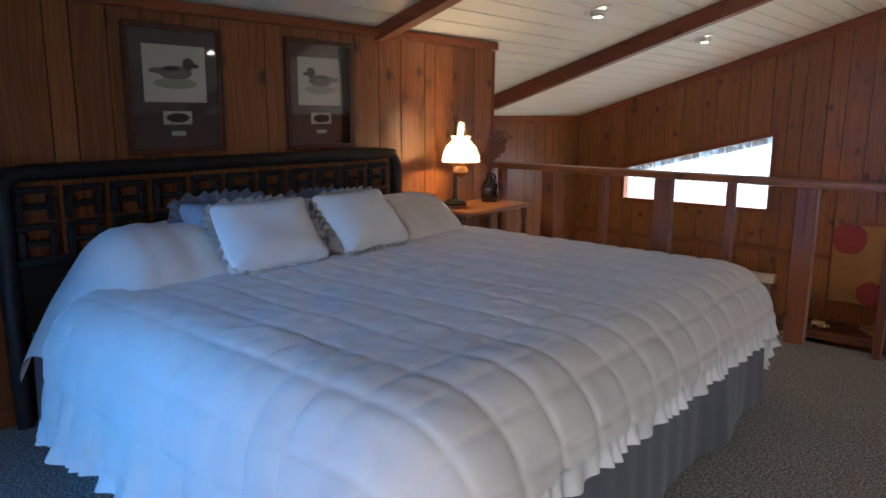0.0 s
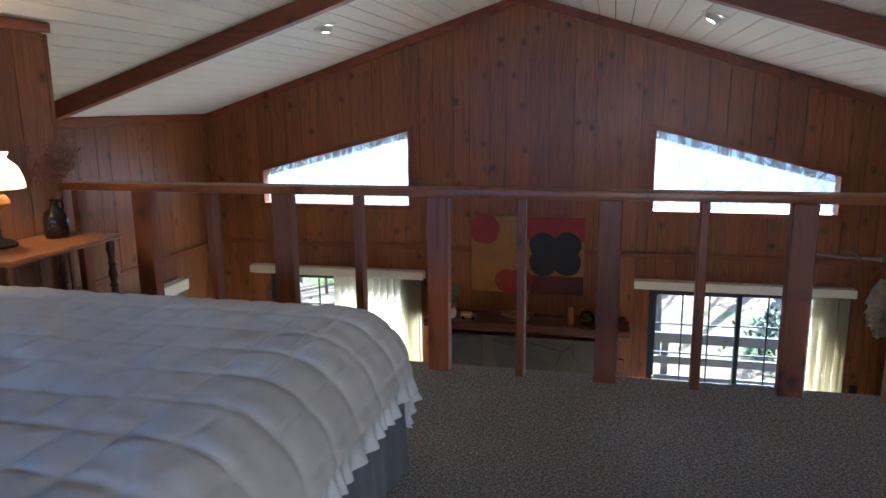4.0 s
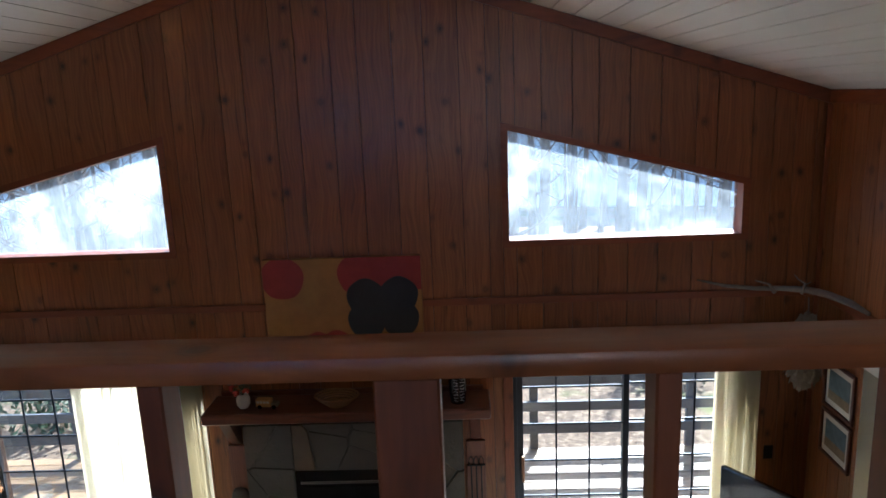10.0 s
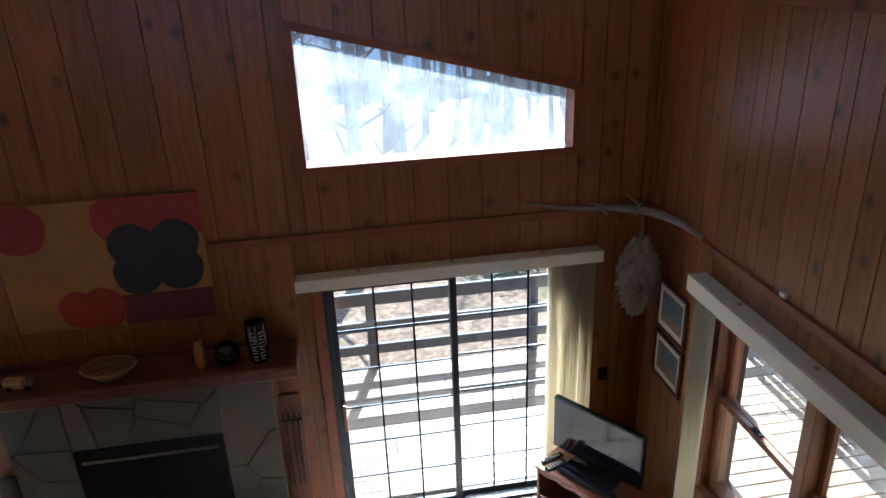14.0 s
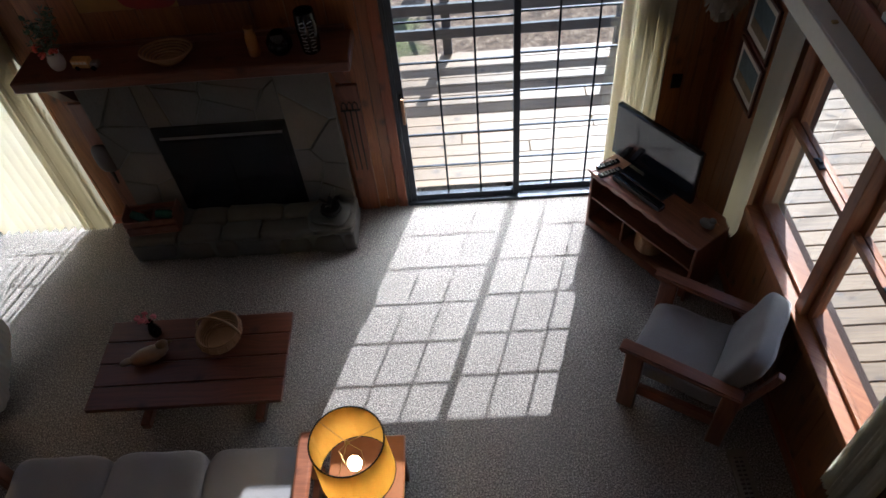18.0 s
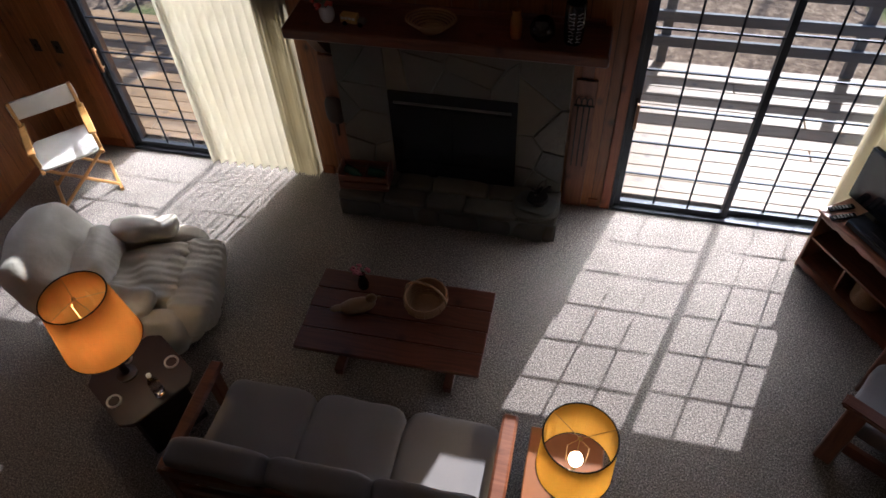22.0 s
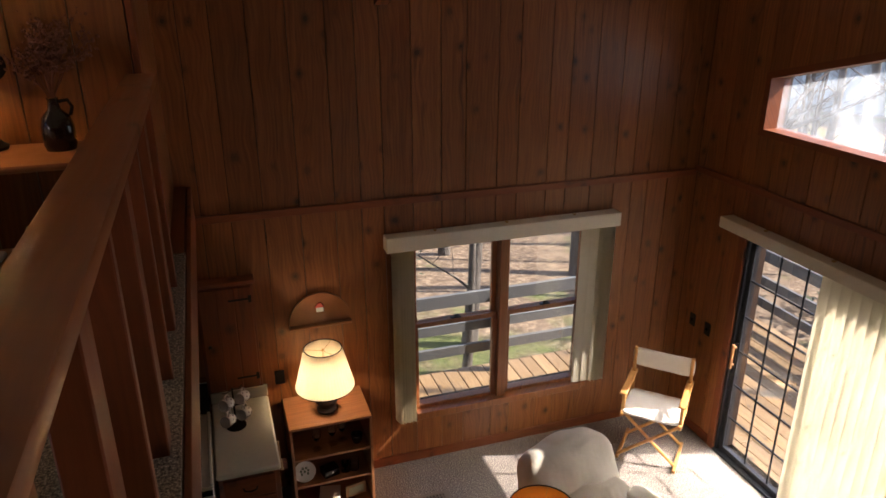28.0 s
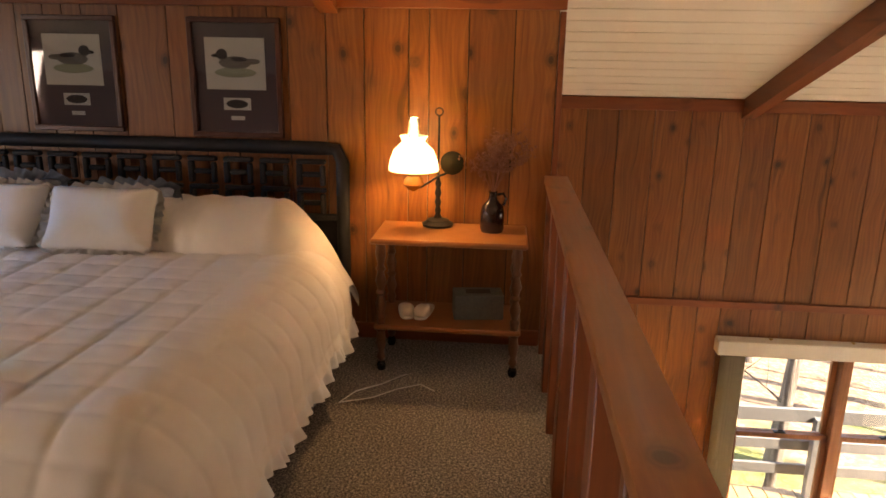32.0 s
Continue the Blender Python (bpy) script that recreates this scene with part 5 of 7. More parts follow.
# jug with dried flowers
jug = thing("jug", -2.40, 1.945, ns, 0, "glossy brown stoneware jug with dried flowers", "jug")
bm = B()
add_lathe(bm, [(0.0, 0.0), (0.052, 0.0), (0.058, 0.02), (0.058, 0.09), (0.05, 0.125), (0.022, 0.155), (0.018, 0.185), (0.022, 0.195), (0.014, 0.195)], 22)
part("body", bm, BROWN_GLAZE, jug)
bm = B()
add_tube(bm, [(0, 0.02, 0.18), (0, 0.05, 0.185), (0, 0.062, 0.16), (0, 0.052, 0.128)], 0.007, 7)
part("handle", bm, BROWN_GLAZE, jug)
rf = random.Random(8)
for _ in range(26):
    a, ln = rf.uniform(0, 6.28), rf.uniform(0.14, 0.32)
    tip = Vector((math.cos(a) * rf.uniform(0.02, 0.12), math.sin(a) * rf.uniform(0.03, 0.19), 0.19 + ln))
    bm = B()
    mid = Vector((tip.x * 0.35, tip.y * 0.35, 0.19 + ln * 0.55))
    add_tube(bm, [(0, 0, 0.18), mid, tip], [0.0016, 0.0013, 0.0008], 4)
    for _ in range(26):
        f = rf.uniform(0.35, 1.0)
        c = mid.lerp(tip, (f - 0.35) / 0.65) + Vector((rf.gauss(0, 0.011), rf.gauss(0, 0.014), rf.gauss(0, 0.011)))
        bmesh.ops.create_icosphere(bm, subdivisions=1, radius=rf.uniform(0.003, 0.008), matrix=Matrix.Translation(c))
    part("dried_stem", bm, DRIED, jug, "", False)

# shoes, box and cord on and under the cart
for i, (y, yaw) in enumerate(((1.54, 12), (1.63, -8))):
    s = thing("slipper", -2.34, y, LOFT + 0.24, yaw - 90, "pale beige slip-on shoe", "shoe", "pair of slippers")
    bm = B()
    add_cushion(bm, 0, 0, 0.014, 0.075, 0.22, 0.026, 3, 8)
    part("sole", bm, CANVAS, s)
    bm = B()
    add_cushion(bm, 0, 0.045, 0.036, 0.074, 0.12, 0.05, 2.6, 8)
    part("upper", bm, CREAM_LEATHER, s)
bx = thing("tissue_box", -2.36, 1.89, LOFT + 0.24, 8, "grey patterned cardboard box on the lower shelf", "box")
part("carton", boxes((-0.065, 0.065, -0.12, 0.12, 0.0, 0.125), bevel=0.004), BLUE_BOX, bx)
part("slot", boxes((-0.03, 0.03, -0.06, 0.06, 0.1252, 0.127), bevel=0), INK, bx)
cord = thing("power_cord", -2.25, 1.45, LOFT, 0, "white power cord loose on the carpet", "cord")
bm = B()
add_tube(bm, [(0.1, 0.12, 0.004), (0.22, 0.02, 0.004), (0.30, -0.08, 0.004), (0.42, -0.13, 0.005), (0.36, 0.0, 0.004), (0.26, 0.10, 0.004), (0.2, 0.2, 0.004), (0.26, 0.27, 0.004)], 0.003, 6)
part("cable", bm, WHITE_PLASTIC, cord)

# small table with a folded throw and a hat, beside the walk
tb = thing("side_table", 0.86, -0.27, LOFT, 0, "small dark wooden side table beside the bed's foot", "side table")
part("tabletop", boxes((-0.24, 0.24, -0.28, 0.28, 0.655, 0.68), bevel=0.006), DARK_WOOD, tb)
for sx in (-1, 1):
    for sy in (-1, 1):
        part("leg", boxes((sx * 0.2 - 0.018, sx * 0.2 + 0.018, sy * 0.24 - 0.018, sy * 0.24 + 0.018, 0.0, 0.654)), DARK_WOOD, tb)
throw = thing("throw", 0.86, -0.27, LOFT + 0.681, 0, "folded cream printed throw with a yellow edge", "throw")
bm = B()
add_cushion(bm, 0.012, 0.0, 0.014, 0.49, 0.60, 0.028, 5, 10, wrinkle=0.004)
part("cloth", bm, CANVAS, throw, "cream printed cloth")
bm = B()
add_cushion(bm, -0.243, 0.0, 0.014, 0.036, 0.60, 0.034, 6, 10, wrinkle=0.006, seed=3)
part("border", bm, YELLOW, throw, "yellow fabric border")
bm = B()
add_cushion(bm, -0.05, 0.265, 0.027, 0.24, 0.045, 0.008, 4, 8)
add_cushion(bm, -0.145, 0.215, 0.027, 0.05, 0.03, 0.006, 3, 6)
add_cushion(bm, -0.06, 0.205, 0.027, 0.05, 0.08, 0.006, 3, 6)
add_cushion(bm, -0.165, 0.12, 0.027, 0.03, 0.04, 0.006, 3, 6)
part("print", bm, INK, throw, "black printed shapes")
hat = thing("hat", 0.83, -0.16, LOFT + 0.712, 0, "tan leather hat lying on the throw", "hat")
bm = B()
add_lathe(bm, [(0.15, 0.01), (0.155, 0.014), (0.12, 0.012), (0.095, 0.02), (0.09, 0.06), (0.07, 0.085), (0.0, 0.09)], 24)
part("felt", bm, ORANGE_CLAY, hat, smooth="all")

# recessed lights of the ceiling
for x, y in ((-2.0, 4.60), (-1.97, 2.56), (0.96, 4.30), (0.96, 2.2)):
    dl = thing("downlight", x, y, ceil_z(x) - 0.002, 0, "round white eyeball downlight, lit", "ceiling light", "downlights")
    tilt = -math.degrees(math.atan(SLOPE)) * (1 if x < XC else -1)
    dl.matrix_world = pose(x, y, ceil_z(x) - 0.003, 0, tilt, 0)
    bm = B()
    add_lathe(bm, [(0.052, -0.004), (0.09, -0.006), (0.094, 0.0), (0.05, 0.002)], 24)
    part("ring", bm, WHITE_PLASTIC, dl)
    bm = B()
    add_lathe(bm, [(0.034, -0.048), (0.048, -0.040), (0.055, -0.015), (0.053, 0.0)], 24, m=pose(0, 0, 0, 0, 14, 0))
    part("eyeball", bm, WHITE_PLASTIC, dl)
    bm = B()
    add_lathe(bm, [(0.0, -0.042), (0.034, -0.044)], 20, m=pose(0, 0, 0, 0, 14, 0))
    part("lens", bm, DOWN_GLOW, dl, "glowing lens")

# ---- the fireplace ----
FX0, FX1, FY = -1.385, 0.335, YG - 0.10
fp = thing("fireplace", 0, 0, 0, 0, "fieldstone fireplace with a dark glass insert and raised hearth", "fireplace")
part("core", boxes((FX0 + 0.01, FX1 - 0.01, FY - 0.004, YG - 0.001, 0.0, 1.42), bevel=0), MORTAR, fp, "grey mortar", False)
part("hearth_core", boxes((FX0 - 0.01, FX1 + 0.01, 5.90, FY + 0.03, 0.0, 0.18), bevel=0), MORTAR, fp, "grey mortar", False)
part("insert", boxes((-1.0, -0.03, FY - 0.018, FY + 0.05, 0.205, 1.03), bevel=0.004), SOOT, fp, "black steel surround")
part("glass_door", boxes((-0.95, -0.52, FY - 0.026, FY - 0.0185, 0.24, 0.90), bevel=0.002), GLOSS_BLACK, fp, "dark firebox glass")
part("glass_door", boxes((-0.51, -0.08, FY - 0.026, FY - 0.0185, 0.24, 0.90), bevel=0.002), GLOSS_BLACK, fp, "dark firebox glass")
part("brass_strip", boxes((-0.96, -0.07, FY - 0.030, FY - 0.019, 0.925, 0.945), bevel=0.002), VENT_BROWN, fp, "dull bronze strip")

mantel = thing("mantel_shelf", 0, 0, 0, 0, "thick red-brown stained wooden mantel shelf on two brackets", "shelf")
part("board", boxes((-1.60, 0.55, 5.98, YG - 0.003, 1.555, 1.64), bevel=0.012), DARK_X, mantel)
part("back_board", boxes((-1.55, 0.50, YG - 0.035, YG - 0.004, 1.641, 1.68), bevel=0.004), DARK_X, mantel)
for x in (-1.47, 0.43):
    bm = B()
    add_hex(bm, [(x - 0.04, YG - 0.005, 1.22), (x + 0.04, YG - 0.005, 1.22), (x + 0.04, YG - 0.10, 1.30), (x - 0.04, YG - 0.10, 1.30)],
            [(x - 0.04, YG - 0.005, 1.554), (x + 0.04, YG - 0.005, 1.554), (x + 0.04, 6.06, 1.554), (x - 0.04, 6.06, 1.554)])
    part("bracket", bm, DARK_Z, mantel)
for x in (-1.47, 0.43):
    part("side_board", boxes((x - 0.075, x + 0.075, YG - 0.028, YG - 0.002, 0.0, 1.215)), RED_Z, mantel)

# painting of circles
art = thing("painting", 0, YG, 0, 0, "unframed abstract painting of ochre, red and black circles", "painting")
part("canvas", boxes((-1.13, 0.065, -0.045, -0.006, 1.90, 2.73), bevel=0.004), plain("ochre_paint", (0.40, 0.185, 0.04), 0.6, 0.0, 0.45, 9, 0.25), art, "ochre ground")
RED_PAINT = plain("dull_red_paint", (0.32, 0.024, 0.018), 0.6, 0.0, 0.45, 9, 0.25)
BLACK_PAINT = plain("charcoal_paint", (0.022, 0.022, 0.026), 0.6, 0.0, 0.4, 9, 0.25)
MAROON_PAINT = plain("maroon_paint", (0.12, 0.025, 0.022), 0.6, 0.0, 0.45, 9, 0.25)


def disc_panel(cx, cz, r, mat, depth, clip=None, label=""):
    bm = B()
    pts = []
    for i in range(40):
        a = 2 * math.pi * i / 40
        rr = r * (1 + 0.02 * math.sin(5 * a))
        x, z = max(-1.13, min(0.065, cx + rr * math.cos(a))), max(1.90, min(2.73, cz + rr * math.sin(a)))
        if clip:
            z = max(clip, z)
        pts.append((x, z))
    f, b_ = [bm.verts.new((x, -depth, z)) for x, z in pts], [bm.verts.new((x, -0.044, z)) for x, z in pts]
    bm.faces.new(f)
    for i in range(40):
        j = (i + 1) % 40
        if (f[i].co - f[j].co).length > 1e-5:
            bm.faces.new((f[i], b_[i], b_[j], f[j]))
    bmesh.ops.remove_doubles(bm, verts=bm.verts, dist=1e-5)
    part("painted_disc", bm, mat, art, label, False)


part("painted_field", boxes((-0.49, 0.064, -0.0462, -0.0455, 2.47, 2.729), bevel=0), RED_PAINT, art, "red field", False)
part("painted_field", boxes((-0.49, 0.064, -0.0462, -0.0455, 1.901, 2.10), bevel=0), MAROON_PAINT, art, "maroon field", False)
disc_panel(-0.985, 2.585, 0.165, RED_PAINT, 0.0466, label="red disc")
disc_panel(-0.40, 2.60, 0.165, RED_PAINT, 0.0470, label="red disc")
disc_panel(-0.745, 2.03, 0.125, RED_PAINT, 0.0474, label="red disc")
disc_panel(-0.60, 2.03, 0.135, RED_PAINT, 0.0476, label="red disc")
disc_panel(-0.67, 1.99, 0.13, RED_PAINT, 0.0475, label="red disc")
for cx, cz in ((-0.36, 2.42), (-0.11, 2.43), (-0.36, 2.24), (-0.11, 2.25)):
    disc_panel(cx, cz, 0.145, BLACK_PAINT, 0.0478 + 0.0002 * (cx > -0.2) + 0.0004 * (cz > 2.3), label="charcoal disc")
disc_panel(-0.235, 2.335, 0.13, BLACK_PAINT, 0.0486, label="charcoal disc")

# things on the mantel
MZ = 1.64
fpot = thing("flower_pot", -1.31, 6.12, MZ, 0, "white vase of coral flowers and grey-green leaves", "vase")
bm = B()
add_lathe(bm, [(0.0, 0.0), (0.035, 0.0), (0.05, 0.03), (0.052, 0.07), (0.04, 0.10), (0.045, 0.115)], 20)
part("vase", bm, CERAMIC, fpot)
rf = random.Random(21)
for _ in range(18):
    a, ln = rf.uniform(0, 6.28), rf.uniform(0.10, 0.30)
    tip = Vector((math.cos(a) * rf.uniform(0.05, 0.14), math.sin(a) * rf.uniform(0.03, 0.11), 0.10 + ln))
    bm = B()
    add_tube(bm, [(0, 0, 0.09), tip * 0.5 + Vector((0, 0, 0.06)), tip], 0.002, 4)
    for _ in range(9):
        c = Vector((0, 0, 0.1)).lerp(tip, rf.uniform(0.4, 1.0))
        u = Vector((rf.uniform(-1, 1), rf.uniform(-1, 1), rf.uniform(-0.3, 1))).normalized() * 0.042
        w = u.cross(Vector((0, 0.2, 1))).normalized() * 0.014
        vs = [bm.verts.new(c + q) for q in (Vector((0, 0, 0)), u * 0.5 + w, u, u * 0.5 - w)]
        bm.faces.new(vs)
    part("leaf_stem", bm, LEAF, fpot, "", False)
for x, y, z in ((0.045, -0.05, 0.15), (-0.03, -0.06, 0.13), (0.0, 0.0, 0.20), (-0.07, -0.02, 0.16)):
    bm = B()
    for _ in range(14):
        u = Vector((rf.uniform(-1, 1), rf.uniform(-1, 1), rf.uniform(-0.4, 1))).normalized()
        add_sphere(bm, x + u.x * 0.018, y + u.y * 0.018, z + u.z * 0.018, 0.012, 0.012, 0.008)
    part("blossom", bm, FLOWER_RED, fpot, "coral blossom", "all")
truck = thing("toy_truck", -1.12, 6.10, MZ, -6, "small wooden toy truck with an orange printed body", "toy truck")
part("body", boxes((-0.085, 0.03, -0.028, 0.028, 0.016, 0.072), bevel=0.003), plain("faded_orange_print", (0.62, 0.36, 0.12), 0.6), truck)
part("cab", boxes((0.032, 0.085, -0.025, 0.025, 0.016, 0.05), bevel=0.006), INK_GREY, truck, "grey cab")
for i in range(4):
    part("window_print", boxes((-0.077 + 0.026 * i, -0.057 + 0.026 * i, -0.0292, -0.0283, 0.044, 0.062), bevel=0), PAPER, truck, "pale printed window", False)
for x in (-0.055, 0.055):
    bm = B()
    add_lathe(bm, [(0.0, -0.030), (0.016, -0.030), (0.016, 0.030), (0.0, 0.030)], 16, m=pose(x, 0, 0.016, 90, 0, 0))
    part("wheels", bm, GLOSS_BLACK, truck, "black wheels on one axle")
bsk = thing("basket", -0.60, 6.12, MZ, 0, "shallow round wicker basket on the mantel", "basket")
bm = B()
for i in range(6):
    r = 0.08 + 0.017 * i
    add_tube(bm, [(r * math.cos(a * math.pi / 12), r * 0.72 * math.sin(a * math.pi / 12), 0.008 + 0.014 * i) for a in range(25)], 0.007, 6, False)
add_lathe(bm, [(0.0, 0.004), (0.075, 0.004), (0.08, 0.01)], 20)
part("weave", bm, WICKER, bsk)
av = thing("amber_vase", -0.05, 6.12, MZ, 0, "small amber glazed vase", "vase")
bm = B()
add_lathe(bm, [(0.0, 0.0), (0.035, 0.0), (0.04, 0.02), (0.038, 0.13), (0.028, 0.16), (0.03, 0.19), (0.024, 0.19)], 18)
part("body", bm, AMBER_GLASS, av)
dp = thing("dark_pot", 0.115, 6.13, MZ, 0, "round dark stoneware pot", "pot")
bm = B()
add_lathe(bm, [(0.0, 0.0), (0.05, 0.0), (0.08, 0.04), (0.082, 0.08), (0.06, 0.13), (0.04, 0.14)], 22)
part("body", bm, BROWN_GLAZE, dp)
tv_ = thing("tall_black_vase", 0.31, 6.12, MZ, 0, "tall ribbed glossy black vase", "vase")
bm = B()
prof = [(0.0, 0.0), (0.052, 0.0)]
for i in range(26):
    z = 0.005 + 0.265 * i / 25
    prof.append((0.055 + 0.010 * math.sin(z * 9) + 0.0025 * (i % 2), z))
prof += [(0.062, 0.275), (0.055, 0.272), (0.05, 0.2)]
add_lathe(bm, prof, 24)
part("body", bm, GLOSS_BLACK, tv_)
# white bands on the front: the vase's pattern and its specular lines, as geometry
for i in range(9):
    bm = B()
    z = 0.035 + 0.024 * i
    for a0 in (-2.0, -1.3):
        add_tube(bm, [((0.064 + 0.010 * math.sin(z * 9)) * math.cos(a0 + 0.09 * j), (0.064 + 0.010 * math.sin(z * 9)) * math.sin(a0 + 0.09 * j), z + 0.004 * math.sin(i * 2.1 + j)) for j in range(6)], 0.0022, 5)
    part("pattern_glint", bm, CERAMIC, tv_, "white band for pattern and glint", "all")

# hearth things
HT = 0.232
crate = thing("wood_crate", -1.20, 6.06, HT, 4, "small wooden crate with green bottles on the hearth", "crate")
part("bottom", boxes((-0.20, 0.20, -0.10, 0.10, 0.0, 0.015)), RED_X, crate)
for y in (-0.10, 0.088):
    for z in (0.02, 0.09):
        part("slat", boxes((-0.20, 0.20, y, y + 0.012, z, z + 0.055)), RED_X, crate)
for x in (-0.20, 0.0, 0.188):
    part("end", boxes((x, x + 0.012, -0.088, 0.088, 0.016, 0.18 if x else 0.12)), RED_Z, crate)
for i, (x, y) in enumerate(((-0.10, 0.0), (0.10, 0.02))):
    bt = thing("bottle", -1.20 + x, 6.06 + y, HT + 0.015, 20 * i, "dark green glass bottle lying in the crate", "bottle", "green bottles")
    bm = B()
    add_lathe(bm, [(0.0, -0.08), (0.034, -0.078), (0.036, 0.03), (0.014, 0.06), (0.013, 0.085), (0.0, 0.087)], 16, m=pose(0, 0, 0.08, 90, 0, 65))
    part("body", bm, TEAL, bt)
for nm, lb, z, sx, sy, rz in (("stone_slab", "flat round-edged stone slab on the hearth", 0.222, 0.36, 0.27, 8), ("stone_slab", "smaller dark stone slab stacked on another", 0.252, 0.30, 0.21, -14)):
    sl = thing(nm, 0.17, 6.02, z, rz, lb, "stone slab", "stacked slabs")
    bm = B()
    add_cushion(bm, 0, 0, 0.016, sx, sy, 0.034, 4, 10, wrinkle=0.014, seed=int(z * 1000))
    part("stone", bm, STONE, sl)
dpl = thing("dried_plant", 0.18, 6.04, 0.284, 0, "dark dried plant with curled leaves on the slabs", "plant")
bm = B()
add_lathe(bm, [(0.0, 0.0), (0.07, 0.0), (0.085, 0.03), (0.075, 0.05), (0.0, 0.045)], 20)
part("dish", bm, IRON, dpl, "black iron dish")
rf = random.Random(31)
for _ in range(15):
    bm = B()
    a_, ln = rf.uniform(0, 6.28), rf.uniform(0.13, 0.22)
    out = Vector((math.cos(a_), math.sin(a_), 0)) * rf.uniform(0.05, 0.11)
    side = Vector((-math.sin(a_), math.cos(a_), 0))
    prev = None
    for i in range(6):
        f = i / 5
        c = out * f ** 1.4 + Vector((0, 0, 0.04 + ln * f - 0.06 * f * f))
        w_ = 0.022 * math.sin(math.pi * min(0.97, 0.12 + f * 0.85))
        cur = (bm.verts.new(c - side * w_), bm.verts.new(c + side * w_ + Vector((0, 0, 0.006))))
        if prev:
            bm.faces.new((prev[0], prev[1], cur[1], cur[0]))
        prev = cur
    bmesh.ops.solidify(bm, geom=bm.faces[:], thickness=0.002)
    part("dried_leaf", bm, BARK_GREY if rf.random() < 0.3 else INK, dpl, "", "all")
tools = thing("fire_tools", 0.43, YG - 0.045, 0.45, 0, "black iron fire tools hung beside the fireplace", "fire tools")
for x in (-0.04, 0.0, 0.04):
    bm = B()
    add_tube(bm, [(x, 0, 0.55), (x, -0.005, 0.28), (x, 0, 0.0)], 0.006, 6)
    add_tube(bm, [(x - 0.015, 0, 0.62), (x - 0.018, 0, 0.58), (x, 0, 0.55), (x + 0.018, 0, 0.58), (x + 0.015, 0, 0.62), (x, 0, 0.64), (x - 0.015, 0, 0.62)], 0.004, 6)
    part("poker", bm, IRON, tools)
bm = B()
add_tube(bm, [(-0.07, 0.008, 0.56), (0.07, 0.008, 0.56)], 0.007, 6)
part("hanger", bm, IRON, tools)
bel = thing("bellows", -1.47, YG - 0.06, 0.62, 0, "dark wooden fire bellows hung beside the fireplace", "bellows")
bm = B()
add_cushion(bm, 0, 0, 0.12, 0.15, 0.05, 0.26, 3, 8)
part("body", bm, DARK_WOOD, bel)
bm = B()
add_tube(bm, [(0, 0, 0.0), (0, 0, -0.13)], [0.016, 0.008], 8)
part("nozzle", bm, IRON, bel)

# ---- the living room ----
ct = thing("coffee_table", -0.57, 4.705, 0, 0.5, "dark red-brown plank coffee table on trestle legs", "coffee table")
for i in range(4):
    y0 = -0.33 + 0.165 * i
    part("plank", boxes((-0.605 + 0.004 * (i % 2), 0.605, y0 + 0.002, y0 + 0.163, 0.345, 0.38), bevel=0.005), DARK_X, ct)
for x in (-0.37, 0.38):
    part("leg", boxes((x - 0.03, x + 0.03, -0.24, 0.24, 0.30, 0.344), (x - 0.028, x + 0.028, -0.07, 0.07, 0.06, 0.30), (x - 0.03, x + 0.03, -0.27, 0.27, 0.0, 0.06), bevel=0.006), DARK_Z, ct)
part("stretcher", boxes((-0.34, 0.35, -0.02, 0.02, 0.14, 0.20)), DARK_X, ct)

bsk = thing("basket", -0.40, 4.84, 0.38, 78, "round woven basket with a hoop handle", "basket")
bm = B()
for i in range(9):
    r = 0.105 + 0.045 * math.sin(i / 8 * 2.2)
    add_tube(bm, [(r * math.cos(a * math.pi / 14), r * 0.92 * math.sin(a * math.pi / 14), 0.010 + 0.0135 * i) for a in range(29)], 0.0075, 6, False)
add_lathe(bm, [(0.0, 0.004), (0.10, 0.004), (0.11, 0.012)], 24)
for j in range(16):
    a = j * math.pi / 8
    add_tube(bm, [((0.112 + 0.045 * math.sin(i / 8 * 2.2)) * math.cos(a), (0.112 + 0.045 * math.sin(i / 8 * 2.2)) * 0.92 * math.sin(a), 0.010 + 0.0135 * i) for i in range(9)], 0.004, 5)
part("weave", bm, WICKER, bsk)
bm = B()
add_tube(bm, [(0.0, 0.145 * math.cos(a * math.pi / 12), 0.10 + 0.14 * math.sin(a * math.pi / 12)) for a in range(13)], 0.008, 7)
part("handle", bm, PALE_WOOD, bsk)
vs_ = thing("bud_vase", -0.86, 4.92, 0.38, 0, "small dark vase with pink flowers", "vase")
bm = B()
add_lathe(bm, [(0.0, 0.0), (0.035, 0.0), (0.04, 0.03), (0.03, 0.08), (0.018, 0.11), (0.024, 0.13)], 18)
part("body", bm, BROWN_GLAZE, vs_)
rf = random.Random(4)
for _ in range(5):
    bm = B()
    c = Vector((rf.uniform(-0.05, 0.06), rf.uniform(-0.04, 0.04), rf.uniform(0.16, 0.21)))
    add_tube(bm, [(0, 0, 0.12), c], 0.002, 4)
    for _ in range(10):
        u = Vector((rf.uniform(-1, 1), rf.uniform(-1, 1), rf.uniform(-0.2, 1))).normalized() * 0.014
        add_sphere(bm, c.x + u.x, c.y + u.y, c.z + u.z, 0.010, 0.010, 0.006)
    part("flower", bm, FLOWER_PINK, vs_, "pink flower", "all")
bird = thing("carved_bird", -0.84, 4.72, 0.38, 25, "carved pale wooden decoy bird", "figurine")
bm = B()
add_sphere(bm, 0, 0, 0.05, 0.13, 0.06, 0.05)
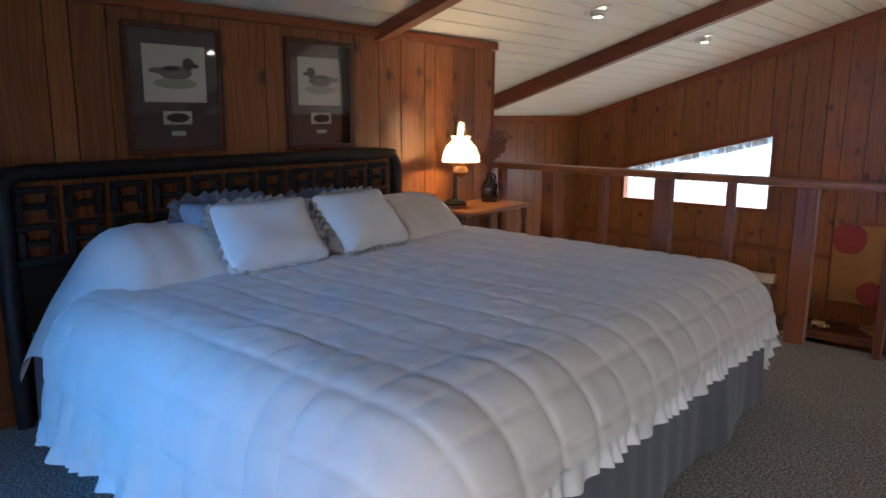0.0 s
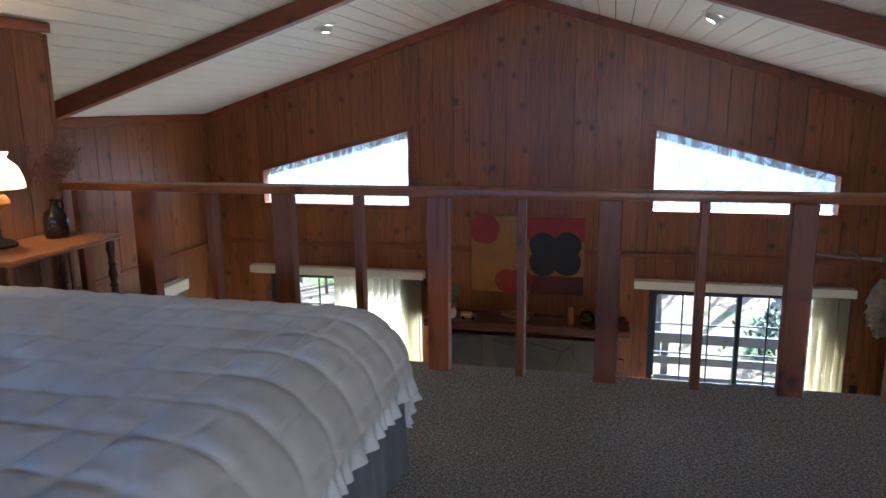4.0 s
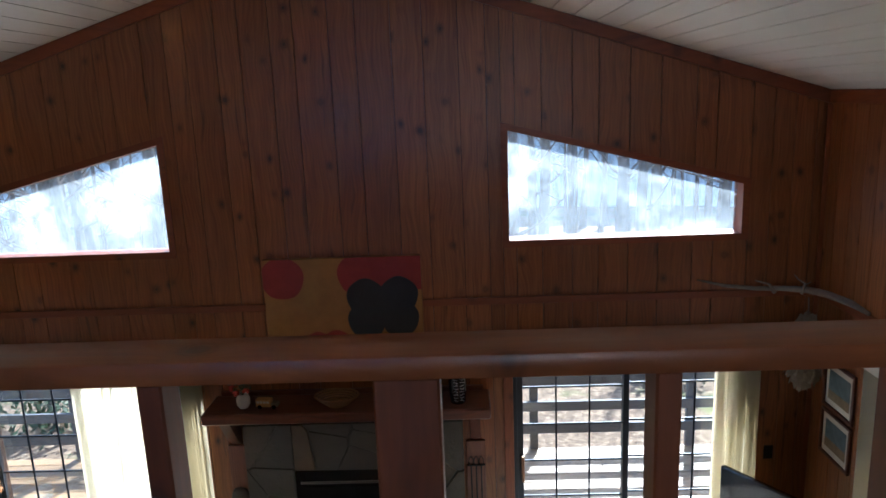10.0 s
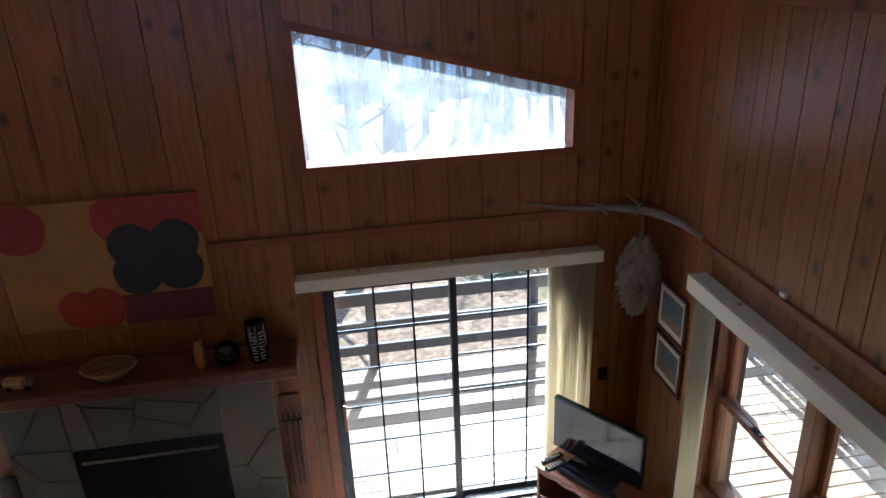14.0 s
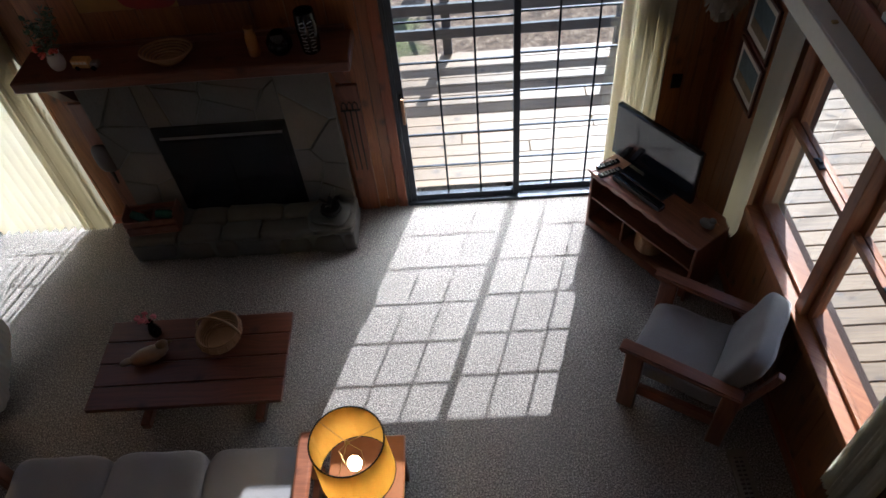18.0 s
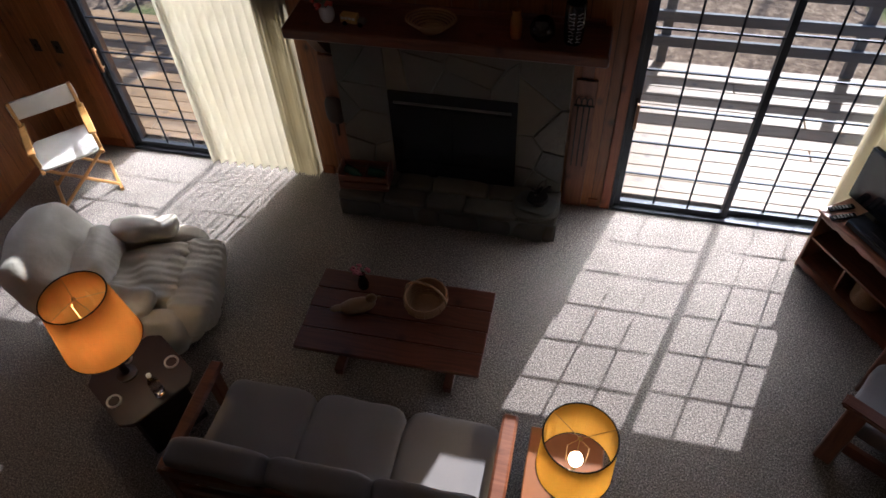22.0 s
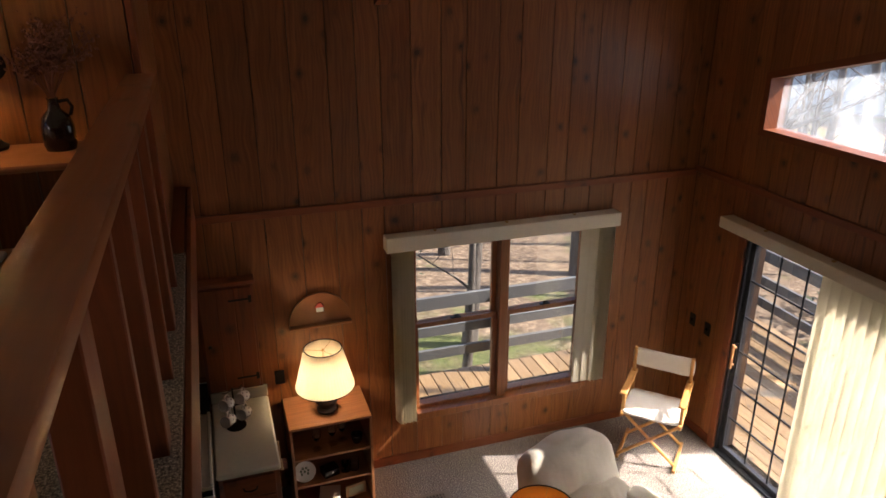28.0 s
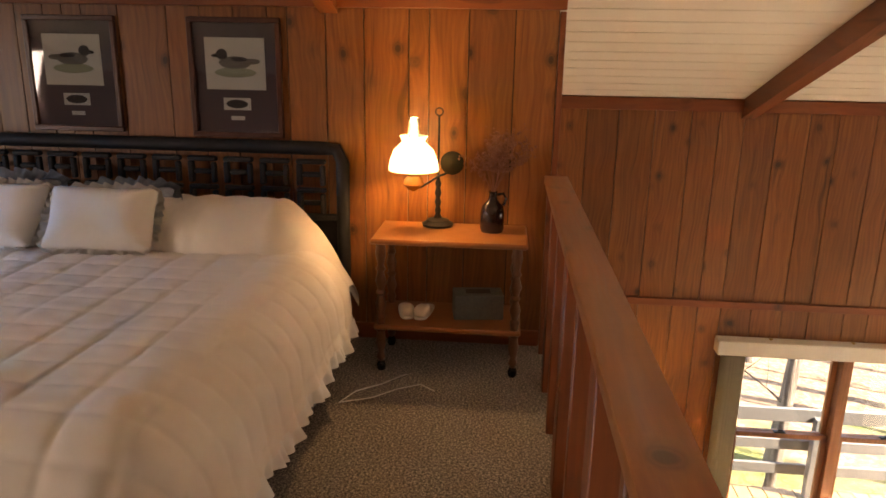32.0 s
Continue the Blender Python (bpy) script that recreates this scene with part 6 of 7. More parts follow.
add_sphere(bm, 0.10, 0, 0.10, 0.04, 0.03, 0.032)
add_sphere(bm, -0.13, 0, 0.065, 0.05, 0.03, 0.014)
add_sphere(bm, 0.145, 0, 0.095, 0.022, 0.012, 0.008)
tagged(bird)
part("body", bm, plain("brown_carved_wood", (0.27, 0.16, 0.08), 0.5, 0.0, 0.4, 25), bird)

# sofa
sofa = thing("sofa", -0.60, 3.705, 0, 0, "three-seat sofa with grey cushions and flat wooden arms", "sofa")
part("frame", boxes((-0.84, 0.84, 0.27, 0.32, 0.16, 0.27), (-0.84, 0.84, -0.36, -0.32, 0.16, 0.30), bevel=0.006), RED_X, sofa)
part("slats", boxes(*[(-0.84 + 0.28 * i + 0.02, -0.84 + 0.28 * i + 0.10, -0.32, 0.27, 0.235, 0.255) for i in range(6)]), RED_X, sofa)
for sx in (-1, 1):
    x = sx * 0.885
    part("arm", boxes((x - 0.045, x + 0.045, -0.36, 0.35, 0.575, 0.61), bevel=0.016), RED_X, sofa, "orange-brown flat wooden arm")
    part("front_leg", boxes((x - 0.03, x + 0.03, 0.22, 0.30, 0.0, 0.574), bevel=0.006), RED_Z, sofa)
    part("back_leg", boxes((x - 0.03, x + 0.03, -0.36, -0.28, 0.0, 0.574), bevel=0.006), RED_Z, sofa)
    part("side_rail", boxes((x - 0.02, x + 0.02, -0.28, 0.22, 0.2, 0.27), bevel=0.004), RED_X, sofa)
part("back_rail", boxes((-0.84, 0.84, -0.385, -0.355, 0.62, 0.70), (-0.84, 0.84, -0.365, -0.335, 0.38, 0.45), bevel=0.006), RED_X, sofa)
for i in range(3):
    x = -0.56 + 0.56 * i
    bm = B()
    add_cushion(bm, x, 0.04, 0.345, 0.565, 0.66, 0.165, 7, 12, wrinkle=0.010, seed=i)
    part("seat_cushion", bm, GREY_CLOTH, sofa, smooth="all")
    bm = B()
    add_cushion(bm, 0, 0, 0, 0.565, 0.17, 0.44, 6, 12, m=pose(x, -0.255, 0.60, 14, 0, 0), wrinkle=0.012, seed=i + 5)
    part("back_cushion", bm, GREY_CLOTH, sofa, smooth="all")


def drum_lamp(name, x, y, z, label, body, shade_mat, r0, r1, z0, z1, pleats=False, base_h=0.3, shade_label="lit fabric shade", bulb_r=0.03, rim=None):
    lp = thing(name, x, y, z, 0, label, "table lamp")
    bm = B()
    add_lathe(bm, body, 22)
    part("base", bm, DARK_WOOD, lp)
    bm = B()
    n = 96 if pleats else 40
    add_lathe(bm, [(r1, z0), (r0, z1)], n, ripple=0.012 if pleats else 0.0, waves=48 if pleats else 0)
    bmesh.ops.solidify(bm, geom=bm.faces[:], thickness=0.0015)
    part("shade", bm, shade_mat, lp, shade_label, "all")
    for r, zz in ((r0, z1), (r1, z0)):
        bm = B()
        add_tube(bm, [(r * math.cos(a * math.pi / 18), r * math.sin(a * math.pi / 18), zz) for a in range(37)], 0.004, 6, False)
        part("rim", bm, rim or BLACK_METAL, lp)
    bm = B()
    for a in range(3):
        add_tube(bm, [(0, 0, z1 - 0.02), (r0 * math.cos(a * 2.094 + 0.4), r0 * math.sin(a * 2.094 + 0.4), z1)], 0.002, 5)
    add_tube(bm, [(0.045, 0, base_h + 0.06), (0.05, 0, z1 - 0.10), (0, 0, z1 - 0.02), (-0.05, 0, z1 - 0.10), (-0.045, 0, base_h + 0.06)], 0.002, 5)
    add_lathe(bm, [(0.0, z1 - 0.025), (0.012, z1 - 0.02), (0.005, z1 - 0.005), (0.0, z1)], 10)
    part("harp", bm, BRASS, lp)
    bm = B()
    add_lathe(bm, [(0.0, base_h), (0.014, base_h), (0.016, base_h + 0.05), (0.0, base_h + 0.052)], 12)
    part("socket", bm, BRASS, lp)
    bm = B()
    add_sphere(bm, 0, 0, base_h + 0.09, bulb_r, bulb_r, bulb_r * 1.25)
    ob = part("bulb", bm, BULB_GLOW, lp, "lit bulb", "all")
    ob.visible_shadow = False
    return lp


ET = 0.50
et = thing("end_table", 0.605, 3.79, 0, 0, "orange-brown pine end table beside the sofa", "side table")
part("top", boxes((-0.205, 0.205, -0.27, 0.27, 0.475, ET), bevel=0.008), STAND_TOP, et)
part("apron", boxes((-0.16, 0.16, -0.24, 0.24, 0.41, 0.474), bevel=0.004), RED_X, et)
for sx in (-1, 1):
    for sy in (-1, 1):
        part("leg", boxes((sx * 0.155 - 0.022, sx * 0.155 + 0.022, sy * 0.235 - 0.022, sy * 0.235 + 0.022, 0.0, 0.473), bevel=0.004), RED_Z, et)
part("shelf", boxes((-0.15, 0.15, -0.22, 0.22, 0.13, 0.15)), RED_X, et)
drum_lamp("sofa_lamp", 0.637, 3.672, ET, "table lamp with a translucent amber drum shade, lit", [(0.0, 0.0), (0.075, 0.0), (0.08, 0.02), (0.05, 0.04), (0.085, 0.12), (0.08, 0.19), (0.03, 0.25), (0.02, 0.29), (0.0, 0.30)], AMBER_SHADE, 0.168, 0.180, 0.41, 0.73, base_h=0.41, shade_label="glowing amber parchment shade", bulb_r=0.035)

st = thing("corner_table", -1.937, 3.89, 0, -32, "dark wooden side table with clipped corners", "side table")
bm = B()
ring = [(-0.25, -0.19), (-0.19, -0.25), (0.19, -0.25), (0.25, -0.19), (0.25, 0.19), (0.19, 0.25), (-0.19, 0.25), (-0.25, 0.19)]
lo, hi = [bm.verts.new((x, y, 0.49)) for x, y in ring], [bm.verts.new((x, y, 0.52)) for x, y in ring]
bm.faces.new(lo[::-1])
bm.faces.new(hi)
for i in range(8):
    bm.faces.new((lo[i], lo[(i + 1) % 8], hi[(i + 1) % 8], hi[i]))
bmesh.ops.bevel(bm, geom=bm.edges[:], offset=0.006, segments=2, affect="EDGES")
part("top", bm, DARK_WOOD, st)
part("body", boxes((-0.15, 0.15, -0.16, 0.18, 0.06, 0.489), bevel=0.006), DARK_WOOD, st)
part("plinth", boxes((-0.17, 0.17, -0.18, 0.20, 0.0, 0.059), bevel=0.006), DARK_WOOD, st)
drum_lamp("corner_lamp", -2.03, 3.90, 0.52, "table lamp with an orange parchment shade, lit", [(0.0, 0.0), (0.06, 0.0), (0.062, 0.015), (0.025, 0.03), (0.02, 0.10), (0.035, 0.14), (0.02, 0.18), (0.016, 0.32), (0.0, 0.33)], ORANGE_SHADE, 0.175, 0.218, 0.36, 0.77, base_h=0.44, shade_label="glowing orange parchment shade")
cm = st.matrix_world.copy()
for i, (x, y) in enumerate(((-0.19, 0.0), (0.03, -0.19), (0.04, 0.19), (0.05, -0.02))):
    p = cm @ Vector((x, y, 0.521))
    if i < 3:
        co = thing("coaster", p.x, p.y, p.z, 0, "round clear glass coaster with a white rim", "coaster", "coasters")
        bm = B()
        add_lathe(bm, [(0.0, 0.003), (0.036, 0.003), (0.04, 0.010), (0.044, 0.010), (0.046, 0.0), (0.0, 0.0)], 26)
        part("dish", bm, CERAMIC if i < 9 else CLEAR, co)
        bm = B()
        add_lathe(bm, [(0.0, 0.0042), (0.033, 0.0042)], 22)
        part("inlay", bm, DARK_WOOD, co, "dark inlay")
p = cm @ Vector((0.18, 0.03, 0.521))
bt = thing("water_bottle", p.x, p.y, p.z, 0, "clear plastic water bottle", "bottle")
bm = B()
add_lathe(bm, [(0.0, 0.0), (0.03, 0.0), (0.033, 0.01), (0.033, 0.05), (0.030, 0.055), (0.033, 0.06), (0.033, 0.12), (0.026, 0.15), (0.013, 0.175), (0.012, 0.19)], 18)
part("body", bm, CLEAR, bt)
bm = B()
add_lathe(bm, [(0.0, 0.205), (0.014, 0.205), (0.014, 0.188), (0.0, 0.188)], 14)
part("cap", bm, WHITE_PLASTIC, bt, "white cap")

# cream recliner
rc = thing("recliner", -2.45, 4.68, 0, 13, "cream leatherette recliner with gathered cushions", "armchair")
bm = B()
add_cushion(bm, 0.05, 0.0, 0.17, 0.82, 0.74, 0.30, 6, 10, wrinkle=0.012)
part("base", bm, CREAM_LEATHER, rc, smooth="all")
bm = B()
add_lathe(bm, [(0.0, 0.0), (0.30, 0.0), (0.31, 0.02), (0.28, 0.03), (0.0, 0.03)], 28)
part("swivel_ring", bm, DARK_WOOD, rc)


def gathered(cx, cy, cz, sx, sy, sz, m, seed, rays=0.016):
    bm = B()
    add_cushion(bm, 0, 0, 0, sx, sy, sz, 3.4, 48, wrinkle=0.03, seed=seed)
    for v in bm.verts:
        f = 0.6 * math.sin(v.co.y * 105 + 8.0 * noise.noise(Vector((v.co.x * 3, v.co.y * 3, seed + v.co.z * 3)))) * rays
        f += 0.9 * rays * noise.noise(v.co * 11 + Vector((seed, 0, 0)))
        edge = min(1.0, abs(v.co.x) / (sx / 2)) ** 2
        way = Vector((v.co.x / sx, v.co.y / sy * 0.3, v.co.z / sz))
        v.co += way.normalized() * f * (0.45 + 0.55 * edge)
    bmesh.ops.transform(bm, matrix=m, verts=bm.verts)
    return bm


part("seat_cushion", gathered(0, 0, 0, 0.56, 0.54, 0.22, pose(0.10, 0.0, 0.40, 0, -4, 0), 1, 0.010), CREAM_LEATHER, rc, smooth="all")
part("front_roll", gathered(0, 0, 0, 0.30, 0.74, 0.36, pose(0.42, 0.0, 0.29, 0, 8, 0), 2, 0.012), CREAM_LEATHER, rc, smooth="all")
part("back_cushion", gathered(0, 0, 0, 0.34, 0.76, 0.80, pose(-0.44, 0.0, 0.54, 0, -24, 0), 3, 0.0006), CREAM_LEATHER, rc, smooth="all")
part("back_lower", gathered(0, 0, 0, 0.24, 0.62, 0.32, pose(-0.24, 0.0, 0.52, 0, -16, 0), 4, 0.003), CREAM_LEATHER, rc, smooth="all")
for s in (-1, 1):
    bm = B()
    add_cushion(bm, 0, 0, 0, 0.46, 0.21, 0.15, 4.5, 14, m=pose(0.02, s * 0.33, 0.535, s * -14, 0, s * 6), wrinkle=0.035, seed=8 + s)
    arm = part("arm", bm, CREAM_LEATHER, rc, smooth="all")
    bm = B()
    add_cushion(bm, 0.03, s * 0.38, 0.26, 0.74, 0.16, 0.42, 5, 10, wrinkle=0.015, seed=12 + s)
    part("side_panel", bm, CREAM_LEATHER, arm, smooth="all")

# director's chair
dc = thing("directors_chair", -3.68, 5.80, 0, -45, "folding director's chair with white canvas and varnished wood", "chair")
for y in (-0.235, 0.235):
    part("arm", boxes((-0.24, 0.22, y - 0.03, y + 0.03, 0.625, 0.648), bevel=0.008), BEECH, dc)
    part("foot_rail", boxes((-0.22, 0.22, y - 0.014, y + 0.014, 0.0, 0.03), bevel=0.004), BEECH, dc)
    part("back_post", boxes((-0.205, -0.175, y - 0.014, y + 0.014, 0.43, 0.88), bevel=0.004), BEECH, dc)
    part("front_post", boxes((0.14, 0.17, y - 0.014, y + 0.014, 0.43, 0.624), bevel=0.004), BEECH, dc)
    part("seat_rail", boxes((-0.21, 0.21, y - 0.014, y + 0.014, 0.42, 0.45), bevel=0.004), BEECH, dc)
for x in (-0.16, 0.16):
    for s in (-1, 1):
        bm = B()
        add_tube(bm, [(x + 0.012 * s, s * -0.235, 0.02), (x + 0.012 * s, s * 0.235, 0.43)], 0.014, 6)
        part("cross_leg", bm, BEECH, dc)
bm = B()
add_cushion(bm, 0, 0, 0.452, 0.42, 0.47, 0.022, 8, 10, wrinkle=0.012)
part("seat", bm, CANVAS, dc, "white canvas seat", "all")
bm = B()
add_cushion(bm, -0.20, 0, 0.785, 0.022, 0.51, 0.17, 8, 10, wrinkle=0.008)
part("backrest", bm, CANVAS, dc, "white canvas back")

# bookshelf with a pleated lamp
bs = thing("bookshelf", -3.97, 3.08, 0, 0, "low red-brown bookcase holding glassware and books", "bookcase")
BH = 0.83
part("side", boxes((-0.215, 0.215, -0.30, -0.28, 0.0, BH), bevel=0.003), SHELF_WOOD, bs)
part("side", boxes((-0.215, 0.215, 0.28, 0.30, 0.0, BH), bevel=0.003), SHELF_WOOD, bs)
part("top", boxes((-0.215, 0.22, -0.30, 0.30, BH + 0.001, BH + 0.02), bevel=0.003), SHELF_WOOD, bs)
for z in (0.06, 0.31, 0.55):
    part("shelf", boxes((-0.20, 0.20, -0.279, 0.279, z, z + 0.018), bevel=0.002), SHELF_WOOD, bs)
part("plinth", boxes((0.18, 0.195, -0.279, 0.279, 0.0, 0.058), bevel=0.002), SHELF_WOOD, bs)
part("back", boxes((-0.215, -0.205, -0.279, 0.279, 0.06, BH), bevel=0), DARK_WOOD, bs)
drum_lamp("shelf_lamp", -3.93, 3.08, BH + 0.02, "table lamp with a pleated cream shade, lit", [(0.0, 0.0), (0.07, 0.0), (0.075, 0.02), (0.055, 0.04), (0.085, 0.09), (0.075, 0.13), (0.03, 0.17), (0.016, 0.20), (0.0, 0.21)], CREAM_SHADE, 0.135, 0.215, 0.21, 0.52, True, 0.24, "glowing pleated cream shade", rim=BLACK_METAL)
for i, (y, z) in enumerate(((-0.10, 0.568), (0.02, 0.568), (0.10, 0.568))):
    gl_ = thing("wine_glass", -3.86 - 0.03 * i, 3.08 + y, z, 0, "clear stemmed wine glass on the shelf", "glass", "wine glasses")
    bm = B()
    add_lathe(bm, [(0.0, 0.0), (0.032, 0.0), (0.032, 0.003), (0.005, 0.006), (0.004, 0.07), (0.02, 0.085), (0.034, 0.12), (0.030, 0.165), (0.029, 0.165), (0.031, 0.12), (0.0, 0.085)], 18)
    part("bowl", bm, GLASS, gl_)
for nm, lb, cat, y, z, mat, prof in (("tea_cup", "small dark glazed cup on the shelf", "cup", 0.20, 0.568, BROWN_GLAZE, [(0, 0), (0.03, 0), (0.04, 0.03), (0.045, 0.07), (0.04, 0.07), (0.0, 0.02)]),
                                     ("glass_mug", "clear glass mug on the shelf", "mug", 0.17, 0.328, GLASS, [(0, 0), (0.035, 0), (0.037, 0.09), (0.034, 0.09), (0.03, 0.01), (0, 0.01)]),
                                     ("glass_jar", "squat clear glass jar", "jar", 0.10, 0.328, GLASS, [(0, 0), (0.035, 0), (0.04, 0.03), (0.03, 0.06), (0.03, 0.08), (0.027, 0.08), (0.0, 0.01)])):
    ob = thing(nm, -3.86, 3.08 + y, z, 0, lb, cat)
    bm = B()
    add_lathe(bm, prof, 18)
    part("body", bm, mat, ob)
bx_ = thing("trinket_box", -3.86, 3.06, 0.328, 15, "small dark wooden trinket box", "box")
part("case", boxes((-0.05, 0.05, -0.06, 0.06, 0.0, 0.045)), BROWN_GLAZE, bx_)
part("lid", boxes((-0.052, 0.052, -0.062, 0.062, 0.046, 0.06)), BROWN_GLAZE, bx_)
part("clasp", boxes((0.053, 0.057, -0.006, 0.006, 0.035, 0.052), bevel=0.001), CHROME, bx_)
pl = thing("plate", -3.84, 2.87, 0.328, 0, "patterned china plate standing on the shelf", "plate")
bm = B()
add_lathe(bm, [(0.0, 0.0), (0.05, 0.0), (0.08, 0.012), (0.082, 0.014), (0.05, 0.006), (0.0, 0.006)], 24, m=pose(0, 0, 0.082, 0, 75, 0))
part("dish", bm, CERAMIC, pl)
bm = B()
for i in range(7):
    add_sphere(bm, 0.028 * math.cos(i * 0.9) * (i > 0), 0.028 * math.sin(i * 0.9) * (i > 0), 0.008, 0.011, 0.008, 0.003, 6)
bmesh.ops.transform(bm, matrix=pose(0, 0, 0.082, 0, 75, 0), verts=bm.verts)
part("motif", bm, LEAF, pl, "green painted motif")
bk = thing("book", -3.91, 2.98, 0.078, 8, "maroon book lying on the bottom shelf", "book", "books")
part("cover", boxes((-0.12, 0.12, -0.10, 0.08, 0.0, 0.03), bevel=0.003), MAROON, bk)
part("pages", boxes((-0.11, 0.121, -0.09, 0.07, 0.004, 0.026), bevel=0), PAPER, bk)
bk = thing("magazine", -3.88, 3.05, 0.108, -12, "pale glossy magazine on the book", "magazine", "books")
part("cover", boxes((-0.10, 0.12, -0.08, 0.08, 0.0, 0.012), bevel=0.002), PAPER, bk)
fr_ = thing("photo_stand", -3.86, 3.25, 0.078, 10, "small gilt picture frame on the bottom shelf", "picture")
part("frame", boxes((-0.012, 0.012, -0.08, 0.08, 0.0, 0.11), bevel=0.004), PALE_WOOD, fr_)
part("picture", boxes((0.0125, 0.014, -0.06, 0.06, 0.02, 0.09), bevel=0), INK_GREEN, fr_)

# plaque, wall panel, plates on the west and north walls
pq = thing("wall_plaque", XL + 0.004, 3.115, 1.44, 0, "half-round varnished wooden plaque with a small house", "plaque")
bm = B()
ring = [(0.23 * math.cos(a * math.pi / 20), 0.24 * math.sin(a * math.pi / 20)) for a in range(21)]
f_, b_ = [bm.verts.new((0.022, y, z)) for y, z in ring], [bm.verts.new((0.0, y, z)) for y, z in ring]
bm.faces.new(f_)
for i in range(20):
    bm.faces.new((f_[i], b_[i], b_[i + 1], f_[i + 1]))
bm.faces.new((f_[0], f_[-1], b_[-1], b_[0]))
part("board", bm, STAND_TOP, pq)
part("ledge", boxes((0.0, 0.06, -0.23, 0.23, -0.022, -0.001)), STAND_TOP, pq)
part("house", boxes((0.0225, 0.032, -0.028, 0.028, 0.09, 0.13)), CERAMIC, pq, "white house body")
bm = B()
add_hex(bm, [(0.0225, -0.036, 0.13), (0.036, -0.036, 0.13), (0.036, 0.036, 0.13), (0.0225, 0.036, 0.13)], [(0.0225, -0.01, 0.165), (0.036, -0.01, 0.165), (0.036, 0.01, 0.165), (0.0225, 0.01, 0.165)])
part("house_roof", bm, FLOWER_RED, pq, "red roof")
wp = thing("wall_cabinet", XL + 0.004, 2.455, 1.02, 0, "shallow dark pine wall cabinet with iron strap hinges", "cabinet")
part("body", boxes((0.0, 0.08, -0.195, 0.195, 0.0, 0.84)), TRIM_Z, wp)
part("cornice", boxes((0.0, 0.11, -0.21, 0.21, 0.841, 0.87)), TRIM_Y, wp)
dr_ = part("door", boxes((0.081, 0.092, -0.18, 0.18, 0.02, 0.82), bevel=0.002), TRIM_Z, wp)
for i in range(3):
    part("plank", boxes((0.0925, 0.100, -0.178 + 0.12 * i, -0.062 + 0.12 * i, 0.022, 0.818), bevel=0.003), TRIM_Z, dr_)
for z in (0.10, 0.72):
    bm = boxes((0.1005, 0.104, 0.02, 0.175, z, z + 0.014), (0.1005, 0.106, 0.155, 0.178, z - 0.02, z + 0.034), bevel=0.001)
    part("hinge", bm, IRON, dr_, "black iron strap hinge")
part("knob", boxes((0.1005, 0.122, -0.15, -0.125, 0.38, 0.405), bevel=0.006), IRON, dr_)
for x in (-4.02, -3.82):
    sp = thing("switch_plate", x, YG - 0.003, 1.03, 0, "dark brown switch plate on the boards", "switch plate", "switch plates")
    part("plate", boxes((-0.036, 0.036, -0.008, 0.0, -0.058, 0.058), bevel=0.003), BLACK_METAL, sp)
    part("toggle", boxes((-0.006, 0.006, -0.018, -0.008, -0.012, 0.012), bevel=0.001), GLOSS_BLACK, sp)
for x, y in ((2.72, YG - 0.003),):
    sp = thing("outlet_plate", x, y, 1.05, 0, "dark brown outlet plate on the boards", "switch plate", "switch plates")
    part("plate", boxes((-0.036, 0.036, -0.008, 0.0, -0.058, 0.058), bevel=0.003), BLACK_METAL, sp)
ol = thing("outlet_plate", XL + 0.003, 2.78, 1.02, 90, "dark brown outlet plate on the boards", "switch plate", "switch plates")
part("plate", boxes((-0.036, 0.036, -0.008, 0.0, -0.058, 0.058), bevel=0.003), BLACK_METAL, ol)

for x, y, rz in ((-3.71, 3.74, 0), (2.735, 3.87, 0), (-3.93, 5.35, 0)):
    vt = thing("floor_vent", x, y, 0.001, rz, "taupe metal floor register in the carpet", "vent", "floor vents")
    part("frame", boxes((-0.055, 0.055, -0.24, -0.19, 0, 0.008), (-0.055, 0.055, 0.19, 0.24, 0, 0.008), (-0.055, -0.026, -0.19, 0.19, 0, 0.008), (0.026, 0.055, -0.19, 0.19, 0, 0.008), (-0.003, 0.003, -0.19, 0.19, 0, 0.008), bevel=0.001), TAUPE_METAL, vt)
    part("backing", boxes((-0.026, 0.026, -0.19, 0.19, 0.0, 0.002), bevel=0), INK, vt)
    for i in range(14):
        y0 = -0.186 + 0.0272 * i
        part("slat", boxes((-0.026, 0.026, y0, y0 + 0.013, 0.002, 0.007), bevel=0), TAUPE_METAL, vt, "", False)

# kitchen end
kc = thing("kitchen_counter", -3.745, 2.475, 0, 0, "red-stained pine base cabinet with iron strap hinges", "cabinet")
part("body", boxes((-0.45, 0.38, -0.195, 0.195, 0.09, 0.86), bevel=0.003), RED_Z, kc)
part("toe_kick", boxes((-0.45, 0.32, -0.19, 0.19, 0.0, 0.089), bevel=0), INK, kc)
dw = part("drawer", boxes((0.381, 0.396, -0.165, 0.165, 0.68, 0.83), bevel=0.004), TRIM_Y, kc)
bm = B()
add_tube(bm, [(0.397, -0.045, 0.755), (0.418, -0.035, 0.748), (0.422, 0.0, 0.742), (0.418, 0.035, 0.748), (0.397, 0.045, 0.755)], 0.006, 6)
part("pull", bm, IRON, dw, "black iron bail pull")
dd = part("door", boxes((0.381, 0.396, -0.165, 0.165, 0.12, 0.66), bevel=0.004), TRIM_Z, kc)
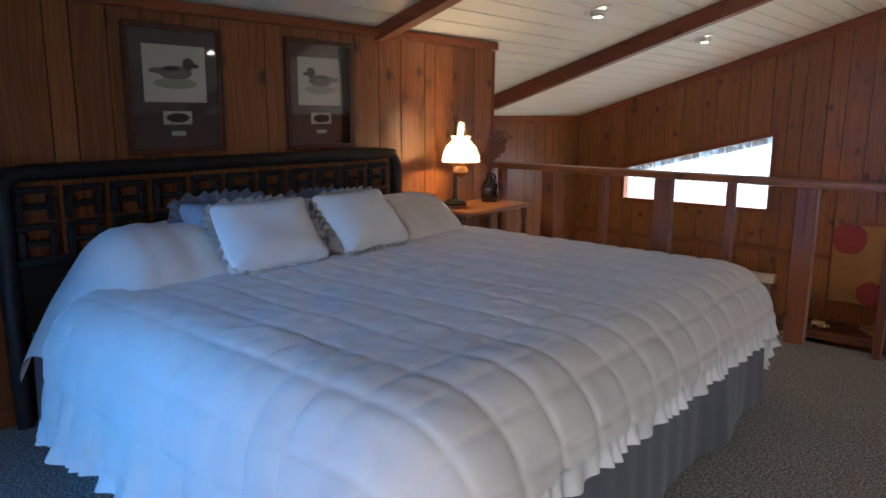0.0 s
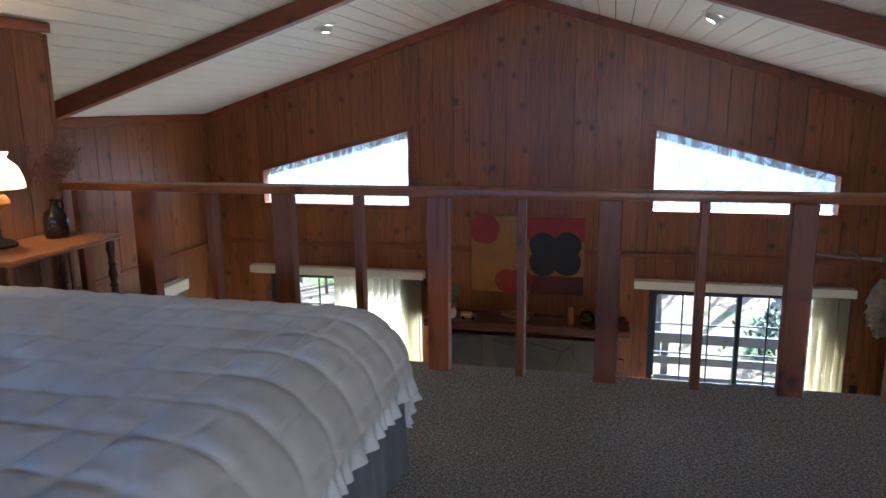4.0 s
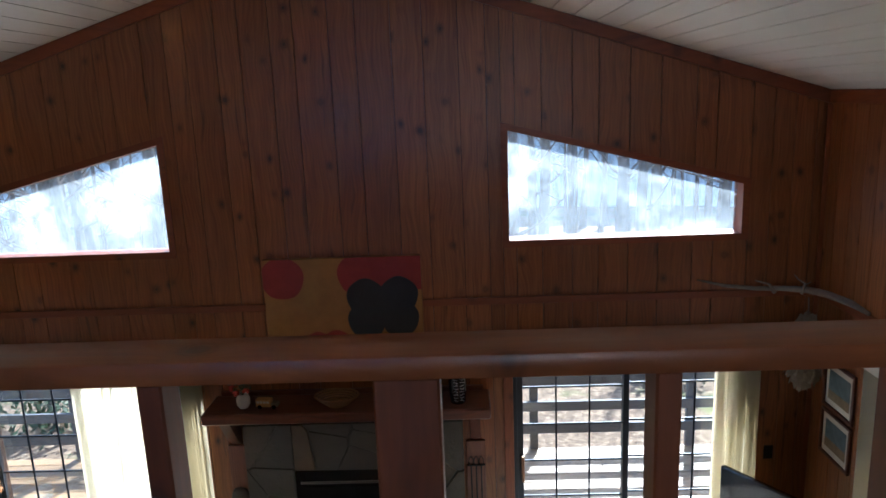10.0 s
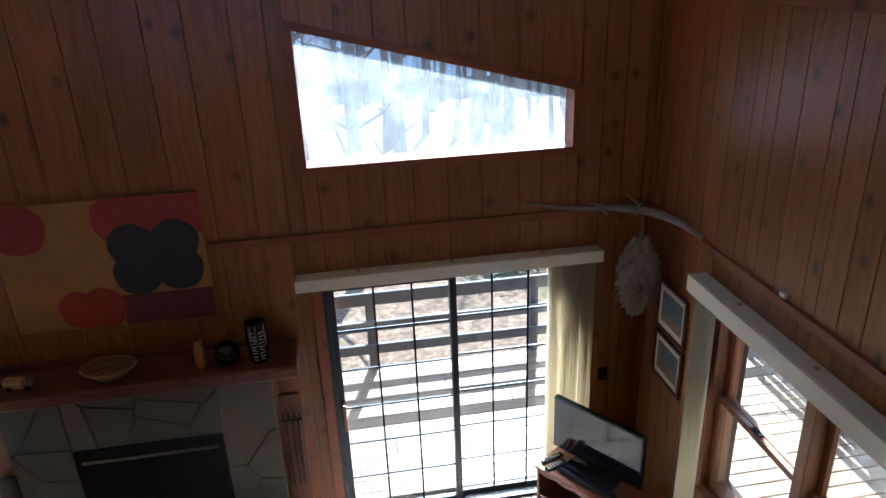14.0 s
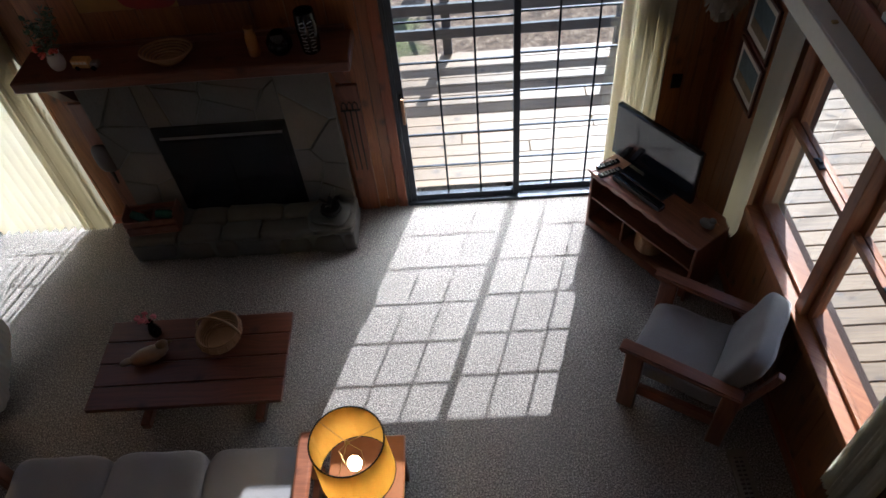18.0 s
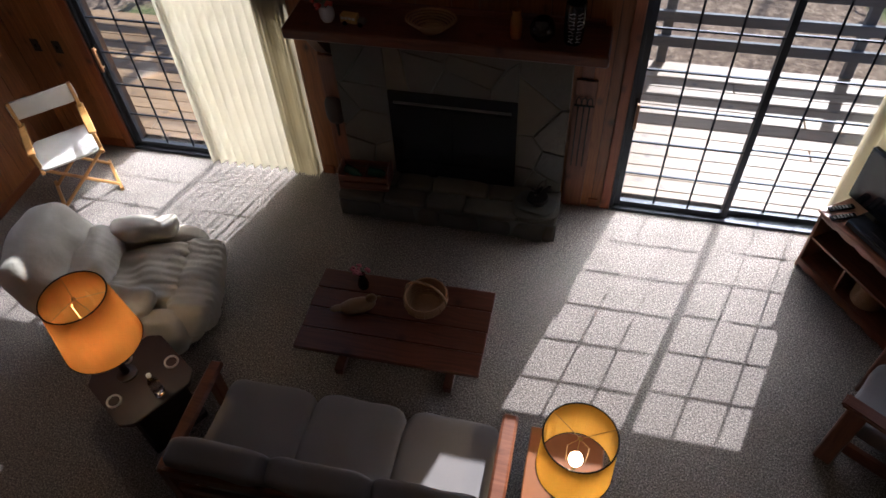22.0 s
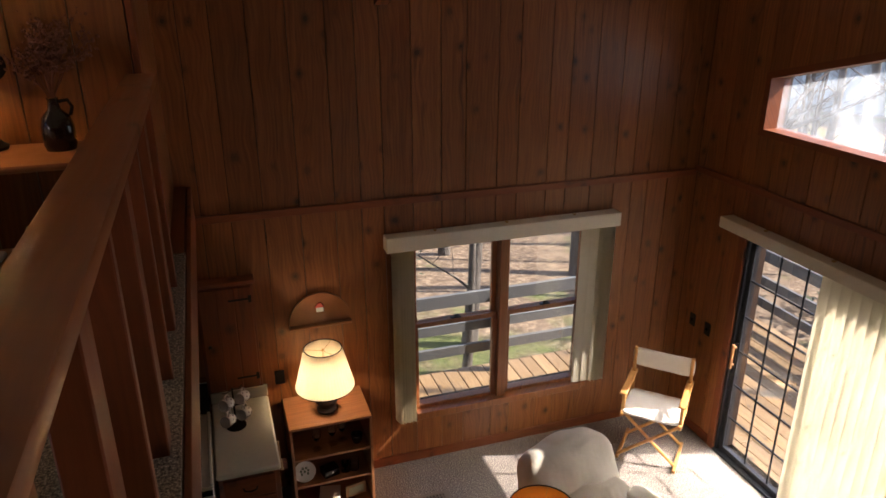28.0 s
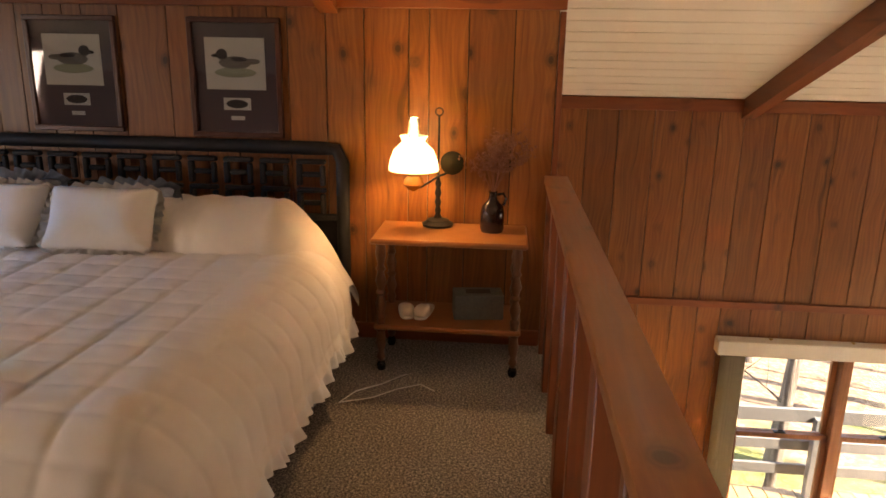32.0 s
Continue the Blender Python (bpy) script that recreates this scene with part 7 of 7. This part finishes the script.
for y in (-0.11, -0.07):
    bm = B()
    add_lathe(bm, [(0.0, 0.0), (0.008, 0.0), (0.008, 0.012), (0.015, 0.018), (0.012, 0.028), (0.0, 0.03)], 12, m=pose(0.397, y, 0.56, 0, 90, 0))
    part("knob", bm, IRON, dd, "black knob")
for z in (0.19, 0.58):
    part("hinge", boxes((0.3965, 0.400, 0.0, 0.155, z, z + 0.012), (0.3965, 0.402, 0.14, 0.163, z - 0.025, z + 0.037), bevel=0.001), IRON, dd, "black iron strap hinge")
wt = thing("worktop", -3.745, 2.475, 0.861, 0, "ivory laminate worktop with a rounded edge", "worktop")
part("slab", boxes((-0.455, 0.42, -0.205, 0.205, 0.0, 0.038), bevel=0.012), LAMINATE, wt)
part("backsplash", boxes((-0.465, -0.44, -0.205, 0.205, 0.039, 0.13), bevel=0.004), LAMINATE, wt)

# mugs hung two over two on a dark wire rack, mouths towards the stove
mt = thing("mug_rack", -3.86, 2.43, 0.90, 28, "dark wire rack hung with four white dotted mugs", "mug rack")
bm = B()
add_lathe(bm, [(0.0, 0.0), (0.07, 0.0), (0.07, 0.008), (0.006, 0.012), (0.006, 0.31), (0.0, 0.312)], 16)
part("stand", bm, IRON, mt)
for i in range(4):
    sx, z = (-1, 1)[i % 2], 0.10 + 0.13 * (i // 2)
    bm = B()
    add_tube(bm, [(0.0, 0.0, z + 0.07), (0.0, sx * 0.05, z + 0.055), (0.0, sx * 0.075, z + 0.07)], 0.004, 6)
    part("hook", bm, IRON, mt)
    at = pose(0.02, sx * 0.062, z - 0.012, 0, 0, 0) @ pose(0, 0, 0, 78, 0, 30)
    bm = B()
    add_lathe(bm, [(0.0, -0.042), (0.036, -0.042), (0.040, -0.034), (0.041, 0.046), (0.038, 0.046), (0.035, -0.034), (0.0, -0.036)], 20, m=at)
    mg = part("mug", bm, CERAMIC, mt, "white mug", "all")
    bm = B()
    add_tube(bm, [at @ Vector(p) for p in ((0, 0.038, 0.030), (0, 0.058, 0.026), (0, 0.068, 0.004), (0, 0.058, -0.018), (0, 0.038, -0.024))], 0.006, 8)
    part("mug_handle", bm, CERAMIC, mg)
    bm = B()
    for k_ in range(14):
        an, h = k_ * 2.39996, -0.028 + 0.0045 * k_
        p = at @ Vector((0.0405 * math.cos(an), 0.0405 * math.sin(an), h))
        add_sphere(bm, p.x, p.y, p.z, 0.0042, 0.0042, 0.0042, 6)
    part("dots", bm, INK, mg, "dark printed dots")

brush = thing("hand_brush", -3.62, 2.688, 0.62, 0, "pale wooden brush hanging on the cabinet's side", "brush")
part("handle", boxes((-0.075, -0.055, 0.0, 0.014, 0.06, 0.20), bevel=0.004, m=pose(0, 0, 0, 0, -18, 0)), PALE_WOOD, brush)
part("head", boxes((-0.11, -0.02, 0.0, 0.022, 0.0, 0.06), bevel=0.005, m=pose(0, 0, 0, 0, -18, 0)), PALE_WOOD, brush)
part("bristles", boxes((-0.105, -0.025, 0.0225, 0.05, 0.004, 0.056), bevel=0.003, m=pose(0, 0, 0, 0, -18, 0)), DRIED, brush, "straw bristles")

sv = thing("stove", -3.78, 1.88, 0, 0, "ivory enamel kitchen range with black burners", "stove")
part("body", boxes((-0.42, 0.53, -0.375, 0.375, 0.05, 0.90), bevel=0.008), ENAMEL, sv)
part("cooktop", boxes((-0.43, 0.55, -0.38, 0.38, 0.901, 0.918), bevel=0.004), ENAMEL, sv)
for y in (-0.379, 0.355):
    part("rim", boxes((-0.34, 0.549, y, y + 0.024, 0.9185, 0.936), bevel=0.005), ENAMEL, sv)
bm = B()
add_hex(bm, [(-0.43, -0.38, 0.919), (-0.26, -0.38, 0.919), (-0.26, 0.38, 0.919), (-0.43, 0.38, 0.919)], [(-0.43, -0.38, 1.12), (-0.36, -0.38, 1.12), (-0.36, 0.38, 1.12), (-0.43, 0.38, 1.12)])
part("backguard", bm, GLOSS_BLACK, sv, "black control panel")
part("chrome_strip", boxes((-0.435, -0.352, -0.382, 0.382, 1.1205, 1.130), bevel=0.002), CHROME, sv, "chrome strip")
part("chrome_strip", boxes((-0.259, -0.250, -0.38, 0.38, 0.919, 0.930), bevel=0.002), CHROME, sv, "chrome strip")
for y in (-0.30, -0.18, 0.16, 0.28):
    bm = B()
    add_lathe(bm, [(0.0, 0.0), (0.024, 0.0), (0.022, 0.012), (0.010, 0.014), (0.008, 0.026), (0.0, 0.027)], 12, m=pose(-0.306, y, 1.02, 0, 64, 0))
    part("knob", bm, CERAMIC, sv, "white control knob")
for x in (0.10, 0.36):
    for y in (-0.19, 0.18):
        bm = B()
        add_lathe(bm, [(0.0, 0.932), (0.05, 0.931), (0.088, 0.926), (0.104, 0.919)], 28, cx=x, cy=y)
        part("burner", bm, GLOSS_BLACK, sv, "glossy black burner cover", "all")
ov = part("oven_door", boxes((0.531, 0.548, -0.36, 0.365, 0.18, 0.80), bevel=0.006), ENAMEL, sv)
part("oven_window", boxes((0.5485, 0.552, -0.22, 0.22, 0.44, 0.66), bevel=0.001), GLOSS_BLACK, ov, "black oven window")
part("front_strip", boxes((0.531, 0.552, -0.365, 0.37, 0.845, 0.878), bevel=0.003), GLOSS_BLACK, sv, "black front strip")
part("oven_handle", boxes((0.565, 0.585, -0.33, 0.345, 0.80, 0.82), (0.5485, 0.566, -0.33, -0.31, 0.775, 0.82), (0.5485, 0.566, 0.325, 0.345, 0.775, 0.82)), CHROME, ov, "chrome handle")

# television corner
ang = -54.5
ts = thing("tv_stand", 2.525, 5.70, 0, ang, "open red-brown pine television stand with scalloped rails", "tv stand")
TH = 0.58
part("top", boxes((-0.50, 0.50, -0.17, 0.19, TH - 0.022, TH), bevel=0.008), RED_X, ts)
part("shelf", boxes((-0.462, 0.462, -0.14, 0.17, 0.30, 0.32), bevel=0.003), RED_X, ts)
part("bottom", boxes((-0.462, 0.462, -0.14, 0.17, 0.07, 0.09), bevel=0.003), RED_X, ts)
for x0, x1 in ((-0.485, -0.463), (0.463, 0.485)):
    part("side", boxes((x0, x1, -0.15, 0.175, 0.0, TH - 0.023), bevel=0.003), RED_Z, ts)
part("divider", boxes((-0.15, -0.13, -0.14, 0.17, 0.091, 0.299), bevel=0.003), RED_Z, ts)
part("back", boxes((-0.462, 0.462, 0.171, 0.178, 0.07, TH - 0.023), bevel=0), DARK_WOOD, ts)


def scallop(z_top, deep):
    bm, n = B(), 36
    f_, b_ = [], []
    for y, lst in ((-0.158, f_), (-0.146, b_)):
        for i in range(n + 1):
            x = -0.462 + 0.924 * i / n
            lst.append((bm.verts.new((x, y, z_top)), bm.verts.new((x, y, z_top - deep - 0.014 * abs(math.sin(i * math.pi / 6))))))
    for i in range(n):
        bm.faces.new((f_[i][0], f_[i][1], f_[i + 1][1], f_[i + 1][0]))
        bm.faces.new((b_[i][0], b_[i + 1][0], b_[i + 1][1], b_[i][1]))
        bm.faces.new((f_[i][1], b_[i][1], b_[i + 1][1], f_[i + 1][1]))
    return bm


part("scalloped_rail", scallop(TH - 0.024, 0.02), RED_X, ts)
part("scalloped_rail", scallop(0.088, 0.045), RED_X, ts)
tm = ts.matrix_world
p = tm @ Vector((-0.14, 0.07, TH))
tv = thing("television", p.x, p.y, p.z, ang, "flat black television with a dark screen", "television")
part("stand_base", boxes((-0.20, 0.20, -0.09, 0.09, 0.0, 0.012), bevel=0.005), GLOSS_BLACK, tv)
part("neck", boxes((-0.05, 0.05, -0.005, 0.025, 0.012, 0.07), bevel=0.004), GLOSS_BLACK, tv)
part("housing", boxes((-0.36, 0.36, -0.012, 0.03, 0.045, 0.475), bevel=0.006), GLOSS_BLACK, tv)
part("screen", boxes((-0.35, 0.35, -0.016, -0.0125, 0.066, 0.464), bevel=0.001), TV_GLASS, tv, "dark screen glass")
p = tm @ Vector((-0.10, -0.08, TH))
sb = thing("soundbar", p.x, p.y, p.z, ang, "black soundbar in front of the television", "soundbar")
part("body", boxes((-0.22, 0.22, -0.035, 0.025, 0.0, 0.05), bevel=0.010), GLOSS_BLACK, sb)
part("grille", boxes((-0.21, 0.21, -0.039, -0.0355, 0.008, 0.042), bevel=0.001), INK, sb)
for i, x in enumerate((-0.44, -0.37)):
    p = tm @ Vector((x, -0.03 - 0.05 * i, TH))
    rm = thing("remote_control", p.x, p.y, p.z, ang + 75, "black remote control with grey buttons", "remote", "remote controls")
    part("case", boxes((-0.09, 0.09, -0.022, 0.022, 0.0, 0.018), bevel=0.005), GLOSS_BLACK, rm)
    for j in range(6):
        part("button_row", boxes((-0.07 + 0.024 * j, -0.056 + 0.024 * j, -0.014, 0.014, 0.0182, 0.0205), bevel=0), INK_GREY, rm, "", False)
p = tm @ Vector((0.40, 0.02, TH))
dk = thing("duck_figurine", p.x, p.y, p.z, ang, "small painted duck figurine", "figurine")
bm = B()
add_sphere(bm, 0, 0, 0.035, 0.055, 0.035, 0.034)
add_sphere(bm, 0.035, 0, 0.085, 0.026, 0.022, 0.024)
part("body", bm, INK_GREY, dk, smooth="all")
bm = B()
add_sphere(bm, 0.066, 0, 0.08, 0.018, 0.012, 0.007)
part("bill", bm, STAND_TOP, dk, "orange bill")
p = tm @ Vector((0.02, 0.0, 0.09))
bsk = thing("basket", p.x, p.y, p.z, 0, "brown wicker basket in the television stand", "basket")
bm = B()
for i in range(10):
    add_tube(bm, [(0.10 * math.cos(a * math.pi / 10), 0.10 * math.sin(a * math.pi / 10), 0.008 + 0.017 * i) for a in range(21)], 0.009, 6, False)
part("weave", bm, WICKER, bsk)

# grey armchair
ac = thing("armchair", 2.51, 4.595, 0, 149, "wooden armchair with light grey cushions", "armchair")
for s in (-1, 1):
    y = s * 0.30
    bm = B()
    add_hex(bm, [(-0.36, y - 0.045, 0.525), (0.34, y - 0.045, 0.575), (0.34, y + 0.045, 0.575), (-0.36, y + 0.045, 0.525)], [(-0.36, y - 0.045, 0.56), (0.34, y - 0.045, 0.61), (0.34, y + 0.045, 0.61), (-0.36, y + 0.045, 0.56)])
    bmesh.ops.bevel(bm, geom=bm.edges[:], offset=0.010, segments=2, affect="EDGES")
    part("arm", bm, RED_X, ac)
    part("front_leg", boxes((0.19, 0.30, y - 0.032, y + 0.032, 0.0, 0.565), bevel=0.008), RED_Z, ac)
    part("back_leg", boxes((-0.36, -0.26, y - 0.032, y + 0.032, 0.0, 0.525), bevel=0.008), RED_Z, ac)
    part("side_rail", boxes((-0.26, 0.20, y - 0.018, y + 0.018, 0.17, 0.26), bevel=0.004), RED_X, ac)
    bm = B()
    add_box(bm, -0.02, 0.02, y - 0.02, y + 0.02, 0.0, 0.62, m=pose(-0.30, -s * 0.035, 0.22, 0, -17, 0), bevel=0.005)
    part("back_post", bm, RED_Z, ac)
part("front_rail", boxes((0.20, 0.24, -0.27, 0.27, 0.19, 0.27), bevel=0.005), RED_X, ac)
part("back_rail", boxes((-0.30, -0.27, -0.27, 0.27, 0.19, 0.27), bevel=0.005), RED_X, ac)
bm = B()
add_cushion(bm, -0.01, 0, 0.345, 0.60, 0.52, 0.155, 7, 12, wrinkle=0.010, seed=40)
part("seat_cushion", bm, GREY_CLOTH, ac, smooth="all")
bm = B()
add_cushion(bm, 0, 0, 0, 0.145, 0.52, 0.50, 6, 12, m=pose(-0.30, 0, 0.62, 0, -17, 0), wrinkle=0.012, seed=41)
part("back_cushion", bm, GREY_CLOTH, ac, smooth="all")

# pictures, nest and branch in the corner
for z0, z1 in ((1.56, 1.92), (1.19, 1.54)):
    pc = thing("small_picture", XR - 0.002, 5.92, (z0 + z1) / 2, 180, "small landscape print in a dark wooden frame", "picture", "landscape prints")
    w, h, f = 0.20, (z1 - z0) / 2, 0.024
    part("frame", boxes((0, 0.022, -w, w, h - f, h), (0, 0.022, -w, w, -h, -h + f), (0, 0.022, -w, -w + f, -h + f, h - f), (0, 0.022, w - f, w, -h + f, h - f)), FRAME_RED, pc)
    part("mat", boxes((0.002, 0.008, -w + f, w - f, -h + f, h - f), bevel=0), PAPER, pc, "ivory mat", False)
    part("print", boxes((0.008, 0.0095, -w + 0.06, w - 0.06, -h + 0.07, h - 0.07), bevel=0), plain("blue_green_print", (0.16, 0.22, 0.24), 0.7, 0.0, 0.6, 18), pc, "blue-green landscape", False)
    part("print_ground", boxes((0.0096, 0.0105, -w + 0.06, w - 0.06, -h + 0.07, -h + 0.14), bevel=0), plain("tan_print", (0.30, 0.22, 0.12), 0.7, 0.0, 0.6, 25), pc, "tan foreground", False)
nst = thing("wasp_nest", 2.79, 6.02, 2.40, 0, "grey papery wasp nest hanging from a branch", "nest")
bm = B()
bmesh.ops.create_icosphere(bm, subdivisions=5, radius=1.0)
for v in bm.verts:
    q = v.co.copy()
    f = 1 + 0.14 * noise.noise(q * 3.2) + 0.07 * noise.noise(q * 9) + 0.03 * math.sin(q.z * 24 + 4 * noise.noise(q * 2))
    w = 0.128 * (1.0 - 0.18 * q.z if q.z < 0 else 1 - 0.25 * q.z)
    v.co = Vector((q.x * w * f * 0.95, q.y * w * f * 0.9, -0.37 + q.z * 0.26 * f))
    hole = (q - Vector((-0.2, -0.92, -0.35)).normalized()).length
    if hole < 0.28:
        v.co += Vector((0.02, 0.07, 0.0)) * (1 - hole / 0.28)
part("paper", bm, NEST, nst, smooth="all")
rn = random.Random(17)
verts, faces = [], []
for _ in range(260):
    u = Vector((rn.gauss(0, 1), rn.gauss(0, 1), rn.gauss(-0.2, 0.8))).normalized()
    c = Vector((u.x * 0.12, u.y * 0.115, -0.38 + u.z * 0.255))
    t_ = Vector((-u.y, u.x, 0)).normalized() * rn.uniform(0.012, 0.03)
    dn = Vector((u.x * 0.4, u.y * 0.4, -1)).normalized() * rn.uniform(0.02, 0.05)
    b0 = len(verts)
    verts += [c - t_, c + t_, c + t_ * 0.6 + dn + u * 0.012, c - t_ * 0.5 + dn * 1.2 + u * 0.014]
    faces.append((b0, b0 + 1, b0 + 2, b0 + 3))
me = bpy.data.meshes.new("paper_flakes")
me.from_pydata([tuple(v) for v in verts], [], faces)
me.materials.append(NEST)
ob = tagged(new("flaking_paper", me), kind="stuff")
ob.parent = nst
bm = B()
add_tube(bm, [(0, 0, 0.0), (0.005, 0, -0.08), (0, 0, -0.15)], 0.006, 5)
part("twig_tie", bm, BARK_GREY, nst)
br = thing("branch", 2.10, 6.28, 2.45, 0, "weathered driftwood branch across the room's corner", "branch")
bm = B()
mainp = [(0, 0, 0.03), (0.18, -0.06, 0.0), (0.38, -0.12, -0.01), (0.53, -0.18, 0.0), (0.67, -0.27, 0.01), (0.77, -0.38, 0.0), (0.84, -0.52, -0.02), (0.885, -0.66, -0.05)]
add_tube(bm, mainp, [0.006, 0.012, 0.016, 0.02, 0.024, 0.026, 0.024, 0.012], 9)
add_tube(bm, [(0.48, -0.20, -0.02), (0.42, -0.24, 0.05), (0.32, -0.24, 0.08)], [0.014, 0.010, 0.004], 7)
add_tube(bm, [(0.62, -0.30, -0.01), (0.64, -0.30, 0.06), (0.60, -0.28, 0.09), (0.58, -0.26, 0.12)], [0.012, 0.009, 0.006, 0.003], 7)
add_tube(bm, [(0.64, -0.30, 0.05), (0.68, -0.30, 0.075)], [0.006, 0.003], 6)
for v in bm.verts:
    v.co += Vector((noise.noise(v.co * 25), noise.noise(v.co * 25 + Vector((3, 1, 2))), noise.noise(v.co * 25 + Vector((7, 5, 1))))) * 0.005
part("wood", bm, BARK_GREY, br, smooth="all")
cc = thing("wire_clip", XR - 0.015, 4.85, 2.39, 0, "small white cable clip on the rail", "clip")
part("clip", boxes((-0.012, 0.012, -0.02, 0.02, 0.0, 0.03), bevel=0.003), WHITE_PLASTIC, cc)

# ---- pieces of walls, hearth and deck ----


def board_wall(owner, axis, d0, d1, u0, u1, top, low, openings, rnd, extra=(), mat=PINE):
    """Boards of uneven width on a wall, each with chamfered joints."""
    u = u0
    while u < u1 - 0.02:
        w = rnd.choice((0.10, 0.15, 0.19, 0.22, 0.25, 0.17))
        e = min(u + w, u1)
        if u1 - e < 0.05:
            e = u1
        us = [u + 0.0026, e - 0.0026] + [x for x in extra if u + 0.003 < x < e - 0.003] + [x for o in openings for x in o[:2] if u + 0.003 < x < e - 0.003]
        bm = B()
        sgn = 1 if d1 > d0 else -1
        for s in strips(us, top, low, openings):
            add_strip(bm, axis, s, d0, d1)
        if bm.faces:
            part("board", bm, mat, owner, "", False)
        else:
            bm.free()
        u = e


rw = random.Random(2)
board_wall(north, "x", YG, YG + 0.019, XL, XR, ceil_z, 0.0, [WIN_UL, WIN_UR, DOOR_L, DOOR_R], rw, (XC,))
board_wall(west, "y", XL - 0.019, XL, YB, YG, lambda u: EAVE, 0.0, [WIN_W], rw)
board_wall(east, "y", XR, XR + 0.019, YB, YG, lambda u: EAVE, 0.0, [WIN_E], rw)
board_wall(head, "y", XH - 0.019, XH, YB, RAIL_Y + 0.02, lambda u: ceil_z(XH), LOFT, [], rw)
board_wall(ret, "x", RAIL_Y + 0.001, RAIL_Y + 0.02, XL, XH - 0.126, ceil_z, LOFT - 0.25, [], rw)

# fieldstones of the chimney breast and hearth
rs = random.Random(9)


def add_stone(bm, pts, y0, y1, seed):
    """A flat stone from a ring of corners (x, z), its face a little uneven and its edge broken."""
    cx, cz = sum(p[0] for p in pts) / len(pts), sum(p[1] for p in pts) / len(pts)
    n, rings = len(pts), []
    for y, f in ((y1, 1.0), (y0 + 0.007, 1.0), (y0, 0.965)):
        rings.append([bm.verts.new((cx + (x - cx) * f, y + 0.010 * noise.noise(Vector((x * 5, z * 5, seed))), cz + (z - cz) * f)) for x, z in pts])
    for a, b in zip(rings, rings[1:]):
        for k_ in range(n):
            bm.faces.new((a[k_], a[(k_ + 1) % n], b[(k_ + 1) % n], b[k_]))
    mid = bm.verts.new((cx, y0 + 0.012 * noise.noise(Vector((cx * 7, cz * 7, seed))), cz))
    for k_ in range(n):
        bm.faces.new((rings[-1][k_], rings[-1][(k_ + 1) % n], mid))


def cut_ring(ring, px, pz, nx, nz):
    """The part of a ring of points on the near side of a line."""
    out = []
    for (ax, az), (bx_, bz) in zip(ring, ring[1:] + ring[:1]):
        da, db = (ax - px) * nx + (az - pz) * nz, (bx_ - px) * nx + (bz - pz) * nz
        if da <= 0:
            out.append((ax, az))
        if da * db < 0:
            f = da / (da - db)
            out.append((ax + (bx_ - ax) * f, az + (bz - az) * f))
    return out


def stone_field(x0, x1, z0, z1, seed, count):
    """Stones of broken outline that fill a rectangle, each the ground nearest to its own seed point."""
    seeds = []
    for _ in range(400):
        p_ = (rs.uniform(x0, x1), rs.uniform(z0, z1))
        if all(math.hypot(p_[0] - q[0], (p_[1] - q[1]) * 1.25) > 0.74 * math.sqrt((x1 - x0) * (z1 - z0) / count) for q in seeds):
            seeds.append(p_)
        if len(seeds) == count:
            break
    for i, (sx, sz) in enumerate(seeds):
        ring = [(x0, z0), (x1, z0), (x1, z1), (x0, z1)]
        for qx, qz in seeds:
            if (qx, qz) != (sx, sz):
                dx, dz = qx - sx, qz - sz
                ln = math.hypot(dx, dz)
                ring = cut_ring(ring, (sx + qx) / 2 - dx / ln * 0.005, (sz + qz) / 2 - dz / ln * 0.005, dx / ln, dz / ln)
        if len(ring) > 2:
            bm = B()
            add_stone(bm, ring, FY - rs.uniform(0.012, 0.022), FY + 0.03, seed + i)
            part("stone", bm, STONE, fp, smooth=False)


stone_field(FX0, -1.003, 0.225, 1.43, 100, 7)
stone_field(-0.027, FX1, 0.225, 1.43, 140, 7)
stone_field(-1.0, -0.03, 1.04, 1.43, 180, 7)
x = FX0 - 0.01
i = 0
while x < FX1:
    w = min(rs.uniform(0.18, 0.36), FX1 + 0.012 - x)
    bm = B()
    add_cushion(bm, x + w / 2, 5.935, 0.09, w - 0.01, 0.11, 0.175, 6, 4, wrinkle=0.03, seed=300 + i)
    part("hearth_stone", bm, STONE, fp, smooth="all")
    x += w
    i += 1
for y0, y1 in ((5.885, 6.06), (6.06, 6.245)):
    x = FX0 - 0.02
    while x < FX1 - 0.02:
        w = min(rs.uniform(0.28, 0.5), FX1 + 0.02 - x)
        bm = B()
        add_cushion(bm, x + w / 2, (y0 + y1) / 2, 0.198, w - 0.01, y1 - y0 - 0.008, 0.055, 8, 4, wrinkle=0.02, seed=400 + i)
        part("hearth_slab", bm, STONE, fp, smooth="all")
        x += w
        i += 1

# deck boards: alike lengths share one mesh
shared = {}
for axis, x0, x1, y0, y1 in DECK_PIECES:
    ln = round(x1 - x0, 2)
    key = ("x", ln)
    if key not in shared:
        shared[key] = mesh_from(boxes((0, x1 - x0, 0, y1 - y0, -0.04, 0.0), bevel=0.005), "deck_board", DECK)
    ob = new("deck_board", shared[key])
    ob.parent = deck
    ob.location = (x0, y0, DECK_Z)
